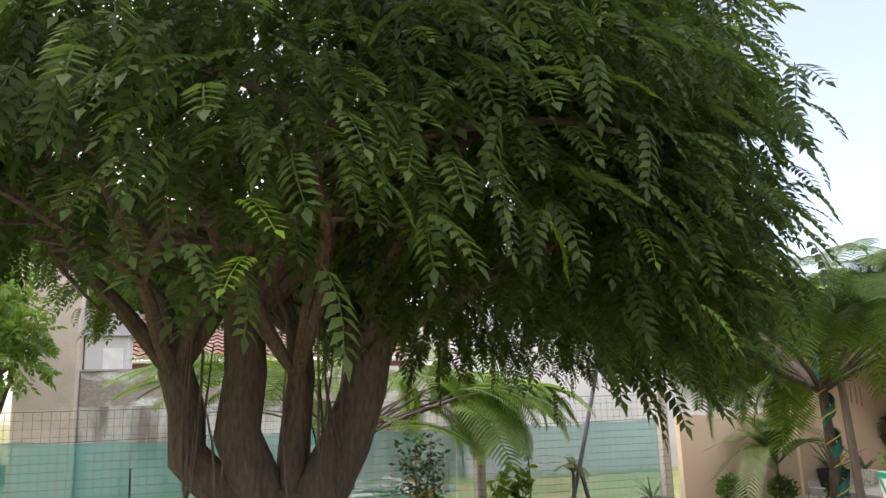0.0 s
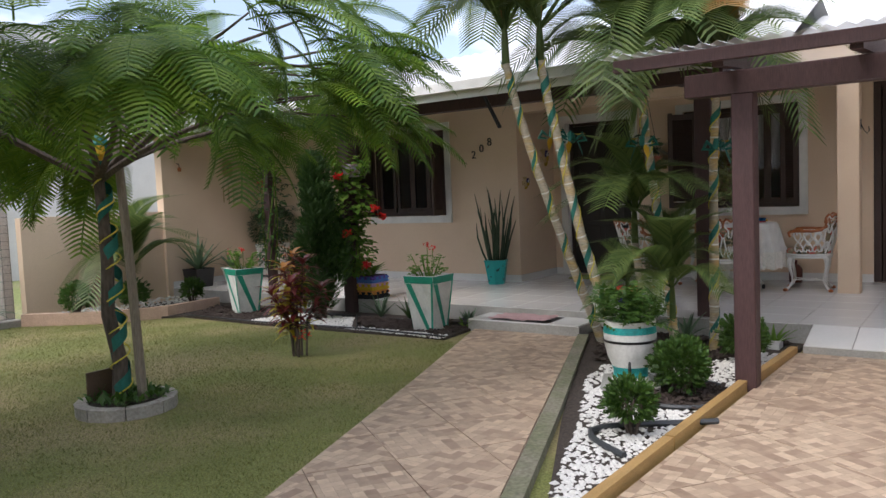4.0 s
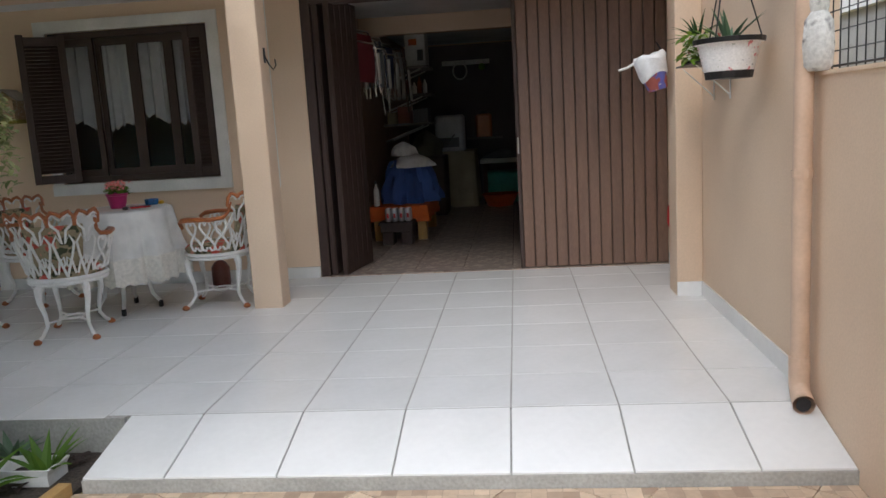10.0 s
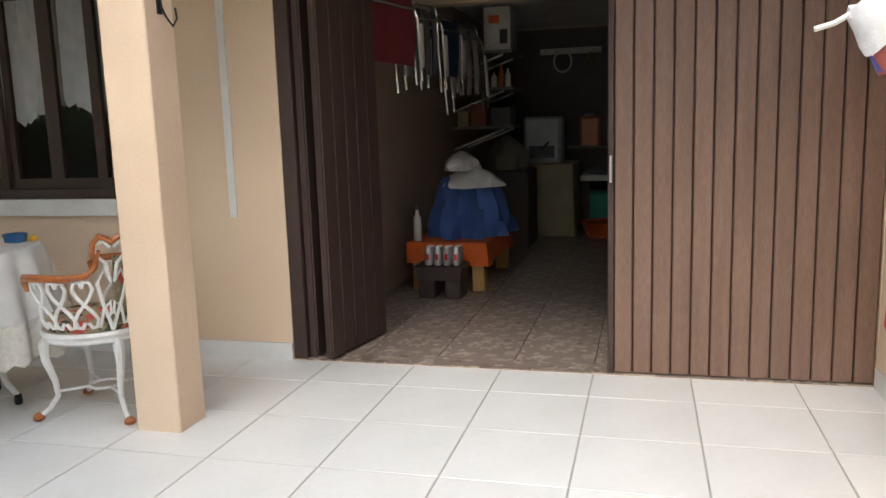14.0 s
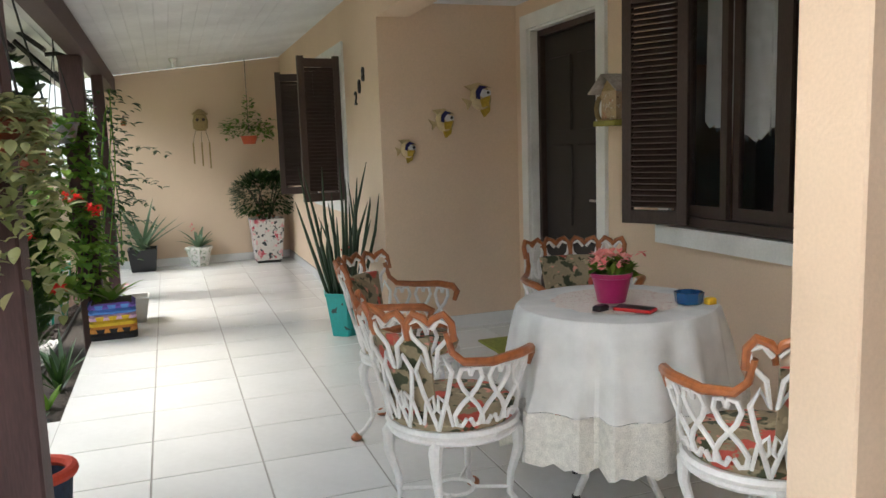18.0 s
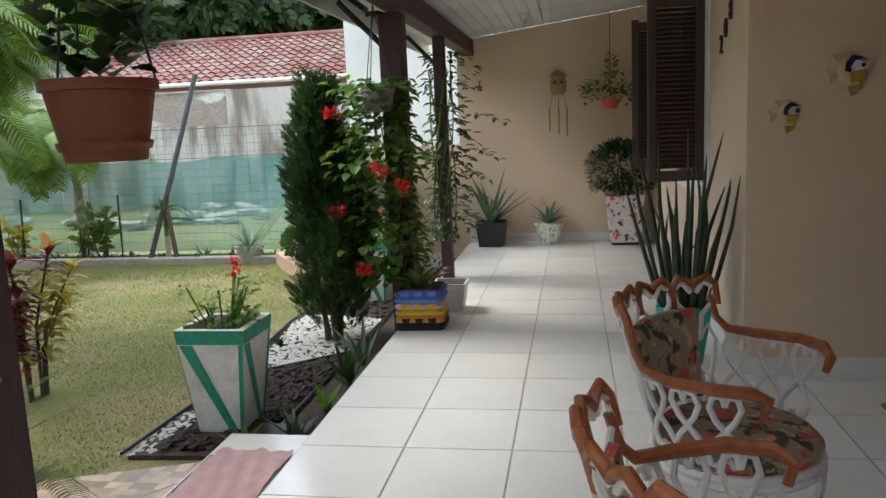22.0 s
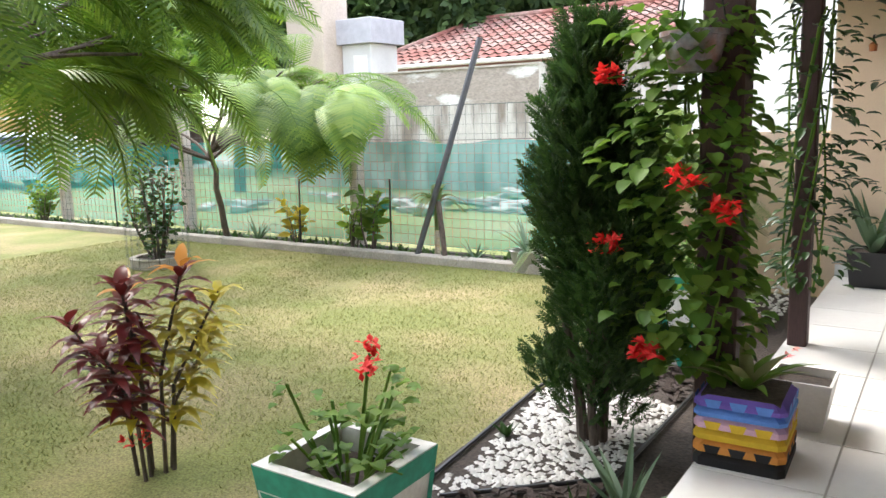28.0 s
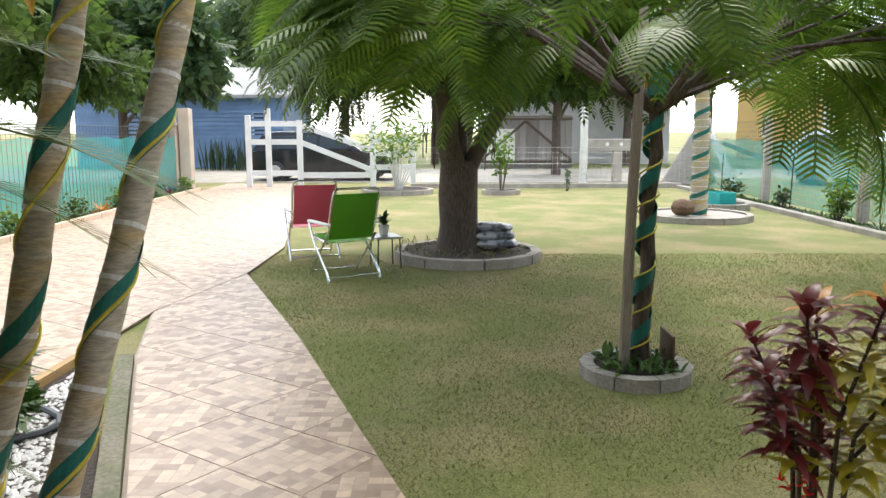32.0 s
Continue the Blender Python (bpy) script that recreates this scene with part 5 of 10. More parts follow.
ring_bed("sapling_ring", -8.1, 5.2, 0.45, 8, "small concrete ring round a sapling", 0.06, 0.07)
ring_bed("teal_ring", -4.6, 9.1, 0.55, 8, "small concrete ring by the fence corner", 0.07, 0.07)
solo("broken_tile", Shape().bevbox(5.34, 5.20, 0.02, 5.60, 5.22, 0.24, 0.003), mat("brown_tile", (0.10, 0.06, 0.035), 0.6), "dark brown tile leaning in the octagon ring", "tile")
gl = [aim((5.51 + rnd(-.22, .22), 5.01 + rnd(-.22, .22), 0.05), rnd_dir(0.1, 1), (0, 0, 1), rnd(0.05, 0.10)) for _ in range(220)]
solo_w = tagged(new("ring_weeds", leaf_mesh("ring_weeds", *t_leaf(0.35), gl, L_BOX)), "low green weeds inside the octagon ring", "weeds", kind="stuff")
gl = [aim((bx + rnd(-.8, .8), by + rnd(-.8, .8), 0.07), rnd_dir(0.2, 1), (0, 0, 1), rnd(0.04, 0.09)) for _ in range(500)]
gl = [m for m in gl if (m.translation.x - bx) ** 2 + (m.translation.y - by) ** 2 < 0.7]
tagged(new("ring_grass", leaf_mesh("ring_grass", *t_leaf(0.2), gl, L_GRASS)), "dry grass under the shade tree", "grass", kind="stuff")

# ---- ringed palms tied with ribbon ----
PALMS = [t_palm(44, 0.75), t_palm(42, 1.15), t_palm(36, 0.4)]


def palm(pts, r, nf, L, label, ribbon=True, name="ringed_palm", up=(0.38, 0.97), dry=1, group="ringed palms"):
    t = thing(name, label, "palm", group)
    fine = []
    for i in range(len(pts) - 1):
        for k in range(5):
            fine.append(Vector(pts[i]).lerp(Vector(pts[i + 1]), k / 5))
    fine.append(Vector(pts[-1]))
    rad = [r * (1.15 - 0.35 * i / len(fine)) * (1.06 if i % 2 else 0.97) for i in range(len(fine))]
    part("trunk", Shape().tube(fine, rad, 12), PALMTRUNK, t, "pale ringed trunk", smooth=True)
    L0 = (Vector(pts[-1]) - Vector(pts[0])).length
    rings = Shape()
    for i in range(2, int(L0 / 0.11)):
        f = i * 0.11 / L0 * (len(fine) - 1)
        k = min(int(f), len(fine) - 2)
        c = fine[k].lerp(fine[k + 1], f - k)
        ax = (fine[k + 1] - fine[k]).normalized()
        rr = r * (1.15 - 0.35 * f / len(fine))
        rings.tube([c - ax * 0.006, c + ax * 0.006], rr * 1.05, 12)
    tagged(part("leaf_scar", rings, POTWHITE, t, "pale leaf scar rings"), kind="stuff")
    if ribbon:
        part("ribbon", spiral(pts, r * 1.16, L0 / 0.34, 0.075, 130, rnd(0, 6)), RIBBON, t, "dark green ribbon wound round the trunk")
        part("cord", tube_spiral(pts, r * 1.18, L0 / 0.34, 0.005, 110, rnd(0, 6)), CORD, t, "thin yellow cord")
    top = Vector(pts[-1])
    part("crownshaft", Shape().tube([top, top + Vector((0, 0, 0.18)), top + Vector((0, 0, 0.36))], [r * 0.9, r * 0.8, r * 0.35], 10), L_PALM, t, smooth=True)
    a0 = rnd(0, 6)
    for k in range(nf):
        a = a0 + k * 2.4
        e = rnd(*up)
        d = Vector((math.cos(a) * (1.15 - e), math.sin(a) * (1.15 - e), e))
        if top.x > 8.4 and top.y < 4 and top.x + d.x * L > 9.25:
            d.x = -abs(d.x) * 0.8
        if top.x > 8.4 and 2.9 < top.y < 4 and e < 0.55:
            d.y *= 0.45
        m = L_PALMDRY if k < dry else L_PALM
        fr = new("frond", leaf_mesh("frond", *random.choice(PALMS[:2]), [aim(top + Vector((0, 0, 0.25)), d, (0, 0, 1) if e < 0.8 else (-math.cos(a), -math.sin(a), 0.4), L * rnd(0.8, 1.1))], m))
        fr.parent = t
        tagged(fr, "withered orange frond" if k < dry else "", kind="stuff")
    return t


palm([(8.80, 2.88, -0.02), (8.62, 2.97, 0.45), (8.42, 3.06, 0.95), (8.20, 3.15, 1.5), (8.01, 3.23, 2.05), (7.92, 3.27, 2.4)], 0.036, 14, 1.4, "leaning ringed palm trunk wound with green ribbon")
palm([(8.52, 2.60, -0.02), (8.40, 2.72, 0.5), (8.29, 2.83, 1.0), (8.15, 2.92, 1.67), (8.05, 2.97, 2.1), (8.0, 3.0, 2.4)], 0.038, 14, 1.45, "slightly leaning ringed palm with green ribbon")
palm([(8.72, 2.20, -0.02), (8.68, 2.26, 0.7), (8.62, 2.34, 1.45), (8.58, 2.42, 2.2)], 0.036, 18, 1.4, "upright ringed palm wound with green ribbon", up=(-0.05, 0.9))
palm([(8.92, 1.95, -0.02), (8.88, 1.93, 0.8), (8.80, 1.90, 1.55), (8.76, 1.86, 2.05)], 0.036, 17, 1.35, "upright ringed palm beside the pergola post", up=(-0.05, 0.9))
palm([(8.85, 2.45, -0.02), (8.80, 2.52, 0.5), (8.75, 2.55, 0.9)], 0.035, 12, 1.0, "young palm with fronds from low down", False, dry=0)
palm([(8.62, 2.15, -0.02), (8.58, 2.18, 0.3)], 0.03, 14, 0.95, "low areca palm clump with arching fronds", False, name="areca_clump", up=(0.3, 1.0), dry=0, group="areca clumps")
palm([(9.20, 2.75, -0.02), (9.18, 2.80, 0.25)], 0.028, 12, 0.5, "low areca palm clump near the porch edge", False, name="areca_clump", up=(0.3, 1.0), dry=0, group="areca clumps")
palm([(8.3, 9.2, -0.02), (8.3, 9.2, 0.35)], 0.03, 14, 1.25, "yellow-green areca palm near the end wall", False, name="areca_clump", up=(0.35, 1.0), dry=0, group="areca clumps")
palm([(-2.95, 8.15, 0.0), (-2.95, 8.15, 1.0), (-2.92, 8.12, 2.1)], 0.13, 12, 1.5, "stout palm with blue and green bands in a ring", True, name="garden_palm", dry=1)
palm([(5.6, 10.1, 0.0), (5.6, 10.1, 0.3)], 0.03, 8, 0.4, "small spiky plant by the fence", False, name="small_palm", up=(0.4, 1.0), dry=0, group="fence plants")

# ---- lawn blades ----
LAWN_POLY = [(-11.8, 0.35), (-9.2, 0.25), (-3.0, 1.32), (0.4, 1.86), (2.2, 1.84), (4.7, 2.84), (7.1, 3.70), (8.45, 4.26), (8.38, 6.9), (8.42, 8.35), (7.15, 9.7), (7.0, 9.84), (-11.8, 9.84)]
holes = [(bx, by, 0.95), (5.52, 4.95, 0.36), (-2.95, 8.1, 0.9), (2.95, 8.52, 0.28), (-8.4, 2.75, 0.85), (7.32, 5.16, 0.14)]
pk = in_poly([(0.8, 1.84), (2.2, 1.82), (4.7, 2.82), (7.1, 3.68), (8.45, 4.24), (8.38, 6.9), (8.42, 8.35), (7.05, 9.84), (0.8, 9.84)], holes)
gp = []
while len(gp) < 170000:
    x, y = pk()
    k = noise.noise(Vector((x * 0.9, y * 0.9, 0.0))) + 0.4 * noise.noise(Vector((x * 3.1, y * 3.1, 5.0)))
    bare = math.exp(-((x - 7.3) ** 2 + (y - 5.1) ** 2) / 0.16) + math.exp(-((x - 5.5) ** 2 + (y - 8.6) ** 2) / 0.05)
    if rnd(0, 1) < 0.75 + 0.5 * k - bare:
        gp.append((x, y))
P2 = np.array(gp, np.float32)
n = len(P2)
rs = np.random.RandomState(3)
ang, hgt = rs.uniform(0, 6.283, n), rs.uniform(0.008, 0.024, n)
lx, ly = rs.uniform(-0.022, 0.022, n), rs.uniform(-0.022, 0.022, n)
wx, wy = np.cos(ang) * 0.0028, np.sin(ang) * 0.0028
z0 = np.full(n, -0.032)
V = np.stack([np.stack([P2[:, 0] - wx, P2[:, 1] - wy, z0], 1), np.stack([P2[:, 0] + wx, P2[:, 1] + wy, z0], 1), np.stack([P2[:, 0] + lx, P2[:, 1] + ly, z0 + hgt], 1)], 1).reshape(-1, 3)
me = bpy.data.meshes.new("grass")
me.vertices.add(3 * n)
me.vertices.foreach_set("co", V.astype(np.float32).reshape(-1))
me.loops.add(3 * n)
me.loops.foreach_set("vertex_index", np.arange(3 * n, dtype=np.int32))
me.polygons.add(n)
me.polygons.foreach_set("loop_start", np.arange(0, 3 * n, 3, dtype=np.int32))
me.update(calc_edges=True)
me.materials.append(L_GRASS)
tagged(new("grass", me), "short mown yellow-green grass blades on the lawn", "grass", kind="stuff")

# ---- pergola over the drive end ----
pg = thing("pergola", "purple-brown timber pergola with translucent corrugated sheets over the porch", "pergola")
part("post", Shape().bevbox(7.785, 1.355, -0.03, 7.925, 1.495, 1.96, 0.008), POSTWOOD, pg)
part("post", Shape().bevbox(7.80, -1.70, -0.03, 7.92, -1.58, 1.96, 0.008), POSTWOOD, pg)
part("beam", Shape().bevbox(7.78, -1.95, 1.96, 7.93, 1.80, 2.11, 0.008), POSTWOOD, pg)
part("fascia", Shape().bevbox(7.40, -1.95, 2.13, 7.46, 2.15, 2.21, 0.006), POSTWOOD, pg)


def sheet_z(x):
    return 2.215 + (x - 7.4) * 0.078


for y in (-1.75, -0.92, -0.12, 0.68, 1.45):
    q = Shape()
    q.add([(7.46, y, sheet_z(7.46) - 0.12), (11.54, y, sheet_z(11.54) - 0.12), (11.54, y + 0.07, sheet_z(11.54) - 0.12), (7.46, y + 0.07, sheet_z(7.46) - 0.12), (7.46, y, sheet_z(7.46) - 0.012), (11.54, y, sheet_z(11.54) - 0.012), (11.54, y + 0.07, sheet_z(11.54) - 0.012), (7.46, y + 0.07, sheet_z(7.46) - 0.012)],
          [(3, 2, 1, 0), (4, 5, 6, 7), (0, 1, 5, 4), (1, 2, 6, 5), (2, 3, 7, 6), (3, 0, 4, 7)])
    part("rafter", q, POSTWOOD, pg)
TRANSL = glassmat("translucent_sheet", (0.80, 0.84, 0.88), 0.52, 0.4)
q = Shape()
ny = 168
for i in range(ny + 1):
    y = -1.95 + 4.15 * i / ny
    dz = 0.012 * math.sin(i * math.pi / 2)
    q.v += [(7.28, y, sheet_z(7.28) + dz + 0.012), (11.60, y, sheet_z(11.60) + dz + 0.012)]
q.f = [(2 * i, 2 * i + 1, 2 * i + 3, 2 * i + 2) for i in range(ny)]
part("corrugated_sheet", q, TRANSL, pg, "translucent white corrugated sheet", smooth=True)

# ---- veranda posts, beam, roof ----
vp = thing("veranda_frame", "dark brown timber posts and beam carrying the veranda roof", "timber frame")
part("post", Shape().bevbox(9.575, 2.14, ZP, 9.725, 2.29, 2.28, 0.008), POSTWOOD, vp)
part("post", Shape().bevbox(9.40, 6.35, 0.0, 9.56, 6.51, 2.28, 0.008), POSTWOOD, vp)
part("post", Shape().bevbox(9.50, 7.86, 0.0, 9.60, 7.96, 2.28, 0.008), POSTWOOD, vp)
part("beam", Shape().bevbox(9.47, 2.0, 2.28, 9.60, 9.985, 2.45, 0.008), POSTWOOD, vp)
part("beam", Shape().bevbox(9.602, 2.0, 2.282, 9.74, 2.45, 2.44, 0.008), POSTWOOD, vp)
for k, y in enumerate((4.2, 6.35, 8.6)):
    part("brace", Shape().tube([(9.44, y + 0.05, 2.05), (9.12, y + 0.05, 2.38)], 0.022, 6), BLACK, vp, "black metal bracket")
s = Shape()
nx = 120
for i in range(nx + 1):
    y = 1.9 + 8.5 * i / nx
    dz = 0.018 * math.sin(i * math.pi / 1.5)
    s.v += [(8.95, y, 2.46 + dz), (11.6, y, 2.86 + dz), (13.8, y, 3.75 + dz), (17.6, y, 2.75 + dz)]
for i in range(nx):
    for k in range(3):
        s.f.append((4 * i + k, 4 * i + k + 1, 4 * i + k + 5, 4 * i + k + 4))
struct("roof", s, ROOFSHEET, "light grey corrugated sheet roof of the house", smooth=True)
s = Shape().add([(11.6, -1.95, 2.80), (13.8, -1.95, 3.5), (17.6, -1.95, 2.75), (11.6, 1.9, 2.80), (13.8, 1.9, 3.5), (17.6, 1.9, 2.75)], [(0, 1, 4, 3), (1, 2, 5, 4)])
struct("roof_garage", s, ROOFSHEET, "light grey sheet roof over the garage")
struct("eaves_gutter", Shape().bevbox(8.90, 1.9, 2.40, 8.99, 10.4, 2.50, 0.01).box(9.0, 1.9, 2.33, 9.02, 10.4, 2.455), WHITE_TRIM, "white eaves gutter")

# ---- drive wall: downpipe, mesh, owl ----
dp = thing("downpipe", "peach painted plastic downpipe with a bottom elbow on the wall", "pipe")
part("pipe", Shape().tube([(9.515, -1.66, 2.42), (9.515, -1.66, 0.31)], 0.038, 14), PIPE, dp, smooth=True)
part("elbow", Shape().tube([(9.515, -1.66, 0.32), (9.515, -1.66, 0.235), (9.48, -1.655, 0.195), (9.395, -1.64, 0.18)], [0.042, 0.042, 0.042, 0.044], 14, False), PIPE, dp, smooth=True)
# flat black disc stands in for the shade inside the open elbow
part("pipe_mouth", Shape().lathe([(0.030, 0), (0.031, 0.001)], 12), BLACK, dp).matrix_basis = pose(9.399, -1.64, 0.18, 0, 90, 0)
part("clamp", Shape().tube([(9.515, -1.66, 1.10), (9.515, -1.66, 1.13)], 0.043, 14), PIPE, dp)
part("clamp", Shape().tube([(9.515, -1.66, 0.31), (9.515, -1.66, 0.35)], 0.043, 14), PIPE, dp)
part("top_elbow", Shape().tube([(9.515, -1.66, 2.40), (9.49, -1.66, 2.47), (9.36, -1.66, 2.50)], 0.038, 12), PIPE, dp, smooth=True)
ow = Shape().lathe([(0.05, 0.0), (0.068, 0.02), (0.075, 0.10), (0.068, 0.19), (0.045, 0.225), (0.05, 0.25), (0.05, 0.285), (0.03, 0.315), (0.008, 0.325)], 16, (0, 0), 1.0, 0.85)
ow.tube([(-0.03, 0.03, 0.30), (-0.036, 0.032, 0.335)], [0.014, 0.004], 6).tube([(-0.03, -0.03, 0.30), (-0.036, -0.032, 0.335)], [0.014, 0.004], 6)
owl = solo("owl_statue", ow, mat("worn_white_plaster", (0.62, 0.61, 0.58), 0.8, var=0.15, scale=18, fine=60, bump=0.4, col2=(0.16, 0.15, 0.15), mix2=(0.56, 0.7)), "worn white plaster owl standing on the wall", "statue", smooth=True)
owl.matrix_basis = pose(9.50, -1.70, 1.516, 0, 0, 0)


def mesh_panel(name, x0, y0, x1, y1, z0, z1, step, rad, material, label, group="", cat="wire fence"):
    """Welded wire mesh between two points on the ground plan."""
    f = thing(name, label, cat, group)
    a, b = Vector((x0, y0, 0)), Vector((x1, y1, 0))
    L = (b - a).length
    s = Shape()
    n = int(L / step)
    for i in range(n + 1):
        p = a.lerp(b, i / n)
        s.tube([(p.x, p.y, z0), (p.x, p.y, z1)], rad, 3, False)
    m = int((z1 - z0) / step)
    for j in range(m + 1):
        z = z0 + (z1 - z0) * j / m
        s.tube([(x0, y0, z), (x1, y1, z)], rad, 3, False)
    w = part("wire_mesh", s, material, f)
    tagged(w, kind="stuff")
    for z in (z0 + 0.02, z1):
        part("tension_wire", Shape().tube([(x0, y0, z), (x1, y1, z)], rad * 1.8, 5), material, f, "thicker tension wire")
    return f


WIRE = mat("grey_green_wire", (0.10, 0.12, 0.11), 0.5, metal=0.5, var=0.1)
mesh_panel("wall_mesh", 7.25, -1.80, 9.68, -1.80, 1.515, 2.45, 0.075, 0.003, BLACK, "dark wire mesh above the low boundary wall")
NET = mat("teal_shade_net", (0.02, 0.30, 0.27), 0.8, var=0.12, scale=3, fine=200)
SHEER = glassmat("teal_shade_net_sheer", (0.035, 0.44, 0.41), 0.56, 0.8)
mesh_panel("drive_fence", -9.2, -2.75, 7.2, -2.05, 0.0, 1.55, 0.14, 0.003, WIRE, "wire fence with teal shade net along the drive")


def net_sheet(x0, y0, x1, y1, z0, z1, label, sag=0.04, bays=5):
    """A net of several panels sewn together, its top edge sagging between ties."""
    t_ = thing("shade_net", label, "shade net", "shade nets")
    n = 24
    for b in range(bays):
        s = Shape()
        for i in range(n + 1):
            u = i / n
            t = (b + u * 0.998) / bays
            x, y = x0 + (x1 - x0) * t, y0 + (y1 - y0) * t
            top = z1 - sag * abs(math.sin(u * 3 * math.pi)) - 0.02 * math.sin(t * 37)
            s.v += [(x, y, z0), (x + 0.02 * math.sin(t * 90), y + 0.03 * math.sin(t * 61), z0 + (top - z0) * 0.35), (x + 0.02 * math.sin(t * 50), y + 0.03 * math.sin(t * 83 + 1), z0 + (top - z0) * 0.7), (x, y, top)]
        for i in range(n):
            for k in range(3):
                a = 4 * i + k
                s.f.append((a, a + 4, a + 5, a + 1))
        part("net_panel", s, SHEER, t_, smooth=True)
        xa, xb = x0 + (x1 - x0) * b / bays, x0 + (x1 - x0) * (b + 1) / bays
        ya, yb = y0 + (y1 - y0) * b / bays, y0 + (y1 - y0) * (b + 1) / bays
        part("tie_cord", Shape().tube([(xa, ya, z1 + 0.005), ((xa + xb) / 2, (ya + yb) / 2, z1 - 0.015), (xb, yb, z1 + 0.005)], 0.004, 4), BLACK, t_, "dark cord along the top edge")
    return t_


net_sheet(-9.2, -2.78, 7.2, -2.08, 0.02, 1.35, "teal shade net hung along the drive fence")

# ---- things on the garage pier ----
br = thing("wall_bracket_shelf", "white wire brackets with a thin dark shelf on the wall", "bracket")
for x in (11.15, 10.79):
    part("bracket", Shape().tube([(x, -1.714, 1.44), (x, -1.714, 1.635), (x, -1.53, 1.635), (x, -1.714, 1.46)], 0.0045, 5), WHITE_TRIM, br)
part("shelf", Shape().bevbox(10.66, -1.712, 1.641, 11.20, -1.50, 1.650, 0.002), BLACK, br, "thin dark shelf board")


def hung_pot(name, x, y, z, r, h, mat_, label, hang=0.5, oval=1.0, rim=None):
    p = thing(name, label, "hanging pot", "hanging pots")
    part("pot", Shape().lathe([(r * 0.72, z), (r * 0.97, z + h * 0.86), (r * 1.05, z + h * 0.87), (r * 1.05, z + h), (r * 0.94, z + h), (r * 0.9, z + h * 0.8)], 24, (x, y), 1.0, oval), mat_, p, smooth=True)
    part("soil", Shape().lathe([(r * 0.9, z + h * 0.8), (r * 0.5, z + h * 0.84)], 16, (x, y), 1.0, oval), SOIL, p)
    if rim:
        part("base_ring", Shape().lathe([(r * 0.66, z - 0.012), (r * 0.76, z + 0.012)], 24, (x, y), 1.0, oval), rim, p)
    if hang:
        q = Shape()
        for k in range(3):
            a = k * 2.094 + 0.4
            q.tube([(x + r * math.cos(a), y + r * math.sin(a) * oval, z + h), (x, y, z + h + hang)], 0.0035, 4)
        q.tube([(x, y, z + h + hang), (x, y, z + h + hang + 0.05)], 0.005, 4)
        part("hanger", q, BLACK, p)
    return p


FLORALPOT = blotch("floral_white_glaze", (0.74, 0.72, 0.68), [((0.20, 0.26, 0.14), 1.1, 0.16), ((0.62, 0.18, 0.20), 0.9, 0.17), ((0.10, 0.10, 0.12), 1.5, 0.10)], 22, 0.4)
ROSEPOT = blotch("rose_white_glaze", (0.84, 0.82, 0.80), [((0.30, 0.30, 0.34), 1.6, 0.12), ((0.70, 0.22, 0.24), 0.7, 0.2), ((0.34, 0.40, 0.26), 1.2, 0.10)], 15, 0.4)
GAYPOT = blotch("red_and_yellow_print", (0.74, 0.72, 0.62), [((0.45, 0.05, 0.03), 1.0, 0.34), ((0.45, 0.38, 0.06), 0.9, 0.30), ((0.03, 0.03, 0.03), 1.2, 0.30)], 20, 0.4)
hp = hung_pot("wall_flower_pot", 10.12, -1.53, 1.545, 0.148, 0.165, ROSEPOT, "white rose patterned pot with black rim hanging by the wall", 0.5)
part("base", Shape().lathe([(0.098, 1.528), (0.106, 1.528), (0.1125, 1.562), (0.105, 1.562)], 24, (10.12, -1.53)), BLACK, hp, "black plastic base")
part("rim", Shape().lathe([(0.150, 1.690), (0.162, 1.690), (0.164, 1.712), (0.150, 1.714)], 24, (10.12, -1.53)), BLACK, hp, "black plastic rim")
part("wall_arm", Shape().tube([(10.12, -1.718, 2.2), (10.12, -1.53, 2.26), (10.12, -1.50, 2.23)], 0.006, 5), WHITE_TRIM, hp, "white wire arm on the wall")
rosette(hp, 10.12, -1.53, 1.68, 12, 0.22, 0.03, L_AGAVE, (0.5, 1.3), 0.4)
for x, pm, lab in ((11.06, GAYPOT, "small flower-printed pot with dark strap leaves"), (10.86, GAYPOT, "small flower-printed pot with trailing variegated leaves")):
    sp = thing("shelf_flower_pot", lab, "flower pot", "pots on the bracket shelf")
    part("pot", Shape().lathe([(0.060, 1.651), (0.078, 1.78), (0.084, 1.78), (0.084, 1.80), (0.072, 1.80), (0.07, 1.77)], 20, (x, -1.60)), pm, sp, smooth=True)
    part("saucer", Shape().lathe([(0.05, 1.651), (0.080, 1.652), (0.086, 1.675), (0.078, 1.675)], 20, (x, -1.60)), BLACK, sp)
    part("soil", Shape().lathe([(0.071, 1.775), (0.03, 1.785)], 14, (x, -1.60)), SOIL, sp)
    if x > 11:
        rosette(sp, x, -1.60, 1.78, 22, 0.21, 0.02, L_DARK, (0.1, 1.1), 1.0)
    else:
        pl = [aim((x - 0.02 + rnd(-.11, .09), -1.53 + rnd(-.05, .05), 1.80 - 0.15 * rnd(0, 1)), rnd_dir(-0.7, 0.6), (0, 0, 1), rnd(0.05, 0.085)) for _ in range(70)]
        crown_part("foliage", sp, t_leaf(0.5), pl, L_LIGHT, "trailing yellow-edged green leaves")
bk = thing("hook_bucket", "blue printed bucket with a white bag hanging tilted on the pier", "bucket", m=pose(11.58, -1.462, 1.53, -15, 0, 0))
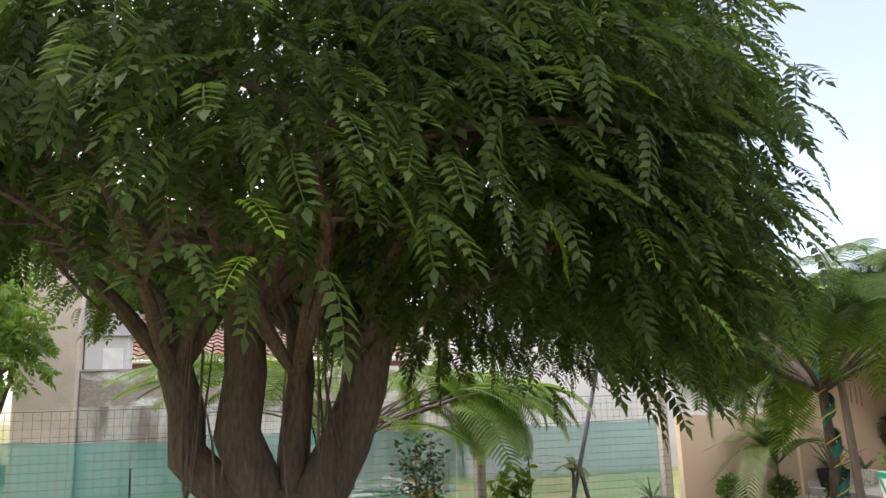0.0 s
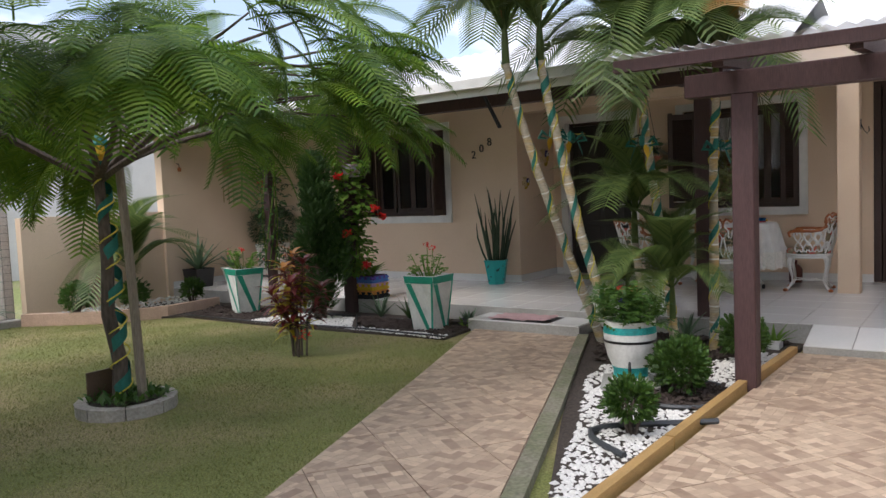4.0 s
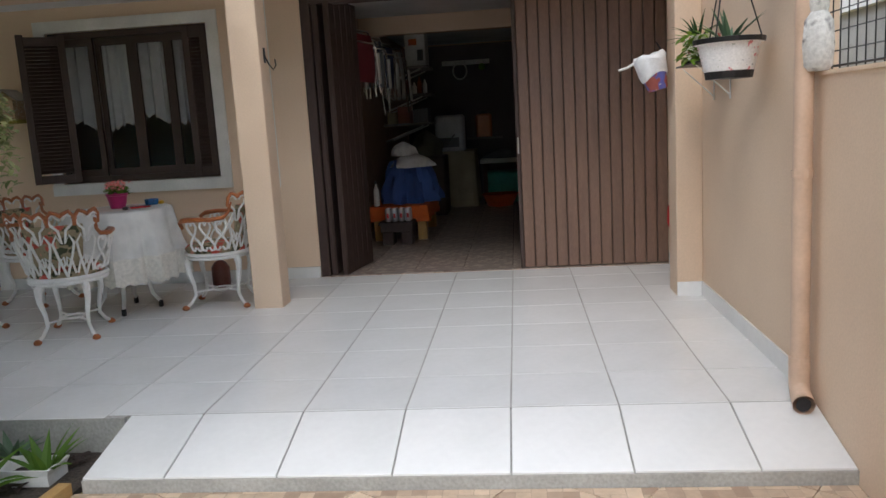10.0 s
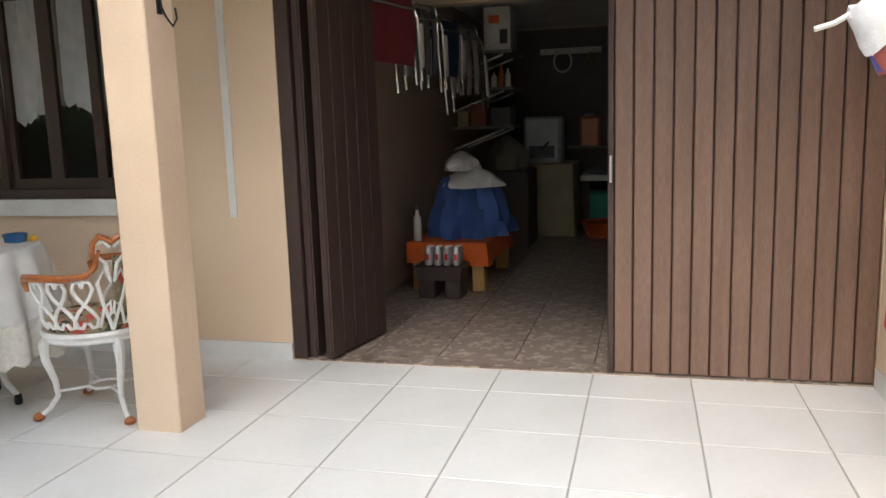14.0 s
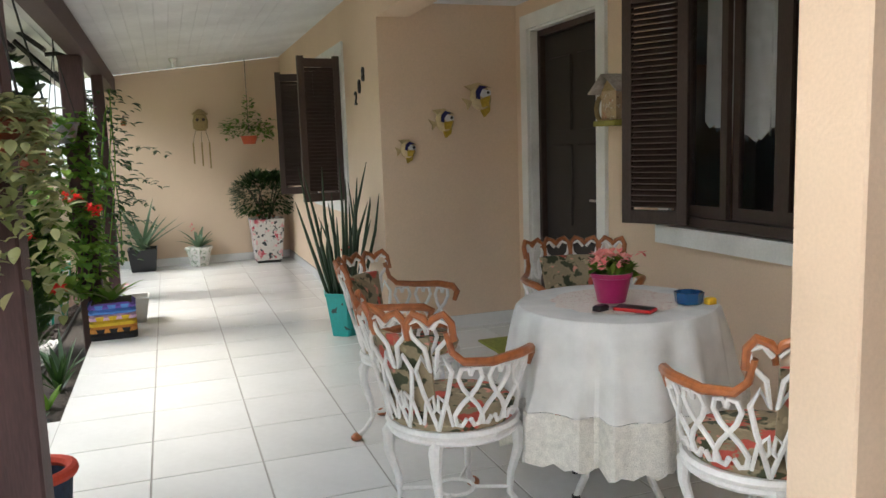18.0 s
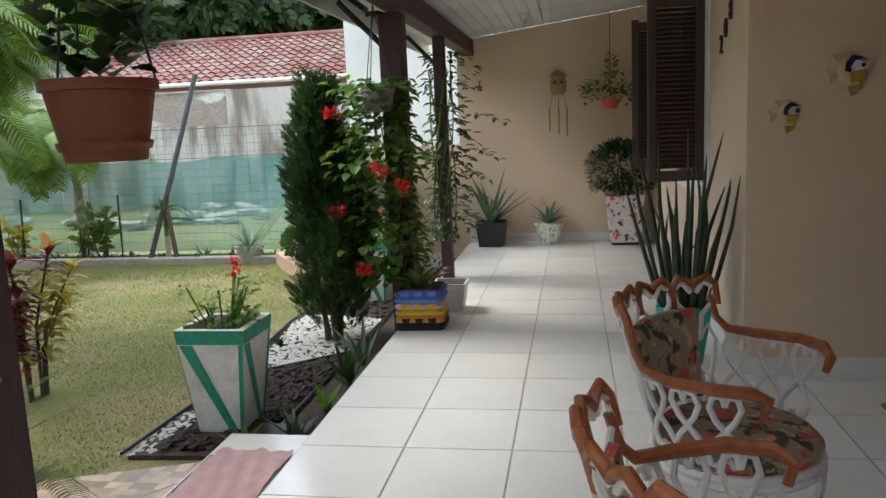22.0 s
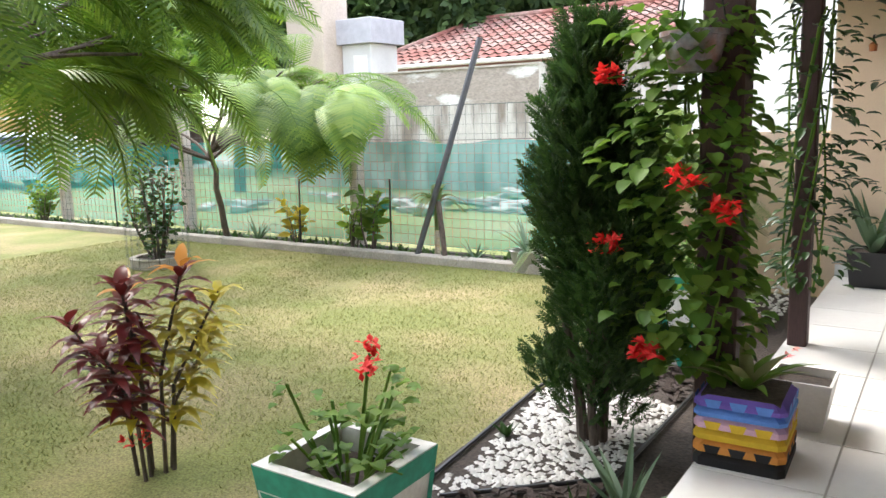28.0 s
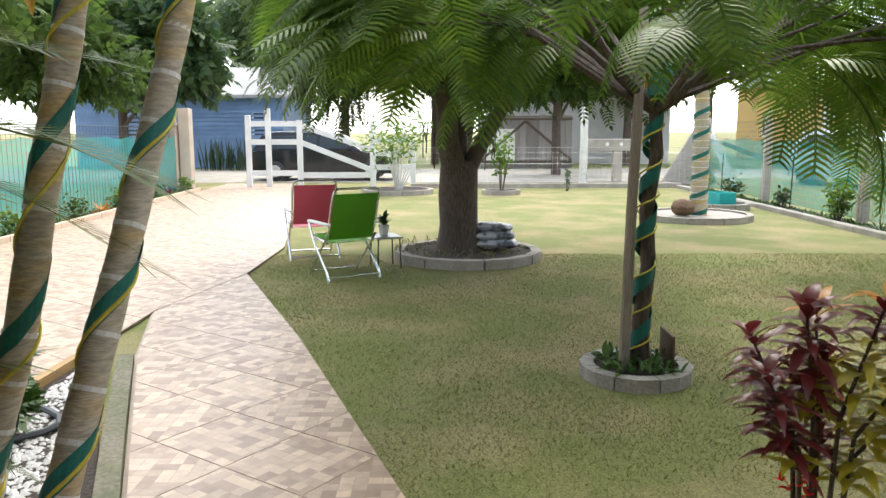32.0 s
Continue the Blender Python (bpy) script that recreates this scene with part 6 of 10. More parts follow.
part("bucket", Shape().lathe([(0.0, 0.0), (0.062, 0), (0.066, 0.01), (0.095, 0.19), (0.101, 0.19), (0.101, 0.205), (0.09, 0.205)], 20), blotch("printed_bucket", (0.12, 0.13, 0.42), [((0.36, 0.09, 0.07), 0.9, 0.55), ((0.7, 0.68, 0.66), 1.6, 0.18)], 13, 0.45), bk, smooth=True)
q = Shape()
for i, (r_, z_) in enumerate(((0.086, 0.09), (0.094, 0.12), (0.103, 0.17), (0.112, 0.205), (0.100, 0.235), (0.06, 0.225))):
    for k in range(22):
        a_ = 2 * math.pi * k / 22
        q.v.append((r_ * (1 + 0.035 * math.sin(5 * a_ + i)) * math.cos(a_), r_ * (1 + 0.035 * math.sin(5 * a_ + i)) * math.sin(a_), z_ + (0.022 * math.sin(2 * a_ + 1) if i < 2 else 0.010 * math.sin(4 * a_ + i))))
for i in range(5):
    for k in range(22):
        q.f.append((i * 22 + k, i * 22 + (k + 1) % 22, (i + 1) * 22 + (k + 1) % 22, (i + 1) * 22 + k))
part("bag_liner", q, CURTAIN, bk, "white plastic bag liner", smooth=True)
part("handle", Shape().tube([(0, 0.09, 0.215), (0, 0.15, 0.20), (0, 0.21, 0.20)], 0.010, 6), WHITE_TRIM, bk)
part("hook", Shape().tube([(0, -0.07, 0.30), (0, -0.10, 0.20), (0, -0.05, 0.175), (0, -0.03, 0.205)], 0.005, 6), BLACK, bk, "dark metal hook")
hk = thing("wall_hook", "small dark double hook on the column", "hook")
part("hook", Shape().tube([(11.63, 1.190, 1.93), (11.63, 1.165, 1.87), (11.63, 1.135, 1.83), (11.63, 1.115, 1.86), (11.63, 1.12, 1.90)], 0.005, 6).box(11.615, 1.187, 1.88, 11.645, 1.194, 1.98), BLACK, hk)
sg = thing("red_extinguisher_toy", "small red and green object on the pier side", "ornament")
part("body", Shape().lathe([(0.03, 0.52), (0.045, 0.56), (0.04, 0.68), (0.02, 0.70)], 10, (12.15, -1.66)), RED, sg)
part("cap", Shape().bevbox(12.12, -1.70, 0.70, 12.18, -1.64, 1.02, 0.01), TEAL, sg)

# ---- planter with climbing vine ----
pc = thing("covered_planter", "square floral planter with a cream crocheted cover on wooden blocks", "planter", m=pose(7.78, -1.505, 0, 0, 0, 3) @ Matrix.Diagonal((0.88, 0.88, 0.90, 1)))


def taper_box(s, a, b, z0, z1, t=0.0):
    """A square pot: half width a below, b above, with walls when t is set."""
    s.add([(-a, -a, z0), (a, -a, z0), (a, a, z0), (-a, a, z0), (-b, -b, z1), (b, -b, z1), (b, b, z1), (-b, b, z1)], [(3, 2, 1, 0), (0, 1, 5, 4), (1, 2, 6, 5), (2, 3, 7, 6), (3, 0, 4, 7)] + ([] if t else [(4, 5, 6, 7)]))
    if t:
        n = len(s.v)
        s.add([(-b + t, -b + t, z1), (b - t, -b + t, z1), (b - t, b - t, z1), (-b + t, b - t, z1), (-b + t, -b + t, z1 - 0.08), (b - t, -b + t, z1 - 0.08), (b - t, b - t, z1 - 0.08), (-b + t, b - t, z1 - 0.08)], [(0, 4, 5, 1), (1, 5, 6, 2), (2, 6, 7, 3), (3, 7, 4, 0), (4, 7, 6, 5)])
        s.f += [(n - 4 + i, n - 4 + (i + 1) % 4, n + (i + 1) % 4, n + i) for i in range(4)]
    return s


part("pot", taper_box(Shape(), 0.13, 0.205, 0.09, 0.55, 0.02), blotch("blue_floral_print", (0.62, 0.63, 0.62), [((0.16, 0.20, 0.26), 1.2, 0.28), ((0.42, 0.10, 0.10), 0.6, 0.14), ((0.30, 0.36, 0.40), 1.6, 0.2)], 20, 0.6), pc)
CROCHET = mat("cream_crochet", (0.66, 0.60, 0.40), 0.95, var=0.15, scale=10, fine=60, bump=0.9, stretch=(1, 1, 3))
part("crochet_cover", taper_box(Shape(), 0.20, 0.216, 0.40, 0.562, 0.014), CROCHET, pc, "cream crocheted cover")
q = Shape()
for sx, sy, ux, uy in ((-1, 0, 0, 1), (1, 0, 0, 1), (0, -1, 1, 0), (0, 1, 1, 0)):
    for k in range(26):
        u = -0.19 + 0.38 * k / 25
        x, y = sx * 0.205 + ux * u, sy * 0.205 + uy * u
        q.tube([(x, y, 0.40), (x * 1.01, y * 1.01, 0.345 + rnd(-.01, .01))], 0.004, 4)
part("fringe", q, CROCHET, pc, "cream fringe")
part("liner", taper_box(Shape(), 0.15, 0.175, 0.46, 0.578, 0.012), mat("blue_plastic", (0.02, 0.07, 0.28), 0.4), pc, "blue plastic liner")
for k in range(3):
    part("wood_block", Shape().bevbox(-0.21 + 0.15 * k, -0.22, 0.0, -0.08 + 0.15 * k, 0.22, 0.088, 0.006), DARKWOOD, pc)
vn = thing("climbing_vine", "broad-leaved green vine climbing the pergola post", "plant")
q = Shape().tube([(7.78, -1.49, 0.5), (7.80, -1.52, 0.8), (7.82, -1.545, 1.2), (7.83, -1.555, 1.7)], 0.009, 6)
q.tube([(7.82, -1.53, 1.45), (7.71, -1.39, 1.56), (7.64, -1.25, 1.55)], 0.005, 5)
tagged(part("stem", q, L_DARK, vn), kind="stuff")
for k in range(58):
    z = 0.60 + 1.12 * k / 57
    a = k * 2.4
    o = Vector((7.76 + 0.04 * z, -1.51 - 0.025 * z, z))
    d = Vector((math.cos(a) - 0.55, math.sin(a) + 0.15, rnd(-1.1, -0.3)))
    part("leaf", Shape().blade(o + d.normalized() * 0.05, d, rnd(0.12, 0.18), rnd(0.08, 0.115), 0.6, 5, 0.2, 1.3), L_VINE, vn, smooth=True)
for x, y, z in ((7.71, -1.39, 1.56), (7.66, -1.30, 1.56), (7.64, -1.25, 1.55), (7.69, -1.33, 1.57)):
    d = Vector((rnd(-1, 0.3), rnd(0, 1), rnd(-0.3, 0.2)))
    part("leaf", Shape().blade((x, y, z), d, 0.12, 0.06, 0.5, 4, 0.2), L_VINE, vn, smooth=True)
strew("blossom", vn, [(7.65, -1.27, 1.55), (7.80, -1.48, 1.78)], L_RED, 0.03, 6)

# ---- wedge bed between drive and path ----
WEDGE = [(5.05, 1.56), (7.85, 1.50), (9.02, 1.42), (9.44, 1.40), (9.44, 3.20), (9.02, 3.10), (6.6, 2.12)]
BALLS = [(7.42, 1.72, 0.36)]
pk = in_poly([(5.15, 1.60), (7.3, 1.50), (9.0, 1.42), (8.95, 1.66), (8.2, 1.95), (8.05, 2.55), (7.6, 2.5), (6.6, 2.08)], BALLS)
tagged(new("white_gravel", pebbles(2600, pk, 0.020, 0.6, -0.012).mesh("white_gravel", PEBBLE)), "white marble gravel in the wedge bed", "gravel", kind="stuff")
pk = in_poly([(8.2, 2.0), (8.9, 1.65), (9.42, 1.42), (9.42, 3.18), (9.0, 3.05), (8.1, 2.65)])
q = chips(900, pk, 0.032, 0.0)
q2 = chips(260, lambda: (7.42 + rnd(-.33, .33), 1.72 + rnd(-.2, .28)), 0.03, 0.0)
q.add(q2.v, q2.f)
tagged(new("bark_mulch", q.mesh("bark_mulch", BARK_CHIP)), "dark bark chips in the wedge bed", "bark mulch", kind="stuff")
ed = thing("timber_edging", "yellowed timber edging boards along the drive", "edging")
for x0, y0, x1, y1 in ((5.2, 1.50, 6.4, 1.475), (6.42, 1.475, 7.78, 1.44), (7.80, 1.425, 9.05, 1.365)):
    d = Vector((x1 - x0, y1 - y0, 0)).normalized()
    s_ = Vector((-d.y, d.x, 0)) * 0.028
    part("board", Shape().prism([(x0 - s_.x, y0 - s_.y), (x1 - s_.x, y1 - s_.y), (x1 + s_.x, y1 + s_.y), (x0 + s_.x, y0 + s_.y)], -0.03, 0.05), TIMBER, ed)
s = Shape()
for x0, y0, x1, y1 in ((5.22, 1.77, 6.6, 2.27), (6.6, 2.27, 9.0, 3.17)):
    d = Vector((x1 - x0, y1 - y0, 0)).normalized()
    s_ = Vector((-d.y, d.x, 0)) * 0.05
    s.prism([(x0 - s_.x, y0 - s_.y), (x1 - s_.x, y1 - s_.y), (x1 + s_.x, y1 + s_.y), (x0 + s_.x, y0 + s_.y)], -0.04, 0.03)
struct("path_curb", s, MOSSY, "mossy grey cement curb along the path")
ho = Shape().tube([(7.42 + 0.36 * math.cos(a * 0.3) * (1 if a < 13 else 1.1), 1.74 + 0.30 * math.sin(a * 0.3), 0.015) for a in range(-2, 16)], 0.014, 6)
ho.tube([(6.1 + 0.1 * k, 1.60 + 0.32 * math.sin(k * 0.5), 0.016) for k in range(9)], 0.018, 6)
solo("lawn_edging_hose", ho, HOSE, "curved grey plastic edging strip in the gravel", "edging", smooth=True)
ball_bush("box_bush", 7.42, 1.74, 0.20, 0.20, "clipped round box bush in dark bark chips", 620)
ball_bush("box_bush", 6.50, 1.72, 0.15, 0.19, "small round box bush in white gravel", 320)
ball_bush("box_bush", 8.55, 1.62, 0.19, 0.20, "clipped box bush behind the pergola post", 420)
sp = thing("striped_urn", "white urn with teal bands and black handles holding a shrub", "urn", m=pose(7.56, 2.14, 0, 0, 0, 20))
part("slab", Shape().bevbox(-0.20, -0.20, -0.01, 0.20, 0.20, 0.022, 0.004), CEMENT, sp)
prof = [(0.125, 0.022), (0.135, 0.03), (0.118, 0.06), (0.115, 0.11), (0.155, 0.20), (0.178, 0.30), (0.182, 0.36), (0.172, 0.42), (0.178, 0.44), (0.178, 0.455), (0.158, 0.455), (0.15, 0.41)]
part("body", Shape().lathe(prof, 28), POTWHITE, sp, smooth=True)
AQUA = mat("aqua_paint", (0.02, 0.36, 0.34), 0.5, var=0.25, scale=20, fine=60)
part("band", Shape().lathe([(0.1195, 0.062), (0.1172, 0.085), (0.1175, 0.108), (0.130, 0.135)], 28), AQUA, sp, "aqua painted band", smooth=True)
part("band", Shape().lathe([(0.1835, 0.372), (0.1765, 0.405), (0.1745, 0.418)], 28), AQUA, sp, "aqua painted band", smooth=True)
part("stripe", Shape().lathe([(0.1815, 0.308), (0.184, 0.325)], 28), BLACK, sp, "thin black stripe", smooth=True)
for sd in (1, -1):
    part("handle", Shape().tube([(sd * 0.125, 0, 0.13), (sd * 0.18, 0, 0.08), (sd * 0.225, 0, 0.10), (sd * 0.235, 0, 0.16), (sd * 0.205, 0, 0.19), (sd * 0.17, 0, 0.175)], 0.010, 6), BLACK, sp, smooth=True)
pl = [aim((rnd(-.2, .2), rnd(-.2, .2), 0.42 + rnd(0, .20)), rnd_dir(-0.1, 1), (0, 0, 1), rnd(0.08, 0.15)) for _ in range(190)]
crown_part("foliage", sp, t_pinnate(4, 1, 0.4, 0.3, 0.5, 50), pl, L_BOX)
strew("blossom", sp, [(0.1, -0.1, 0.62), (-0.08, 0.05, 0.60), (0.15, 0.08, 0.55)], mat("violet_petal", (0.16, 0.12, 0.55), 0.6), 0.02, 6)
for k, (x, y, n, L) in enumerate(((9.2, 1.55, 12, 0.26), (9.32, 1.78, 10, 0.22), (8.98, 1.72, 11, 0.30), (9.3, 2.3, 9, 0.3))):
    p = thing("strap_plant", "low clump of pale green strap leaves by the porch", "plant", "strap-leaved plants")
    rosette(p, x, y, 0.0, n, L, 0.045, L_AGAVE if k % 2 else L_GER, (0.45, 1.1), 0.7)
bw = Shape()
taper_box(bw, 0.06, 0.08, 0.0, 0.07, 0.008)
solo("window_box", bw, WHITE_TRIM, "small white trough at the porch corner", "trough").matrix_basis = pose(9.2, 1.62, 0.0) @ Matrix.Diagonal((1, 1.8, 1, 1))

# ---- veranda bed: edging, gravel, bark ----
pk = in_poly([(8.62, 4.45), (9.12, 4.50), (9.14, 6.05), (8.66, 5.66)], [(8.82, 4.82, 0.17)])
q = chips(750, pk, 0.032, 0.0)
q2 = chips(420, in_poly([(8.45, 7.25), (9.14, 7.1), (9.14, 8.6), (8.5, 8.3)]), 0.032, 0.0)
q.add(q2.v, q2.f)
tagged(new("bark_mulch", q.mesh("bark_mulch", BARK_CHIP)), "dark bark chips in the veranda bed", "bark mulch", kind="stuff")
q = pebbles(1500, in_poly([(8.60, 5.70), (9.12, 6.10), (9.14, 7.05), (8.44, 7.2), (8.42, 6.9)]), 0.018, 0.6, -0.01)
q2 = pebbles(260, in_poly([(8.45, 4.40), (8.62, 4.42), (8.64, 5.6), (8.52, 5.9)]), 0.018, 0.6, -0.01)
q.add(q2.v, q2.f)
q2 = pebbles(700, in_poly([(7.4, 9.65), (8.1, 8.75), (9.3, 8.7), (9.3, 9.85), (7.6, 9.85)]), 0.02, 0.6, 0.06)
q.add(q2.v, q2.f)
tagged(new("white_gravel", q.mesh("white_gravel", PEBBLE)), "white gravel between the plants of the veranda bed", "gravel", kind="stuff")
e = Shape()
for pts in ([(8.48, 4.38), (8.52, 5.5), (8.40, 6.9), (8.44, 8.3)], [(8.62, 5.62), (9.15, 6.10)], [(9.15, 4.48), (9.16, 7.2), (9.16, 8.6)]):
    e.tube([(x, y, 0.012) for x, y in pts], 0.010, 6)
solo("edging_strip", e, BLACK, "thin black plastic edging strip in the bed", "edging")
s = Shape().prism([(7.15, 9.80), (7.35, 9.45), (7.75, 8.85), (8.35, 8.55), (9.2, 8.60), (9.2, 8.68), (8.38, 8.64), (7.82, 8.93), (7.43, 9.50), (7.28, 9.80)], -0.03, 0.12)
struct("raised_bed_curb", s, mat("peach_curb", (0.52, 0.36, 0.27), 0.85, var=0.12, scale=6, bump=0.2), "low peach curb of the raised corner bed")
s = Shape().box(7.35, 10.05, -0.05, 9.40, 10.17, 1.30)
struct("wall_garden_end", s, PEACH, "low peach garden wall by the veranda end")
ball_bush("box_bush", 7.62, 9.35, 0.21, 0.30, "round box bush in the raised corner bed", 420, 0.06)
ball_bush("box_bush", 8.22, 9.05, 0.20, 0.28, "second round box bush in white gravel", 420, 0.06)
ball_bush("box_bush", 8.95, 8.85, 0.16, 0.25, "small box bush beside a pot", 260, 0.06)

# ---- square white pots with green bands ----
def vee_pot(x, y, turn, label, flowers):
    p = thing("banded_pot", label, "planter", "white pots with green bands", pose(x, y, 0, 0, 0, turn))
    part("body", taper_box(Shape(), 0.125, 0.185, 0.0, 0.56, 0.035), POTWHITE, p)
    for k in range(4):
        a, c = 0.125, 0.185
        def F(u, z):
            h = a + (c - a) * z / 0.56 + 0.003
            v = Vector((u * (a + (c - a) * z / 0.56), -h, z))
            return tuple(Matrix.Rotation(k * math.pi / 2, 4, "Z") @ v)
        part("green_band", Shape().add([F(-0.95, 0.48), F(-0.55, 0.48), F(0.72, 0.01), F(0.36, 0.01)], [(3, 2, 1, 0)]), TEAL, p, "dark green painted diagonal")
        part("green_rim", Shape().add([F(-1, 0.485), F(1, 0.485), F(1, 0.558), F(-1, 0.558)], [(0, 1, 2, 3)]), TEAL, p, "dark green painted rim")
        part("green_edge", Shape().add([F(0.80, 0.005), F(1.0, 0.005), F(1.0, 0.484), F(0.86, 0.484)], [(0, 1, 2, 3)]), TEAL, p, "dark green painted edge")
    part("soil", Shape().box(-0.14, -0.14, 0.45, 0.14, 0.14, 0.49), SOIL, p)
    st = Shape()
    pl = []
    for k in range(22):
        a = rnd(0, 6.28)
        b = Vector((0.17 * math.cos(a) * rnd(0.4, 1.3), 0.17 * math.sin(a) * rnd(0.4, 1.3), 0.50 + rnd(0.05, 0.26)))
        st.tube([(b.x * 0.3, b.y * 0.3, 0.47), (b.x * 0.75, b.y * 0.75, 0.5 + (b.z - 0.5) * 0.6), b], 0.005, 5)
        pl += [aim(b + Vector((rnd(-.04, .04), rnd(-.04, .04), rnd(-.06, .02))), rnd_dir(-0.2, 0.6), (0, 0, 1), rnd(0.03, 0.055)) for _ in range(6)]
    tagged(part("stem", st, L_GER, p), kind="stuff")
    crown_part("foliage", p, t_leaf(0.95, 0.2), pl, L_GER)
    for fx_, fy_, fz_ in flowers:
        part("flower_stalk", Shape().tube([(fx_ * 0.5, fy_ * 0.5, 0.55), (fx_, fy_, fz_)], 0.004, 5), L_GER, p)
        strew("red_flower", p, [(fx_ + rnd(-.03, .03), fy_ + rnd(-.03, .03), fz_ + rnd(-.01, .03)) for _ in range(7)], L_RED, 0.028, 5, "red geranium head")
    return p


vee_pot(8.86, 4.82, 0, "white square concrete pot with green diagonal bands and geranium", [(0.06, 0.05, 0.85), (0.09, 0.0, 0.82)])
vee_pot(8.95, 7.78, -18, "white square pot with green bands near the cypress", [(0.0, 0.0, 0.78)])

# ---- cypress ----
cy = thing("cypress", "dark green twisted column cypress in white gravel", "tree")
q = Shape()
for k in range(5):
    limb(q, (8.92 + 0.05 * math.cos(k * 1.3), 6.45 + 0.05 * math.sin(k * 1.3), -0.02), (8.90 + 0.12 * math.cos(k * 1.3), 6.45 + 0.12 * math.sin(k * 1.3), 0.6), 0.022, 0.014, 0.05, 4, 6)
q.tube([(8.92, 6.45, 0.2), (8.90, 6.45, 1.0), (8.95, 6.45, 1.9)], [0.03, 0.02, 0.006], 6)
part("trunk", q, TRUNK, cy)
ps = []
for k in range(105):
    h = (k / 104) ** 0.92
    z = 0.14 + 1.60 * h
    base_r = 0.29 * (1 - h) ** 0.62 * min(1, 0.62 + h * 2.4) + 0.015
    a = k * 2.4 + rnd(-.4, .4)
    lump = 1.0 + 0.44 * math.sin(2 * a - 9.0 * h)
    cx, cyy = 8.90 + 0.06 * math.sin(5.0 * h) + 0.06 * h, 6.45 + 0.05 * math.cos(5 * h)
    o = Vector((cx + base_r * lump * 0.72 * math.cos(a), cyy + base_r * lump * 0.72 * math.sin(a), z))
    axis = Vector((math.cos(a) * rnd(0.1, 0.45), math.sin(a) * rnd(0.1, 0.45), 1)).normalized()
    pr, ph = rnd(0.065, 0.105) * (1.12 - 0.45 * h), rnd(0.20, 0.36)
    for j in range(84):
        u, b_ = rnd(0, 1), rnd(0, 2 * math.pi)
        w_ = pr * math.sin(math.pi * min(1, 0.22 + 0.78 * u)) ** 0.8 * rnd(0.55, 1.0)
        side = Vector((math.cos(b_), math.sin(b_), 0))
        ps.append(aim(o + axis * (ph * u - 0.08) + side * w_, axis * 0.9 + side * 0.8, rnd_dir(), rnd(0.045, 0.085)))
crown_part("foliage", cy, t_pinnate(5, 1.0, 0.36, -0.1, 0.34, 32), ps, L_CYP, "dense dark green sprays")

# ---- climbing geranium on the corner post ----
def climber(x, y, z0, z1, n, spread, mat_, leaf, label, name="climbing_geranium", lean=(-0.6, -0.2), blooms=(), wid=0.9):
    c = thing(name, label, "climbing plant")
    st, pl = Shape(), []
    for k in range(9):
        a = rnd(0, 6.28)
        pts = [(x + 0.1 * math.cos(a + 0.4 * j), y + 0.1 * math.sin(a + 0.4 * j), z0 + (z1 - z0) * j / 7 * rnd(0.85, 1)) for j in range(8)]
        st.tube(pts, 0.006, 5)
    for k in range(n):
        z = z0 + (z1 - z0) * rnd(0, 1)
        d = rnd_dir(-0.5, 0.5)
        r = spread * rnd(0.3, 1.0) * (0.65 + 0.5 * math.sin(z * 5.2 + 1) ** 2)
        p = Vector((x + (d.x + lean[0] * 0.5) * r, y + (d.y + lean[1] * 0.5) * r, z))
        pl.append(aim(p, Vector((d.x, d.y, rnd(-0.7, 0.2))), (0, 0, 1), leaf * rnd(0.7, 1.3)))
    for bx_, by_, bz_ in blooms:
        st.tube([(x, y, bz_ + 0.05), ((x + bx_) / 2, (y + by_) / 2, bz_ + 0.03), (bx_, by_, bz_)], 0.004, 5)
        pl += [aim((x + (bx_ - x) * u + rnd(-.05, .05), y + (by_ - y) * u + rnd(-.05, .05), bz_ + rnd(-.06, .05)), rnd_dir(-0.5, 0.3), (0, 0, 1), leaf * rnd(0.7, 1.2)) for u in (0.2, 0.35, 0.5, 0.65) for _ in range(4)]
    tagged(part("stem", st, L_GER, c), kind="stuff")
    crown_part("foliage", c, t_leaf(wid, 0.25), pl, mat_)
    for p in blooms:
        strew("red_flower", c, [(p[0] + rnd(-.045, .045), p[1] + rnd(-.045, .045), p[2] + rnd(-.03, .04)) for _ in range(16)], L_RED, 0.04, 5, "red geranium flower head")
    return c


climber(9.43, 6.40, 0.45, 1.85, 1250, 0.32, L_GER, 0.07, "climbing geranium with red flowers wound round a veranda post", blooms=((9.08, 6.20, 1.62), (9.45, 6.00, 1.24), (9.59, 6.00, 1.13), (9.10, 6.15, 0.96), (9.31, 6.05, 0.58)))
climber(9.55, 7.91, 0.5, 2.15, 480, 0.24, L_DARK, 0.075, "green leafy climber on the far veranda post", "post_climber", (0.5, 0.1), wid=0.55)
c = bpy.data.objects["post_climber"]
pl = []
for tip in ((10.15, 7.85, 1.55), (10.05, 7.80, 1.25), (9.95, 8.0, 1.05), (10.0, 7.9, 0.85)):
    for k in range(26):
        u = k / 25
        pl.append(aim((9.6 + (tip[0] - 9.6) * u + rnd(-.02, .02), 7.9 + (tip[1] - 7.9) * u + rnd(-.03, .03), tip[2] + 0.08 * math.sin(u * 3) - 0.05 * u), rnd_dir(-0.6, 0.2), (0, 0, 1), 0.075 * rnd(0.7, 1.1)))
crown_part("trailing_shoot", c, t_leaf(0.45, 0.2), pl, L_DARK)
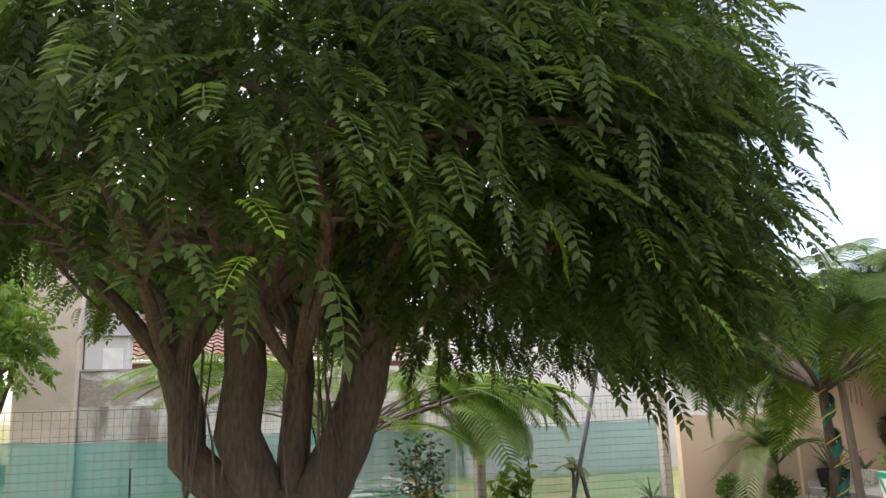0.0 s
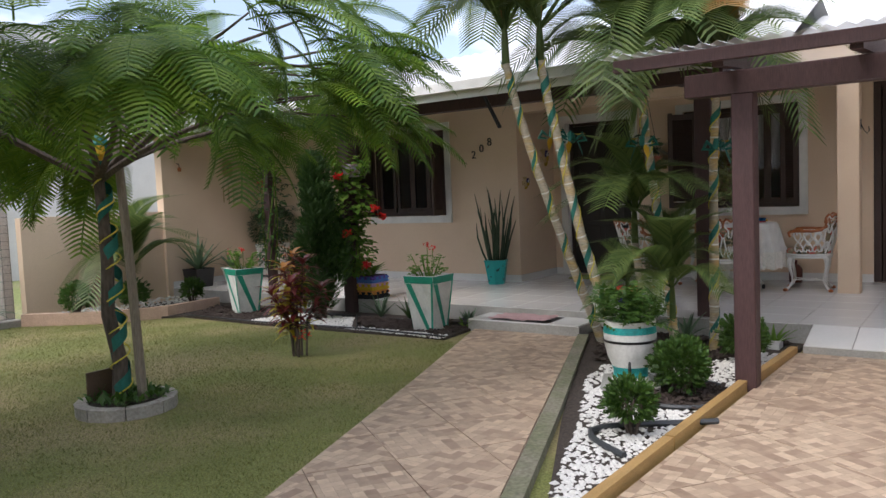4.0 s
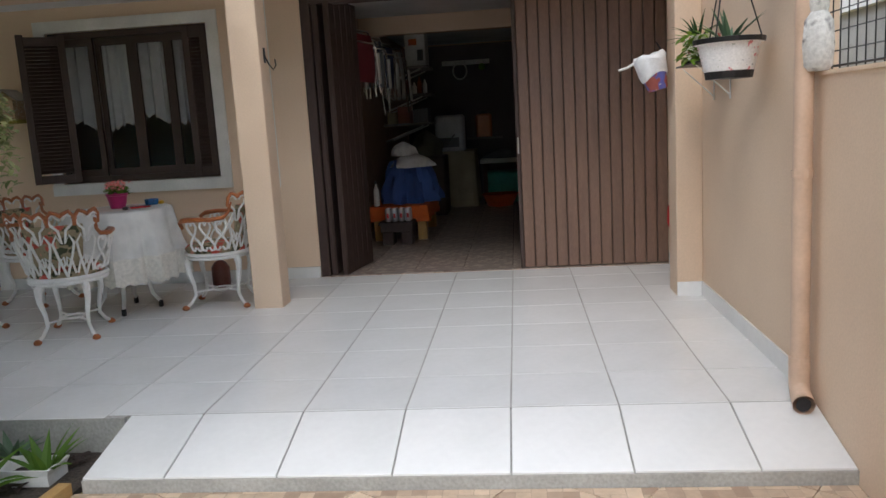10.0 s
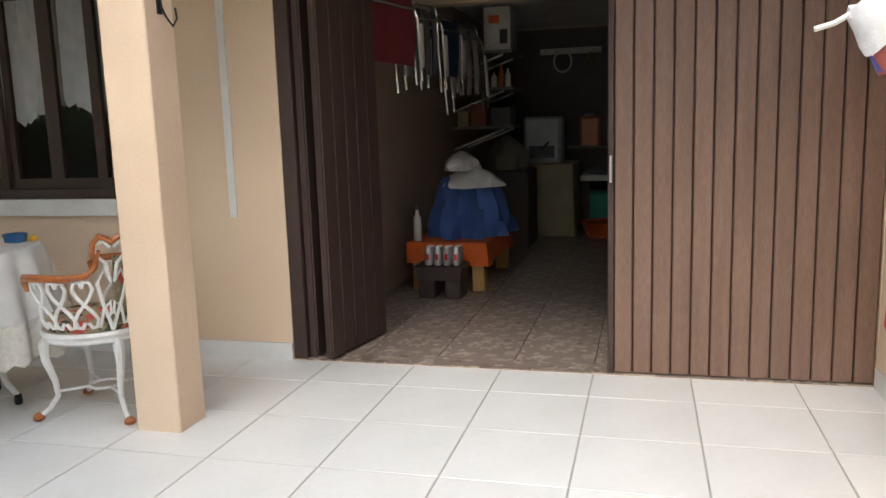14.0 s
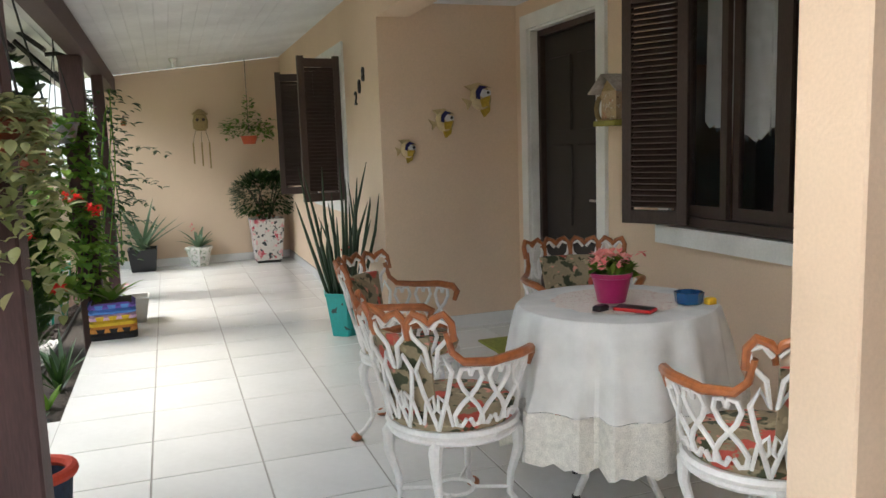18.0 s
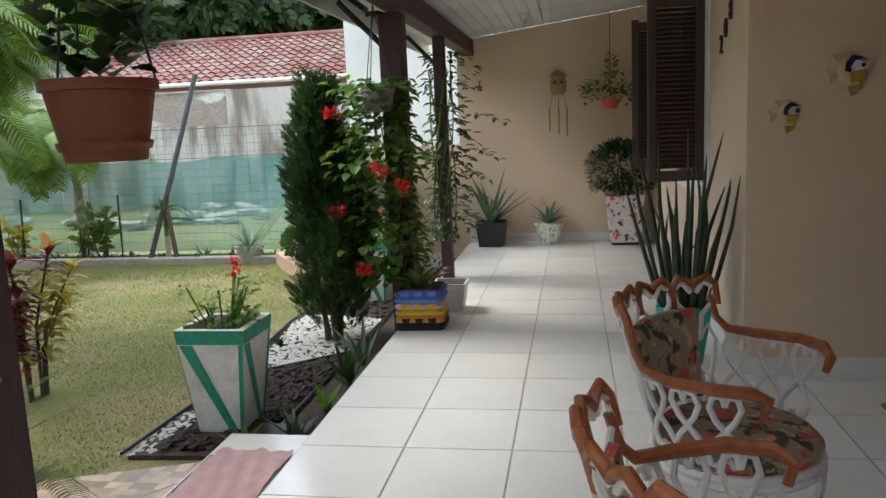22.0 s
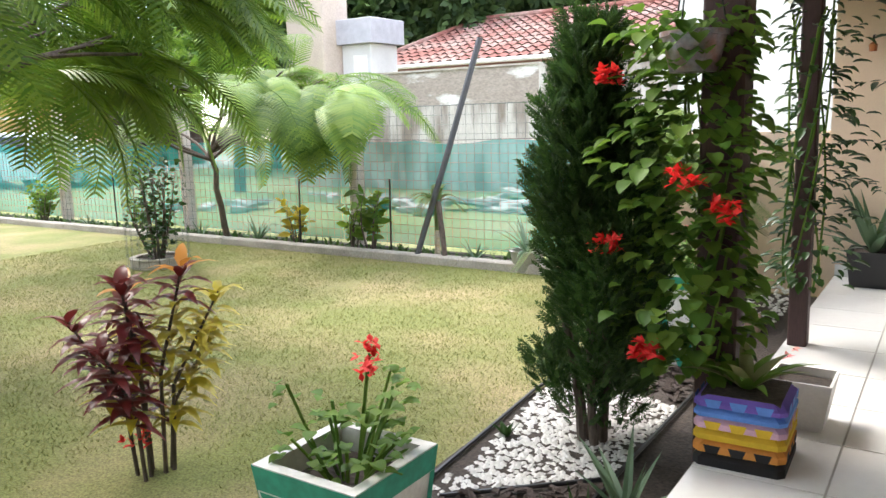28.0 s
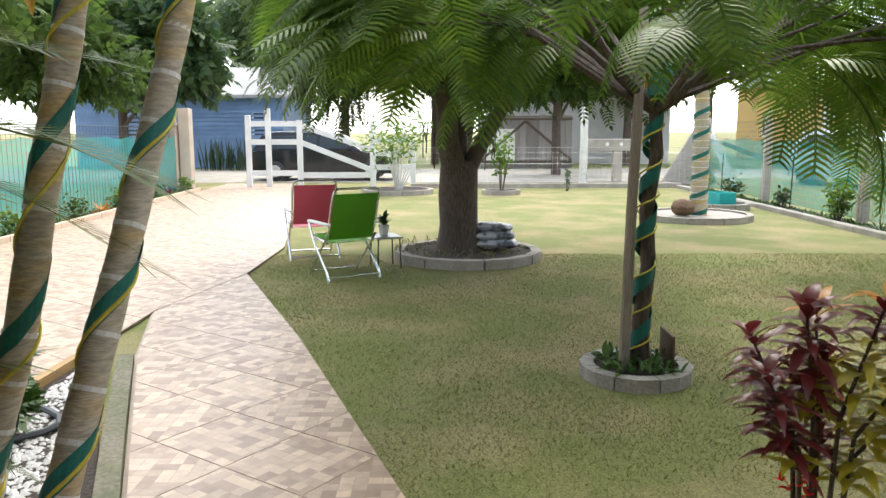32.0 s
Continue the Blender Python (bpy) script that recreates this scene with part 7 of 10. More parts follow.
hb = hung_pot("post_hanging_pot", 9.39, 6.28, 1.63, 0.12, 0.15, mat("grey_blue_glaze", (0.30, 0.31, 0.36), 0.5, var=0.2, scale=14, col2=(0.36, 0.16, 0.12)), "grey and terracotta hanging pot by the corner post", 0.55)

# ---- puzzle-mat planter ----
pz = thing("puzzle_planter", "square planter made of coloured foam puzzle mats", "planter", m=pose(9.63, 6.26, ZP, 0, 0, 2))
BANDS = [(0.0, 0.055, (0.015, 0.015, 0.018)), (0.055, 0.105, (0.72, 0.30, 0.06)), (0.105, 0.15, (0.72, 0.48, 0.03)), (0.15, 0.195, (0.68, 0.42, 0.55)), (0.195, 0.235, (0.10, 0.24, 0.62)), (0.235, 0.275, (0.15, 0.09, 0.42))]
for i, (za, zb, c) in enumerate(BANDS):
    m_ = mat("foam_" + "black orange yellow pink blue purple".split()[i], c, 0.8, var=0.05)
    h = 0.165
    s = Shape().bevbox(-h, -h, za, h, h, zb + 0.0005, 0.025)
    part("foam_band", s, m_, pz)
    if i % 2 == 0:
        up = mat("foam_tab", c, 0.8)
        for k in range(4):
            for u in (-0.09, 0.0, 0.09):
                R = Matrix.Rotation(k * math.pi / 2, 4, "Z")
                vs = [R @ Vector((u + a, -h - 0.0015, z)) for a, z in ((-0.02, zb - 0.002), (0.02, zb - 0.002), (0.032, zb + 0.03), (-0.032, zb + 0.03))]
                part("puzzle_tab", Shape().add(vs, [(0, 1, 2, 3)]), m_, pz)
part("soil", Shape().box(-0.14, -0.14, 0.20, 0.14, 0.14, 0.2765), SOIL, pz)
for k in range(16):
    a = k * 2.4
    e_ = rnd(0.5, 1.3)
    part("leaf", Shape().blade((0.02 * math.cos(a), 0.02 * math.sin(a), 0.27), (math.cos(a), math.sin(a), e_), rnd(0.2, 0.34), 0.055, 0.8, 6, 0.3), L_VARI if k % 3 == 0 else L_GER, pz, smooth=True)
wt = thing("white_trough", "white plastic pot with soil behind the puzzle planter", "planter", m=pose(9.76, 6.72, ZP))
part("pot", taper_box(Shape(), 0.09, 0.125, 0.0, 0.21, 0.012), WHITE_TRIM, wt)
part("soil", Shape().box(-0.10, -0.10, 0.15, 0.10, 0.10, 0.175), SOIL, wt)
strew("pink_flower", wt, [(-0.05, 0.05, 0.30), (-0.07, 0.02, 0.27)], L_PINK, 0.03, 6)

# ---- snake plant in turquoise pot ----
sn = thing("snake_plant", "tall snake plant in a turquoise square pot with painted leaves", "potted plant", m=pose(11.27, 5.47, ZP, 0, 0, 22))
q = Shape().lathe([(0.115, 0.0), (0.165, 0.30), (0.172, 0.30), (0.172, 0.325), (0.15, 0.325), (0.14, 0.27)], 6)
part("pot", q, blotch("turquoise_with_leaves", (0.01, 0.30, 0.29), [((0.012, 0.03, 0.03), 0.8, 0.2), ((0.45, 0.08, 0.04), 0.5, 0.14)], 12, 0.35), sn)
part("soil", Shape().lathe([(0.14, 0.26), (0.05, 0.28)], 12), SOIL, sn)
for k in range(24):
    a, r = k * 2.4, 0.02 + 0.09 * (k / 24) ** 0.5
    d = Vector((math.cos(a) * 0.27 * (k / 24 + 0.15), math.sin(a) * 0.27 * (k / 24 + 0.15), 1)).normalized()
    o, L, bow = Vector((r * math.cos(a), r * math.sin(a), 0.25)), rnd(0.55, 1.08), Vector((rnd(-.03, .03), rnd(-.03, .03), 0))
    w = rnd(0.011, 0.016)
    part("leaf", Shape().tube([o, o + d * L * 0.3 + bow, o + d * L * 0.65 + bow * 1.3, o + d * L * 0.9 + bow * 0.4, o + d * L], [w, w * 1.05, w * 0.85, w * 0.45, 0.0015], 7), L_SANS, sn, smooth=True)
part("red_tie", Shape().tube([(0.02, 0.05, 0.62), (0.08, 0.02, 0.64)], 0.008, 5), RED, sn)

# ---- pots by the end wall ----
ag = thing("aloe_pot", "big grey-green aloe in a black square pot", "potted plant", m=pose(9.76, 9.75, ZP))
part("pot", taper_box(Shape(), 0.135, 0.165, 0.0, 0.27, 0.012), BLACK, ag)
part("soil", Shape().box(-0.14, -0.14, 0.20, 0.14, 0.14, 0.245), SOIL, ag)
rosette(ag, 0, 0, 0.24, 18, 0.62, 0.075, L_AGAVE, (0.35, 1.25), 0.35)
wp = thing("patterned_pot", "small white patterned pot with a pink-flowered bromeliad", "potted plant", m=pose(10.40, 9.78, ZP))
part("pot", Shape().lathe([(0.10, 0), (0.105, 0.02), (0.15, 0.20), (0.165, 0.205), (0.165, 0.235), (0.14, 0.235)], 8), blotch("green_print_glaze", (0.70, 0.70, 0.66), [((0.20, 0.28, 0.18), 1.0, 0.36), ((0.25, 0.12, 0.12), 1.3, 0.2)], 20, 0.4), wp)
part("soil", Shape().lathe([(0.14, 0.20), (0.05, 0.215)], 10), SOIL, wp)
rosette(wp, 0, 0, 0.21, 12, 0.34, 0.05, L_AGAVE, (0.3, 1.0), 0.7)
strew("pink_flower", wp, [(-0.06, -0.02, 0.50), (-0.05, 0.0, 0.45)], L_PINK, 0.04, 6)
fp = thing("floral_pot", "tall white pot with rose pattern and a dark ball-shaped shrub", "potted plant", m=pose(11.22, 9.72, ZP))
part("pot", taper_box(Shape(), 0.155, 0.20, 0.03, 0.54, 0.018), blotch("rose_print", (0.70, 0.67, 0.64), [((0.04, 0.05, 0.06), 1.1, 0.40), ((0.60, 0.10, 0.14), 0.7, 0.30), ((0.75, 0.40, 0.42), 0.9, 0.25)], 13, 0.45), fp)
part("base", Shape().box(-0.14, -0.14, 0, 0.14, 0.14, 0.03), BLACK, fp)
part("soil", Shape().box(-0.17, -0.17, 0.44, 0.17, 0.17, 0.475), SOIL, fp)
q = Shape()
for k in range(7):
    a = k * 0.9
    limb(q, (0.03 * math.cos(a), 0.03 * math.sin(a), 0.46), (0.22 * math.cos(a), 0.22 * math.sin(a), 0.92), 0.012, 0.007, 0.12, 5, 6)
tagged(part("stem", q, TRUNK, fp), kind="stuff")
ps = []
for _ in range(1300):
    d = rnd_dir(-0.6, 1)
    r = rnd(0.5, 1.0) ** 0.5
    ps.append(aim((d.x * 0.40 * r, d.y * 0.36 * r - 0.04, 0.84 + d.z * (0.27 if d.z > 0 else 0.42) * r), d + Vector((rnd(-.4, .4), rnd(-.4, .4), rnd(-.3, .3))), (0, 0, 1), rnd(0.05, 0.085)))
crown_part("foliage", fp, t_leaf(0.5), ps, L_DARK, "dark glossy leaves")
strew("red_flower", fp, [(-0.1, -0.12, 0.58), (-0.06, -0.14, 0.61), (0.08, -0.15, 0.56)], L_RED, 0.04, 6)
bk2 = hung_pot("hanging_basket", 11.08, 9.72, 1.62, 0.10, 0.10, mat("orange_red_plastic", (0.55, 0.10, 0.04), 0.45), "orange hanging pot with spreading shrub by the end wall", 0.0)
part("chain", Shape().tube([(11.08, 9.72, 1.75), (11.08, 9.72, 2.64)], 0.004, 5), BLACK, bk2)
ps = [aim((11.08 + rnd(-.30, .30), 9.72 + rnd(-.15, .15), 1.74 + rnd(-.08, .22) * rnd(0.4, 1)), rnd_dir(-0.4, 0.7), (0, 0, 1), rnd(0.05, 0.09)) for _ in range(260)]
ps += [aim((11.08 + rnd(-.06, .06), 9.72 + rnd(-.05, .05), 1.9 + rnd(0, .28)), rnd_dir(-0.2, 0.7), (0, 0, 1), rnd(0.05, 0.09)) for _ in range(50)]
crown_part("foliage", bk2, t_leaf(0.5), ps, L_GER)
wc = thing("wind_chime", "straw owl wind chime with hanging tubes on the end wall", "wind chime")
STRAW = mat("straw", (0.36, 0.26, 0.12), 0.9, var=0.3, scale=20, fine=120, bump=0.6, stretch=(3, 3, 1))
part("body", Shape().lathe([(0.05, 1.80), (0.085, 1.83), (0.09, 1.92), (0.07, 1.99), (0.10, 2.0), (0.02, 2.06)], 12, (10.53, 9.90), 1.0, 0.7), STRAW, wc)
for sx in (-0.035, 0.035):
    part("eye", Shape().lathe([(0.02, 0), (0.012, 0.006)], 10), DARKWOOD, wc).matrix_basis = pose(10.53 + sx, 9.845, 1.93, 90, 0, 0)
for k, x in enumerate((-0.10, 0.0, 0.09)):
    part("string", Shape().tube([(10.53 + x * 0.6, 9.90, 1.81), (10.53 + x, 9.90, 1.66)], 0.002, 4), BLACK, wc)
    part("tube", Shape().tube([(10.53 + x, 9.90, 1.66), (10.53 + x, 9.90, 1.40 - 0.03 * k)], 0.009, 8), STRAW, wc)
hk = thing("wall_lamp", "small dark lamp hook on the end wall", "lamp")
part("stem", Shape().tube([(9.66, 9.98, 2.0), (9.66, 9.93, 1.99), (9.66, 9.92, 1.93)], 0.007, 6), BLACK, hk)
part("cup", Shape().lathe([(0.025, 1.88), (0.03, 1.93), (0.012, 1.945)], 10, (9.66, 9.92)), RUST, hk)

# ---- ceramic fish, house number, bird house ----
FISHWHITE = mat("fish_white_glaze", (0.74, 0.74, 0.78), 0.22, var=0.08, scale=12)
FISHBODY = mat("fish_cream_glaze", (0.60, 0.46, 0.26), 0.25, var=0.1, scale=12)
FISHBLUE = mat("fish_blue_glaze", (0.025, 0.022, 0.11), 0.25, var=0.15, scale=14)
FISHGOLD = mat("fish_gold_glaze", (0.48, 0.33, 0.05), 0.25, var=0.2, scale=14)
for x, z, L, tilt in ((12.30, 1.86, 0.235, 22), (12.015, 1.695, 0.195, 14), (11.73, 1.50, 0.155, 8)):
    f = thing("ceramic_fish", "glazed ceramic angelfish, cream, blue and gold, on the peach wall", "wall ornament", "ceramic fish", pose(x, FY - 0.014, z, 0, -tilt, 0))
    b = Shape()
    for sgn, nm in ((1, 0),):
        n_ = 20
        for j in range(5):
            for i in range(n_):
                a = 2 * math.pi * i / n_
                k_ = math.cos(j * math.pi / 8)
                b.v.append((L * 0.36 * k_ * math.cos(a), -0.035 * math.sin(j * math.pi / 8), L * 0.40 * k_ * math.sin(a)))
        for j in range(4):
            for i in range(n_):
                b.f.append((j * n_ + i, j * n_ + (i + 1) % n_, (j + 1) * n_ + (i + 1) % n_, (j + 1) * n_ + i))
    part("body", b, FISHBODY, f, smooth=True)
    def flat(pts, y0=-0.012, y1=0.012):
        n_ = len(pts)
        return Shape().add([(u * L, y0, w * L) for u, w in pts] + [(u * L, y1, w * L) for u, w in pts], [tuple(range(n_)), tuple(range(2 * n_ - 1, n_ - 1, -1))] + [(i, n_ + i, n_ + (i + 1) % n_, (i + 1) % n_) for i in range(n_)])
    part("tail", flat([(-0.28, 0.0), (-0.58, 0.22), (-0.50, 0.0), (-0.55, -0.18)]), FISHBODY, f)
    part("back_fin", flat([(-0.2, 0.3), (0.25, 0.30), (0.42, 0.16), (0.1, 0.46), (-0.35, 0.52)]), FISHBODY, f)
    part("cheek", flat([(-0.06, 0.10), (0.10, 0.24), (0.34, 0.08), (0.30, -0.04), (0.02, -0.02)], -0.0365, -0.028), FISHWHITE, f, "white glazed cheek")
    part("belly_fin", flat([(-0.15, -0.30), (0.2, -0.32), (0.12, -0.50), (-0.12, -0.60)]), FISHGOLD, f)
    part("stripe", flat([(-0.20, 0.04), (-0.12, 0.26), (0.06, 0.37), (0.30, 0.22), (0.08, 0.22), (-0.05, 0.10), (-0.08, -0.04)], -0.040, -0.028), FISHBLUE, f)
    part("stripe", flat([(-0.10, -0.02), (0.26, -0.06), (0.10, -0.32), (-0.12, -0.28)], -0.038, -0.03), FISHGOLD, f)
    part("eye", Shape().lathe([(0.012, 0), (0.006, 0.006)], 8), BLACK, f).matrix_basis = pose(0.24 * L, -0.036, 0.06 * L, 90, 0, 0)
hn = thing("house_number", "black house number figures 208 set slanting on the wall", "house number")
for ch, y, z in (("2", 5.93, 1.86), ("0", 5.80, 1.94), ("8", 5.67, 2.02)):
    cu = bpy.data.curves.new("figure", "FONT")
    cu.body, cu.size, cu.extrude, cu.align_x = ch, 0.15, 0.006, "CENTER"
    cu.materials.append(BLACK)
    ob = new("figure", cu)
    ob.parent = hn
    ob.matrix_basis = pose(11.533, y, z, 90, 0, -90)
bh = thing("bird_house", "wooden bird house with grey shingle roof on the wall", "bird house", m=pose(12.50, 3.69, 1.60))
part("base", Shape().bevbox(-0.11, -0.11, 0.0, 0.098, 0.11, 0.03, 0.005), mat("olive_yellow_paint", (0.30, 0.27, 0.05), 0.7), bh)
part("body", Shape().box(-0.075, -0.075, 0.03, 0.09, 0.075, 0.19), blotch("painted_scene", (0.42, 0.30, 0.18), [((0.60, 0.56, 0.48), 1.0, 0.3), ((0.20, 0.10, 0.07), 1.3, 0.25), ((0.42, 0.10, 0.05), 0.9, 0.2)], 26, 0.7), bh)
for sd in (1, -1):
    for k in range(4):
        y0, y1 = sd * (0.005 + 0.035 * k), sd * (0.045 + 0.035 * k)
        part("shingle", Shape().add([(-0.12, y0, 0.275 - 0.024 * k), (0.098, y0, 0.275 - 0.024 * k), (0.098, y1, 0.25 - 0.024 * k), (-0.12, y1, 0.25 - 0.024 * k), (-0.12, y0, 0.283 - 0.024 * k), (0.098, y0, 0.283 - 0.024 * k), (0.098, y1, 0.258 - 0.024 * k), (-0.12, y1, 0.258 - 0.024 * k)], [(0, 1, 2, 3), (7, 6, 5, 4), (0, 4, 5, 1), (1, 5, 6, 2), (2, 6, 7, 3), (3, 7, 4, 0)]), CONCRETE, bh)
part("gable", Shape().add([(-0.074, -0.075, 0.19), (-0.074, 0.075, 0.19), (-0.074, 0, 0.27)], [(0, 1, 2)]), STRAW, bh)
part("wreath", Shape().tube([(-0.02 + 0, 0.16 + 0.06 * math.cos(k * 0.5236), 0.10 + 0.07 * math.sin(k * 0.5236)) for k in range(13)], 0.014, 6), STRAW, bh, "small dried wreath")
lp = thing("ceiling_lamp", "small white bulb holder on the veranda ceiling", "lamp")
part("holder", Shape().lathe([(0.03, 2.50), (0.045, 2.53), (0.045, 2.555)], 12, (10.25, 8.9)), WHITE_TRIM, lp)
part("bulb", Shape().lathe([(0.012, 2.44), (0.022, 2.46), (0.022, 2.48), (0.014, 2.50)], 10, (10.25, 8.9)), WHITE_TRIM, lp)
struct("wall_batten", Shape().box(12.585, 1.46, 0.95, 12.599, 1.50, 2.5), WHITE_TRIM, "white cable duct on the wall")

# ---- hanging plants by the entrance ----
tp = hung_pot("terracotta_hanging_pot", 9.63, 2.755, 1.475, 0.122, 0.18, TERRACOTTA, "terracotta plastic pot hanging on black wires", 0.62)
part("saucer_ring", Shape().lathe([(0.099, 1.500), (0.104, 1.513), (0.104, 1.520)], 24, (9.63, 2.755)), TERRACOTTA, tp)
ps = [aim((9.63 + rnd(-.12, .12), 2.755 + rnd(-.12, .12), 1.66 + rnd(0, .18)), rnd_dir(-0.3, 0.6), (0, 0, 1), rnd(0.05, 0.09)) for _ in range(46)]
crown_part("foliage", tp, t_leaf(0.95, 0.2), ps, L_DARK)
tv = hung_pot("trailing_plant_basket", 9.72, 1.99, 1.53, 0.07, 0.09, TERRACOTTA, "hanging basket of trailing variegated cream and green leaves", 0.5)
ps = []
for k in range(36):
    a = k * 2.4
    L = rnd(0.12, 0.55)
    for j in range(22):
        u = j / 21
        ps.append(aim((9.72 + (0.085 + 0.045 * u) * math.cos(a) + rnd(-.02, .02), 1.99 + (0.085 + 0.045 * u) * math.sin(a) + rnd(-.02, .02), 1.66 - L * u + 0.05 * math.sin(u * 3)), rnd_dir(-0.8, 0.3), (0, 0, 1), rnd(0.03, 0.055)))
crown_part("foliage", tv, t_leaf(0.62, 0.2), ps, L_VARI, "variegated trailing leaves")
rb = thing("red_bird_ornament", "red heart-shaped cloth bird above the trailing basket", "ornament")
part("body", Shape().lathe([(0.01, 1.74), (0.05, 1.80), (0.075, 1.88), (0.06, 1.94), (0.02, 1.975)], 14, (9.38, 1.78), 1.0, 0.6), RED, rb, smooth=True)
part("cord", Shape().tube([(9.38, 1.78, 1.97), (9.38, 1.78, 2.38)], 0.003, 4), BLACK, rb)
rp = thing("red_rim_basket", "dark blue basket with an orange-red padded rim on the porch edge", "basket")
part("basket", Shape().lathe([(0.10, ZP), (0.125, 0.40), (0.11, 0.40), (0.10, 0.30)], 20, (9.57, 2.93)), mat("dark_blue_net", (0.02, 0.035, 0.07), 0.8, var=0.3, scale=40), rp)
part("rim", Shape().tube([(9.57 + 0.122 * math.cos(k * 0.3142), 2.93 + 0.122 * math.sin(k * 0.3142), 0.395) for k in range(21)], 0.022, 8, False), mat("orange_red_cloth", (0.55, 0.06, 0.03), 0.8), rp, smooth=True)
fx0 = Shape()
nn = 14
for i in range(nn + 1):
    for j in range(nn + 1):
        fx0.v.append((9.06 + 0.36 * i / nn, 3.62 + 0.62 * j / nn + 0.015 * math.sin(i), 0.113 + 0.006 * math.sin(i * 1.9 + j * 0.8) + 0.004 * math.sin(j * 2.3)))
fx0.f = [(i * (nn + 1) + j, (i + 1) * (nn + 1) + j, (i + 1) * (nn + 1) + j + 1, i * (nn + 1) + j + 1) for i in range(nn) for j in range(nn)]
solo("door_cloth", fx0, mat("dusty_pink_cloth", (0.50, 0.33, 0.33), 0.95, var=0.1, scale=12, fine=150, bump=0.3), "crumpled dusty pink floor cloth on the entrance step", "floor cloth", smooth=True)
solo("rubber_mat", Shape().bevbox(9.04, 3.56, 0.0985, 9.40, 4.20, 0.1025, 0.001), BLACK, "thin black rubber mat under the cloth", "mat")
solo("door_mat", Shape().bevbox(12.05, 4.10, ZP + 0.002, 12.45, 4.80, ZP + 0.014, 0.006), mat("green_mat", (0.24, 0.26, 0.05), 0.95, var=0.2, scale=30, bump=0.6), "olive green mat before the house door", "mat")
jg = Shape().lathe([(0.07, ZP), (0.075, ZP + 0.02), (0.075, ZP + 0.16), (0.05, ZP + 0.20), (0.02, ZP + 0.22), (0.018, ZP + 0.26), (0.024, ZP + 0.265)], 14, (12.40, 1.98))
solo("brown_jug", jg, mat("dark_red_glaze", (0.13, 0.03, 0.02), 0.3), "dark red-brown jug on the floor by the wall", "jug", smooth=True)
for k, (x, y, n_, L) in enumerate(((9.28, 4.62, 12, 0.22), (9.30, 5.05, 9, 0.18), (9.32, 5.45, 12, 0.30), (9.30, 5.85, 10, 0.34), (9.05, 4.52, 8, 0.16), (8.55, 6.3, 6, 0.10))):
    p = thing("bed_plant", "small strap-leaved plant in the veranda bed", "plant", "bed plants")
    rosette(p, x, y, -0.01, n_, L, 0.04, (L_AGAVE, L_GER, L_DARK)[k % 3], (0.5, 1.2), 0.5)
solo("dark_tray", Shape().bevbox(9.05, 4.46, -0.01, 9.36, 4.72, 0.05, 0.01), BLACK, "black plastic plant tray by the entrance step", "tray")

# ---- croton ----
cr = thing("croton", "croton bush with dark red, orange and yellow leaves on the lawn", "shrub")
q = Shape()
tips = []
for x, y, z in ((-0.27, -0.20, 0.72), (-0.14, 0.02, 0.84), (0.02, -0.1, 0.90), (0.13, 0.16, 0.95), (0.16, 0.34, 0.80), (-0.24, 0.12, 0.62), (0.1, -0.28, 0.66), (0.05, 0.38, 0.58)):
    q.tube([(7.375 + x * 0.22, 5.215 + y * 0.22, -0.03), (7.375 + x * 0.3, 5.215 + y * 0.3, z * 0.45), (7.375 + 0.9 * x, 5.215 + 0.9 * y, z * 0.94)], [0.011, 0.009, 0.005], 6)
    tips.append((7.375 + 0.9 * x, 5.215 + 0.9 * y, z * 0.94))
tagged(part("stem", q, TRUNK, cr), kind="stuff")
for i, (x, y, z) in enumerate(tips):
    for k in range(44):
        a = k * 2.4
        zz = z - 0.40 * (k / 44)
        u = (zz - 0.0) / max(z, 0.1)
        o = (7.375 + (x - 7.375) * u, 5.215 + (y - 5.215) * u, zz)
        m_ = L_CROTOR if k < 5 and i in (1, 3) else L_CROTYEL if i in (4, 7) or (i in (1, 3) and k > 17) or (k > 35 and k % 2) else L_CROTRED
        part("leaf", Shape().blade(o, (math.cos(a), math.sin(a), rnd(-0.1, 0.6) if k > 6 else rnd(0.5, 1.3)), rnd(0.14, 0.21), rnd(0.040, 0.062), 1.1, 4, 0.2), m_, cr, smooth=True)
strew("red_flower", cr, [(7.355 + rnd(-.05, .05), 5.155 + rnd(-.05, .05), rnd(0.12, 0.2)) for _ in range(8)], L_RED, 0.04, 4)

# ---- garden furniture ----
GREENWEB = mat("green_mesh_fabric", (0.10, 0.36, 0.012), 0.6, var=0.12, scale=3, fine=220, bump=0.2)
PINKWEB = mat("pink_mesh_fabric", (0.62, 0.085, 0.14), 0.6, var=0.12, scale=3, fine=220, bump=0.2)


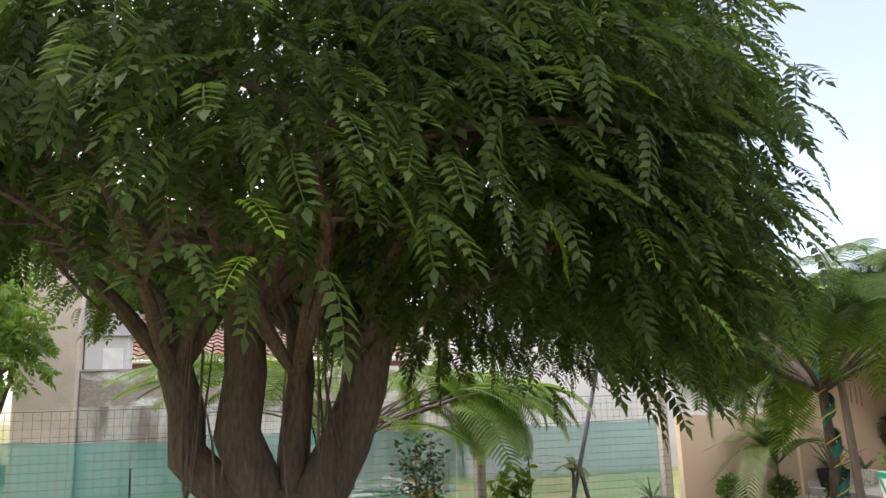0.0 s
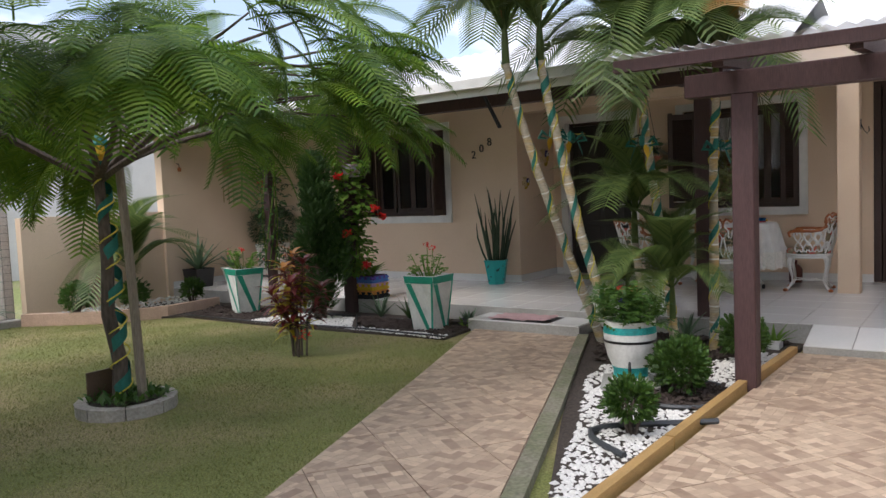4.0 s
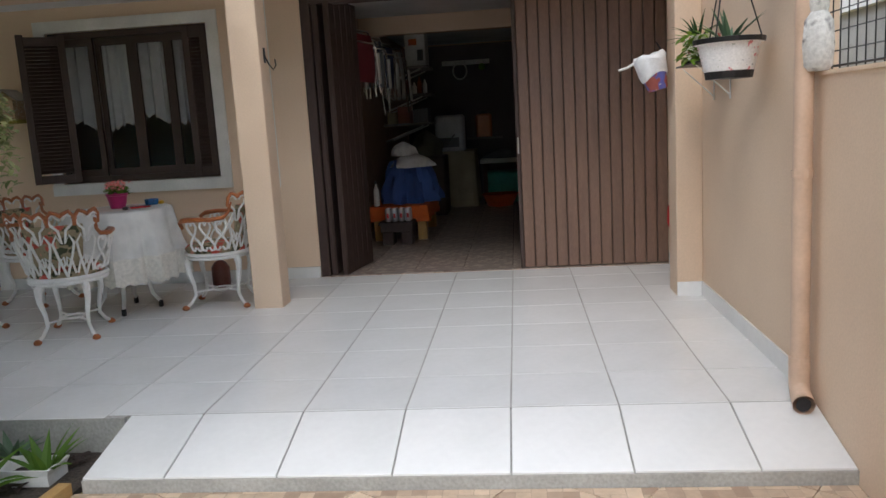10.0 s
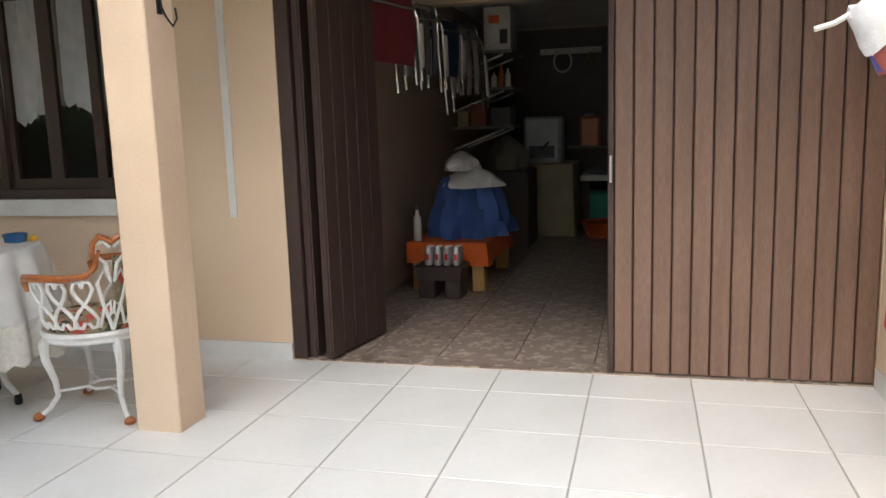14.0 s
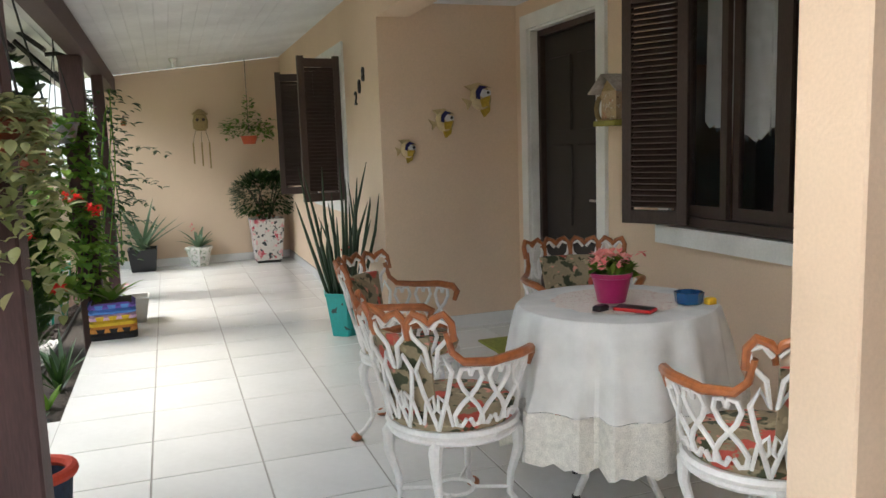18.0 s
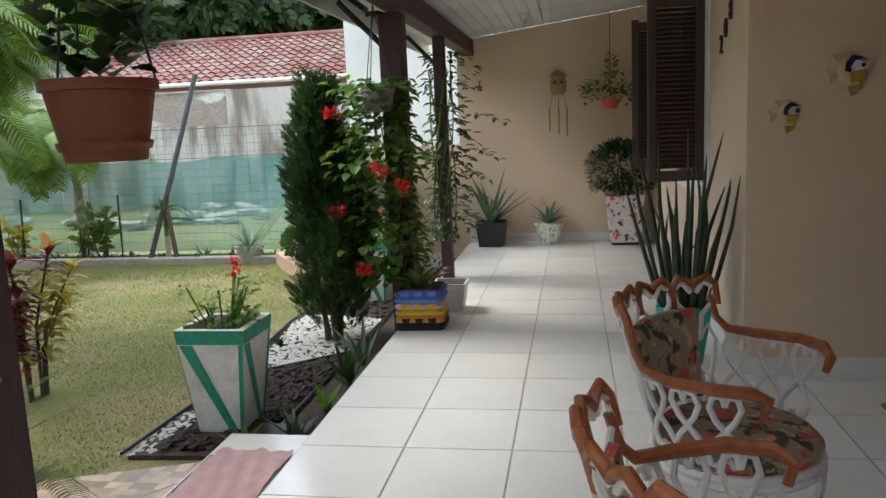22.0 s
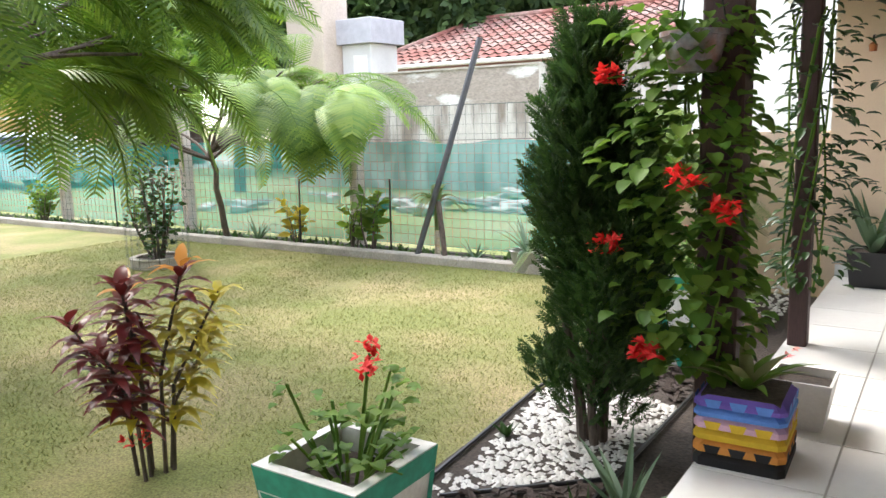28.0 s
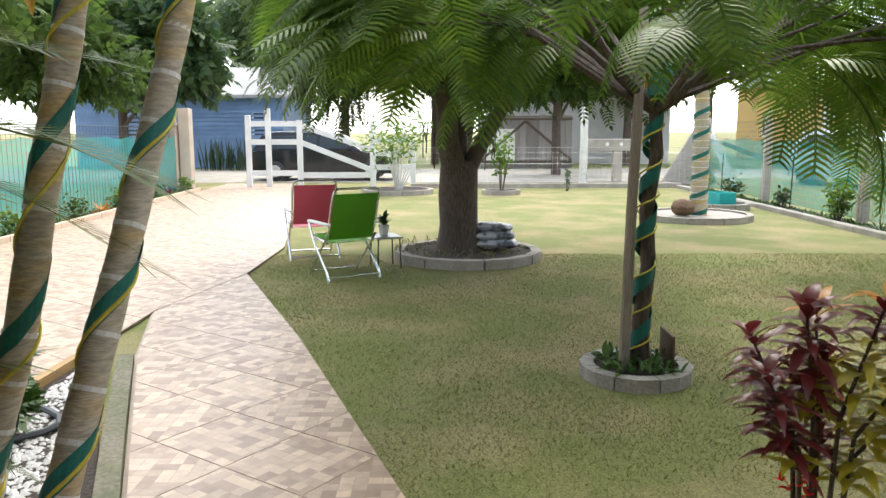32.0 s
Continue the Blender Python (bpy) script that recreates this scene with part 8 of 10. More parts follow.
def folding_chair(x, y, turn, web, label):
    c = thing("folding_chair", label, "chair", "folding garden chairs", pose(x, y, 0, 0, 0, turn) @ Matrix.Diagonal((1.0, 1.0, 0.94, 1)))
    for sy in (-1, 1):
        w = 0.265 * sy
        part("leg", Shape().tube([(0.26, w, -0.03), (0.24, w, 0.02), (-0.05, w, 0.30), (-0.20, w, 0.45)], 0.0125, 8), ALU, c, smooth=True)
        part("leg", Shape().tube([(-0.26, w * 1.07, -0.03), (-0.22, w * 1.07, 0.06), (0.10, w * 1.07, 0.36), (0.22, w * 1.07, 0.56)], 0.0125, 8), ALU, c, smooth=True)
        part("armrest", Shape().bevbox(-0.24, w - 0.025, 0.565, 0.26, w + 0.025, 0.59, 0.01), WHITE_TRIM, c, "white plastic armrest")
    part("back_frame", Shape().tube([(-0.14, -0.25, 0.36), (-0.315, -0.25, 0.86), (-0.335, -0.235, 0.935), (-0.34, -0.20, 0.955), (-0.34, 0.20, 0.955), (-0.335, 0.235, 0.935), (-0.315, 0.25, 0.86), (-0.14, 0.25, 0.36)], 0.0125, 8), ALU, c, smooth=True)
    part("seat_frame", Shape().tube([(-0.18, -0.25, 0.37), (0.24, -0.25, 0.41), (0.26, -0.22, 0.412), (0.26, 0.22, 0.412), (0.24, 0.25, 0.41), (-0.18, 0.25, 0.37)], 0.0125, 8), ALU, c, smooth=True)
    part("foot_bar", Shape().tube([(0.25, -0.265, 0.012), (0.25, 0.265, 0.012)], 0.0115, 8), ALU, c)
    part("foot_bar", Shape().tube([(-0.245, -0.283, 0.012), (-0.245, 0.283, 0.012)], 0.0115, 8), ALU, c)

    def sling(a, b, sag):
        s = Shape()
        n = 8
        for side in (0, 1):
            for i in range(n + 1):
                p = Vector(a).lerp(Vector(b), i / n)
                for k in range(7):
                    v = -0.235 + 0.47 * k / 6
                    d = sag * math.sin(math.pi * i / n) * (1 - (k / 3 - 1) ** 2 * 0.5)
                    s.v.append((p.x - (d if abs(a[2] - b[2]) > 0.2 else 0) - side * 0.004, v, p.z - (d if abs(a[2] - b[2]) < 0.2 else 0) - side * 0.004))
        m = 7 * (n + 1)
        for i in range(n):
            for k in range(6):
                q = 7 * i + k
                s.f += [(q, q + 1, q + 8, q + 7), (m + q + 7, m + q + 8, m + q + 1, m + q)]
        return s
    part("seat", sling((-0.17, 0, 0.375), (0.25, 0, 0.415), 0.04), web, c, smooth=True)
    part("backrest", sling((-0.155, 0, 0.41), (-0.325, 0, 0.90), 0.03), web, c, smooth=True)
    return c


folding_chair(2.21, 2.81, 212, GREENWEB, "bright green folding garden chair with aluminium frame on the lawn")
folding_chair(0.95, 2.27, 198, PINKWEB, "pink folding garden chair with aluminium frame on the lawn")
tb = thing("low_table", "small low grey metal table on the lawn", "table", m=pose(1.66, 3.20, 0, 0, 0, 20))
part("tabletop", Shape().bevbox(-0.18, -0.15, 0.30, 0.18, 0.15, 0.32, 0.005), METAL, tb)
for a in (-1, 1):
    for b in (-1, 1):
        part("leg", Shape().tube([(a * 0.16, b * 0.13, -0.03), (a * 0.15, b * 0.12, 0.30)], 0.008, 6), BLACK, tb)
p = thing("table_pot", "small white pot with a green plant on the low table", "pot", m=pose(1.63, 3.18, 0.321))
part("pot", Shape().lathe([(0.045, 0), (0.06, 0.10), (0.064, 0.11), (0.055, 0.11), (0.05, 0.09)], 16), POTWHITE, p, smooth=True)
crown_part("foliage", p, t_leaf(0.5), [aim((rnd(-.03, .03), rnd(-.03, .03), 0.10 + rnd(0, .08)), rnd_dir(0.0, 1), (0, 0, 1), rnd(0.06, 0.11)) for _ in range(45)], L_DARK)


def pillow(L, W, H):
    """A stuffed sack with pinched seams."""
    s = Shape()
    nu, nv = 14, 10
    for side in (1, -1):
        for i in range(nu + 1):
            for j in range(nv + 1):
                u, v = i / nu * 2 - 1, j / nv * 2 - 1
                h = max(0.0, (1 - u ** 4) * (1 - v ** 4)) ** 0.55
                h *= 1 + 0.12 * math.sin(u * 7 + v * 4) + 0.08 * math.sin(v * 9 - u * 3)
                s.v.append((u * L / 2 * (1 - 0.06 * v * v), v * W / 2 * (1 - 0.06 * u * u), H / 2 + side * h * H / 2))
    m = (nu + 1) * (nv + 1)
    for i in range(nu):
        for j in range(nv):
            a = i * (nv + 1) + j
            s.f += [(a, a + nv + 1, a + nv + 2, a + 1), (m + a + 1, m + a + nv + 2, m + a + nv + 1, m + a)]
    return s


SACK = mat("printed_plastic_sack", (0.52, 0.54, 0.57), 0.4, var=0.1, scale=7, fine=30, bump=0.4, col2=(0.10, 0.11, 0.13), mix2=(0.52, 0.6))
sk = solo("soil_sack", pillow(0.52, 0.34, 0.11), SACK, "grey and white plastic sack lying by the trunk", "sack", "plastic sacks", smooth=True)
sk.matrix_basis = pose(0.98, 4.47, 0.075, 0, 0, 78)
sk = solo("soil_sack", pillow(0.50, 0.33, 0.11), SACK, "grey and white plastic sack on top of another", "sack", "plastic sacks", smooth=True)
sk.matrix_basis = pose(0.95, 4.44, 0.175, 3, 0, 88)
sk = solo("soil_sack", pillow(0.48, 0.32, 0.10), SACK, "dark topped plastic sack at the top of a pile", "sack", "plastic sacks", smooth=True)
sk.matrix_basis = pose(0.93, 4.42, 0.275, -3, 2, 70)
rk = Shape().lathe([(0.14, 0), (0.22, 0.06), (0.23, 0.14), (0.17, 0.22), (0.06, 0.26)], 9, (0, 0), 1.0, 0.8)
rk.v = [(x * (1 + 0.12 * math.sin(5 * y + 9 * z)), y * (1 + 0.15 * math.sin(7 * x + 3 * z)), z) for x, y, z in rk.v]
rk = solo("rock", rk, mat("brown_rock", (0.15, 0.09, 0.05), 0.9, var=0.3, scale=8, fine=40, bump=0.7), "brown rock inside the palm ring", "rock", smooth=True)
rk.matrix_basis = pose(-2.70, 7.80, 0.065)
cr = thing("teal_crate", "turquoise plastic crate near the fence corner", "crate", m=pose(-4.6, 9.1, 0.052, 0, 0, 15))
TQ = mat("turquoise_plastic", (0.02, 0.40, 0.38), 0.45, var=0.06)
for x0, y0, x1, y1 in ((-.25, -.18, .25, -.165), (-.25, .165, .25, .18), (-.25, -.165, -.235, .165), (.235, -.165, .25, .165)):
    part("side", Shape().bevbox(x0, y0, 0, x1, y1, 0.24, 0.003), TQ, cr)
part("base", Shape().box(-.235, -.165, 0, .235, .165, 0.012), TQ, cr)

# ---- garden fence ----
FY = 10.35
FPOST = mat("weathered_fence_post", (0.56, 0.49, 0.44), 0.9, var=0.12, scale=4, fine=40, bump=0.3, col2=(0.42, 0.36, 0.31))
for x, h in ((-9.2, 1.75), (-5.55, 1.82), (-1.88, 1.80), (1.2, 1.80), (4.3, 1.80), (7.25, 1.7)):
    solo("fence_post", Shape().bevbox(x - 0.07, FY - 0.07, -0.05, x + 0.07, FY + 0.07, h, 0.015), FPOST, "weathered grey concrete fence post", "fence post", "fence posts")
mesh_panel("garden_fence", -9.3, FY - 0.08, 7.3, FY - 0.08, 0.0, 1.62, 0.10, 0.0026, WIRE, "green-grey welded wire fence along the lawn")
net_sheet(-9.3, FY + 0.10, 7.3, FY + 0.10, 0.05, 1.26, "sheer teal shade net behind the garden fence")
POLE = mat("dark_grey_pole", (0.085, 0.088, 0.10), 0.6, var=0.15, scale=5, fine=40)
solo("leaning_pole", Shape().tube([(5.42, 9.93, -0.03), (5.80, 10.03, 1.1), (6.17, 10.13, 2.27)], 0.032, 8), POLE, "dark grey pole leaning over the garden fence", "pole")
solo("pole_prop", Shape().tube([(5.80, 9.95, -0.03), (5.68, 10.02, 0.62)], 0.03, 7), TRUNK, "short brown prop beside the leaning pole", "prop")
s = Shape().box(-11.8, 10.0, -0.05, 7.15, 10.42, 0.012)
struct("bed_fence", s, SOIL, "dark soil strip along the garden fence")
for x in (-9.0, -7.4, -3.9, -0.2, 3.55, 4.95):
    solo("thin_stake", Shape().tube([(x, 10.12, -0.02), (x + rnd(-.05, .05), 10.14, rnd(0.7, 1.05))], 0.011, 6), BLACK, "thin dark stake in the fence bed", "stake", "fence bed stakes")


def bush(name, x, y, h, r, n, L, mat_, label, cat="shrub", group="", z0=0.0, w=0.5, stems=6, bare=0.25, bark=TRUNK):
    """A loose shrub: stems and scattered leaves."""
    b = thing(name, label, cat, group)
    s = Shape()
    tips = []
    for k in range(stems):
        a = k * 2.4 + rnd(-.3, .3)
        e = Vector((x + r * 0.75 * rnd(0.3, 1) * math.cos(a), y + r * 0.75 * rnd(0.3, 1) * math.sin(a), z0 + h * rnd(0.65, 0.98)))
        limb(s, (x + 0.03 * math.cos(a), y + 0.03 * math.sin(a), z0 - 0.03), e, 0.008 + 0.006 * h, 0.004, 0.12, 5, 5)
        tips.append(e)
    tagged(part("stem", s, bark, b), kind="stuff")
    ps = []
    for _ in range(n):
        e = random.choice(tips)
        base = Vector((x, y, z0))
        q = base.lerp(e, rnd(bare, 1.05)) + Vector((rnd(-1, 1), rnd(-1, 1), rnd(-.7, .7))) * r * 0.35
        q.z = max(q.z, z0 + 0.03)
        ps.append(aim(q, rnd_dir(-0.3, 0.8), rnd_dir(0.2, 1), L * rnd(0.7, 1.3)))
    crown_part("foliage", b, t_leaf(w), ps, mat_)
    return b


G1 = "fence bed plants"
bush("fence_shrub", -2.25, 10.15, 0.62, 0.34, 300, 0.09, L_FERN, "round light green shrub in the fence bed", group=G1)
bush("fence_shrub", -4.3, 10.15, 0.40, 0.28, 160, 0.08, L_DARK, "low dark green shrub in the fence bed", group=G1)
bush("fence_shrub", -6.6, 10.1, 0.45, 0.4, 220, 0.08, L_DARK, "spreading green shrub in the fence bed", group=G1)
bush("fence_shrub", -8.3, 10.0, 0.40, 0.4, 200, 0.08, L_FERN, "spreading light green shrub in the fence bed", group=G1)
bush("fence_shrub", 3.45, 10.15, 0.55, 0.2, 70, 0.13, L_CROTYEL, "yellow leaved plant in the fence bed", group=G1)
bush("fence_shrub", 4.72, 10.05, 0.75, 0.22, 80, 0.15, L_FERN, "tall broad-leaved green plant in the fence bed", group=G1)
bush("fence_shrub", 4.45, 10.05, 0.55, 0.16, 50, 0.12, L_LIGHT, "lime green plant in the fence bed", group=G1)
bush("fence_shrub", 0.4, 10.1, 0.45, 0.2, 90, 0.08, L_FERN, "small green plant in the fence bed", group=G1)
for x, y, n, L in ((2.85, 10.08, 14, 0.42), (1.7, 10.1, 10, 0.3), (-0.9, 10.1, 10, 0.3), (6.1, 10.05, 12, 0.28)):
    f = thing("spiky_plant", "grey-green spiky succulent in the fence bed", "succulent", G1)
    rosette(f, x, y, 0.0, n, L, 0.03, L_AGAVE, (0.35, 1.0), 0.4)
f = thing("pot_aloe", "spiky dark aloe in a grey pot by the fence", "potted plant")
part("pot", Shape().lathe([(0.13, -0.03), (0.17, 0.16), (0.18, 0.18), (0.15, 0.18), (0.14, 0.14)], 16, (6.75, 9.98)), CEMENT, f, smooth=True)
rosette(f, 6.75, 9.98, 0.15, 22, 0.48, 0.035, L_AGAVE, (0.15, 1.0), 0.7)
weeds = [aim((rnd(-9, 7), rnd(10.02, 10.28), 0.01), rnd_dir(0.1, 1), (0, 0, 1), rnd(0.04, 0.12)) for _ in range(1500)]
tagged(new("bed_weeds", leaf_mesh("bed_weeds", *t_leaf(0.3), weeds, L_BOX)), "low weeds in the fence bed soil", "weeds", kind="stuff")

# caged shrub on the lawn
bush("caged_shrub", 2.95, 8.52, 1.38, 0.42, 520, 0.075, L_DARK, "sparse shrub with small leaves in a wire cage", stems=9, bare=0.15)
cg = thing("plant_cage", "thin wire cage round the ring shrub", "wire cage")
s = Shape()
for k in range(20):
    a = k * 0.31416
    s.tube([(2.95 + .33 * math.cos(a), 8.52 + .33 * math.sin(a), -0.02), (2.95 + .33 * math.cos(a), 8.52 + .33 * math.sin(a), 1.0)], 0.002, 3, False)
for j in range(11):
    s.tube([(2.95 + .33 * math.cos(k * .314), 8.52 + .33 * math.sin(k * .314), j * 0.1) for k in range(21)], 0.002, 3, False)
tagged(part("wire_mesh", s, WIRE, cg), kind="stuff")
bush("ring_oleander", -8.4, 2.75, 1.9, 1.05, 700, 0.14, L_FERN, "spreading shrub with bare pale stems in a ring", stems=16, bare=0.6, w=0.3, bark=POTWHITE)
bush("sapling", -8.1, 5.2, 1.45, 0.38, 260, 0.11, L_FERN, "young leafy sapling in a small ring", stems=5, bare=0.4)
bush("small_sapling", -9.0, 6.9, 0.6, 0.2, 40, 0.09, L_DARK, "two thin stakes with a tiny sapling", stems=3)

# ---- field, wall and houses beyond the fence ----
FIELD = mat("rough_field_grass", (0.20, 0.23, 0.075), 0.95, var=0.3, scale=0.5, fine=18, bump=0.8, col2=(0.33, 0.29, 0.17), mix2=(0.45, 0.75))
struct("field", Shape().box(-14, 10.5, -0.06, 12, 19.5, -0.022), FIELD, "rough grass field with rubble beyond the fence")
STAINED = mat("stained_render_wall", (0.46, 0.44, 0.41), 0.9, var=0.12, scale=2.6, fine=25, bump=0.3, col2=(0.20, 0.17, 0.145), mix2=(0.42, 0.62), stretch=(1, 1, 0.22))
STAINED2 = mat("dark_stained_render_wall", (0.29, 0.25, 0.22), 0.9, var=0.2, scale=1.6, fine=25, bump=0.3, col2=(0.58, 0.57, 0.55), mix2=(0.54, 0.62), stretch=(0.6, 1, 1.4))
PALEWALL = mat("pale_smooth_render", (0.60, 0.60, 0.595), 0.85, var=0.04, scale=1.0, fine=30, bump=0.1)
gw = thing("field_wall", "long weathered grey rendered wall across the field", "wall")
part("lower_wall", Shape().box(-1.8, 17.0, -0.05, 3.4, 17.2, 1.75), STAINED, gw, "grey render with dark vertical stains")
part("upper_wall", Shape().box(-1.8, 17.02, 1.752, 3.4, 17.2, 2.46), STAINED2, gw, "dark stained render with white patches")
part("side_wall", Shape().box(3.402, 16.96, -0.05, 6.2, 17.2, 2.48), STAINED, gw)
part("coping", Shape().box(-1.82, 16.98, 2.462, 3.4, 17.24, 2.50), CONCRETE, gw)
tw = thing("pale_tower_wall", "tall pale smooth house wall beyond the field", "house")
part("wall", Shape().box(6.25, 16.4, -0.05, 14, 22, 5.2), PALEWALL, tw)
wt = thing("water_tower", "peach concrete pillar with a small white annex", "tower")
part("pillar", Shape().bevbox(-2.95, 16.7, -0.05, -1.82, 17.6, 4.6, 0.03), mat("peach_grey_render", (0.52, 0.44, 0.38), 0.9, var=0.1, scale=2, fine=30, bump=0.2), wt)
part("annex", Shape().bevbox(-1.80, 17.3, 2.0, -0.95, 18.3, 3.2, 0.02), PALEWALL, wt, "white rendered annex")
part("annex_roof", Shape().bevbox(-1.85, 17.15, 3.2, -0.80, 18.4, 3.75, 0.02), mat("lilac_grey_paint", (0.42, 0.42, 0.47), 0.7), wt)
part("annex_window", Shape().bevbox(-1.45, 17.27, 2.45, -1.05, 17.30, 2.95, 0.01), WHITE_TRIM, wt)
# house with the red tiled roof
rh = thing("red_roof_house", "long house with a weathered red tiled roof", "house")
part("wall", Shape().box(-3.9, 21.4, -0.05, 9, 28, 2.95), mat("rose_render", (0.36, 0.20, 0.17), 0.85, var=0.1, scale=2), rh)
part("dark_window", Shape().box(0.6, 21.37, 2.2, 1.6, 21.41, 2.75), BLACK, rh)
REDTILE = mat("weathered_red_roof_tiles", (0.20, 0.075, 0.06), 0.85, var=0.25, scale=1.4, fine=14, bump=0.3, col2=(0.27, 0.19, 0.165), mix2=(0.4, 0.65))
nx, rows = 160, 12
verts, faces = [], []
for j in range(rows):
    for e in (0, 1):
        f = (j + e) / rows
        y, z = 20.9 + 4.2 * f, 2.95 + 1.55 * f + (0.0 if e else 0.035)
        for i in range(nx + 1):
            u = i / nx
            x = (-4.35 + 1.6 * f) + u * (13.4 - 1.6 * f)
            verts.append((x, y, z + 0.035 * math.cos(x * 2 * math.pi / 0.30)))
    b0 = j * 2 * (nx + 1)
    faces += [(b0 + i, b0 + i + 1, b0 + nx + 2 + i, b0 + nx + 1 + i) for i in range(nx)]
tagged(part("roof_tile", Shape().add(verts, faces), REDTILE, rh, "weathered red clay roof tiles", smooth=True), kind="stuff")
part("gutter", Shape().tube([(-4.4, 20.88, 2.90), (9.1, 20.88, 2.90)], 0.06, 8), WHITE_TRIM, rh, "white gutter")
part("ridge", Shape().tube([(-2.8, 25.1, 4.53), (9.1, 25.1, 4.53)], 0.09, 8), REDTILE, rh)
part("hip", Shape().tube([(-4.4, 20.9, 2.98), (-2.8, 25.1, 4.53)], 0.08, 8), REDTILE, rh)
part("back_roof", Shape().add([(-2.8, 25.1, 4.48), (9.1, 25.1, 4.48), (9.1, 29, 2.95), (-4.3, 29, 2.95), (-4.3, 20.95, 2.9)], [(0, 1, 2, 3), (0, 3, 4)]), REDTILE, rh)
# rubble in the field
RUB = mat("pale_rubble", (0.44, 0.42, 0.39), 0.9, var=0.15, scale=6, fine=40, bump=0.4)
for cx, cy, n in ((2.6, 13.6, 10), (4.4, 14.4, 12), (3.7, 15.6, 6), (-0.6, 12.6, 6), (0.8, 14.5, 5)):
    for k in range(n):
        L, W = rnd(0.08, 0.34), rnd(0.05, 0.14)
        r = solo("rubble_slab", Shape().bevbox(-L, -W, -0.04, L, W, 0.05, 0.012), RUB, "broken pale concrete slab lying in the field", "rubble", "field rubble")
        r.matrix_basis = pose(cx + rnd(-.9, .9), cy + rnd(-.5, .5), rnd(0.0, 0.12), rnd(-14, 14), rnd(-14, 14), rnd(0, 180))


# ---- cars ----
def car(x, y, turn, L, W, H, paint, label, hatch=True):
    c = thing("parked_car", label, "car", m=pose(x, y, -0.02, 0, 0, turn))
    h = L / 2
    # side outline, rear to front
    low = [(-h, 0.30), (-h + 0.02, 0.62), (-h + 0.05, 0.86), (-h + 0.6, 0.92), (0.15 * L, 0.93), (0.30 * L, 0.86), (h - 0.12, 0.72), (h, 0.55), (h, 0.28), (h - 0.1, 0.22), (-h + 0.1, 0.22)]
    top = [(-h + (0.10 if hatch else 0.75), 0.90), (-h + (0.38 if hatch else 1.15), H - 0.06), (-h + 0.75 + (0 if hatch else .7), H), (0.02 * L, H - 0.02), (0.12 * L, H - 0.12), (0.27 * L, 0.90)]

    def loft(prof, w0, w1, z_mid):
        s = Shape()
        n = len(prof)
        for k, yy in enumerate((-1, -0.94, 0.94, 1)):
            inset = 0.04 if abs(yy) == 1 else 0
            for px_, pz in prof:
                t = (pz - 0.2) / (H - 0.2)
                s.v.append((px_ * (1 - inset * 0.4), yy * (w0 + (w1 - w0) * max(0, (pz - z_mid) / (H - z_mid))), pz - inset * (0.4 if t > .3 else -0.4)))
        for k in range(3):
            for i in range(n):
                j = (i + 1) % n
                s.f.append((k * n + i, k * n + j, (k + 1) * n + j, (k + 1) * n + i))
        s.f += [tuple(range(n - 1, -1, -1)), tuple(range(3 * n, 4 * n))]
        return s
    part("body", loft(low, W / 2, W / 2, 0.9), paint, c, smooth=True)
    part("cabin", loft(top, W / 2 - 0.03, W / 2 - 0.22, 0.9), paint, c, smooth=True)
    gl_ = mat("dark_car_glass", (0.02, 0.03, 0.035), 0.08, var=0.02)
    rear, mid, front = -h + (0.42 if hatch else 1.1), -0.12, 0.20 * L
    for sy in (-1, 1):
        def win(a, b, ta, tb):
            z0, z1 = 0.95, H - 0.12
            def Y(z):
                return sy * (W / 2 - 0.03 - 0.19 * (z - 0.9) / (H - 0.9) + 0.012)
            q = [(a, Y(z0), z0), (b, Y(z0), z0), (tb, Y(z1), z1), (ta, Y(z1), z1)]
            return Shape().add(q + [(u, v - sy * 0.03, w) for u, v, w in q], [(0, 1, 2, 3), (7, 6, 5, 4), (0, 4, 5, 1), (1, 5, 6, 2), (2, 6, 7, 3), (3, 7, 4, 0)])
        part("side_window", win(rear, mid - 0.04, rear + 0.2, mid - 0.04), gl_, c, "dark side window")
        part("side_window", win(mid + 0.04, front, mid + 0.04, front - 0.45), gl_, c, "dark side window")
        part("mirror", Shape().bevbox(front - 0.15, sy * (W / 2 + 0.02) - 0.06, 0.93, front - 0.02, sy * (W / 2 + 0.02) + 0.06, 1.05, 0.02), paint, c)
        part("tail_light", Shape().bevbox(-h - 0.006, sy * (W / 2 - 0.14) - 0.09, 0.62, -h + 0.08, sy * (W / 2 - 0.14) + 0.09, 0.84, 0.01), RED, c, "red tail light")
        part("headlight", Shape().bevbox(h - 0.14, sy * (W / 2 - 0.2) - 0.14, 0.56, h + 0.004, sy * (W / 2 - 0.2) + 0.14, 0.70, 0.02), ALU, c, "clear headlight")
        for wx_ in (-h + 0.75, h - 0.72):
            wh = part("wheel", Shape().tube([(wx_, sy * (W / 2 - 0.20), 0.29), (wx_, sy * (W / 2 - 0.17), 0.29), (wx_, sy * (W / 2 + 0.0), 0.29), (wx_, sy * (W / 2 + 0.015), 0.29)], [0.26, 0.30, 0.30, 0.26], 20), BLACK, c, "black tyre", smooth=True)
            part("rim", Shape().tube([(wx_, sy * (W / 2 + 0.005), 0.29), (wx_, sy * (W / 2 + 0.025), 0.29)], [0.19, 0.17], 10), METAL, wh, "grey rim")
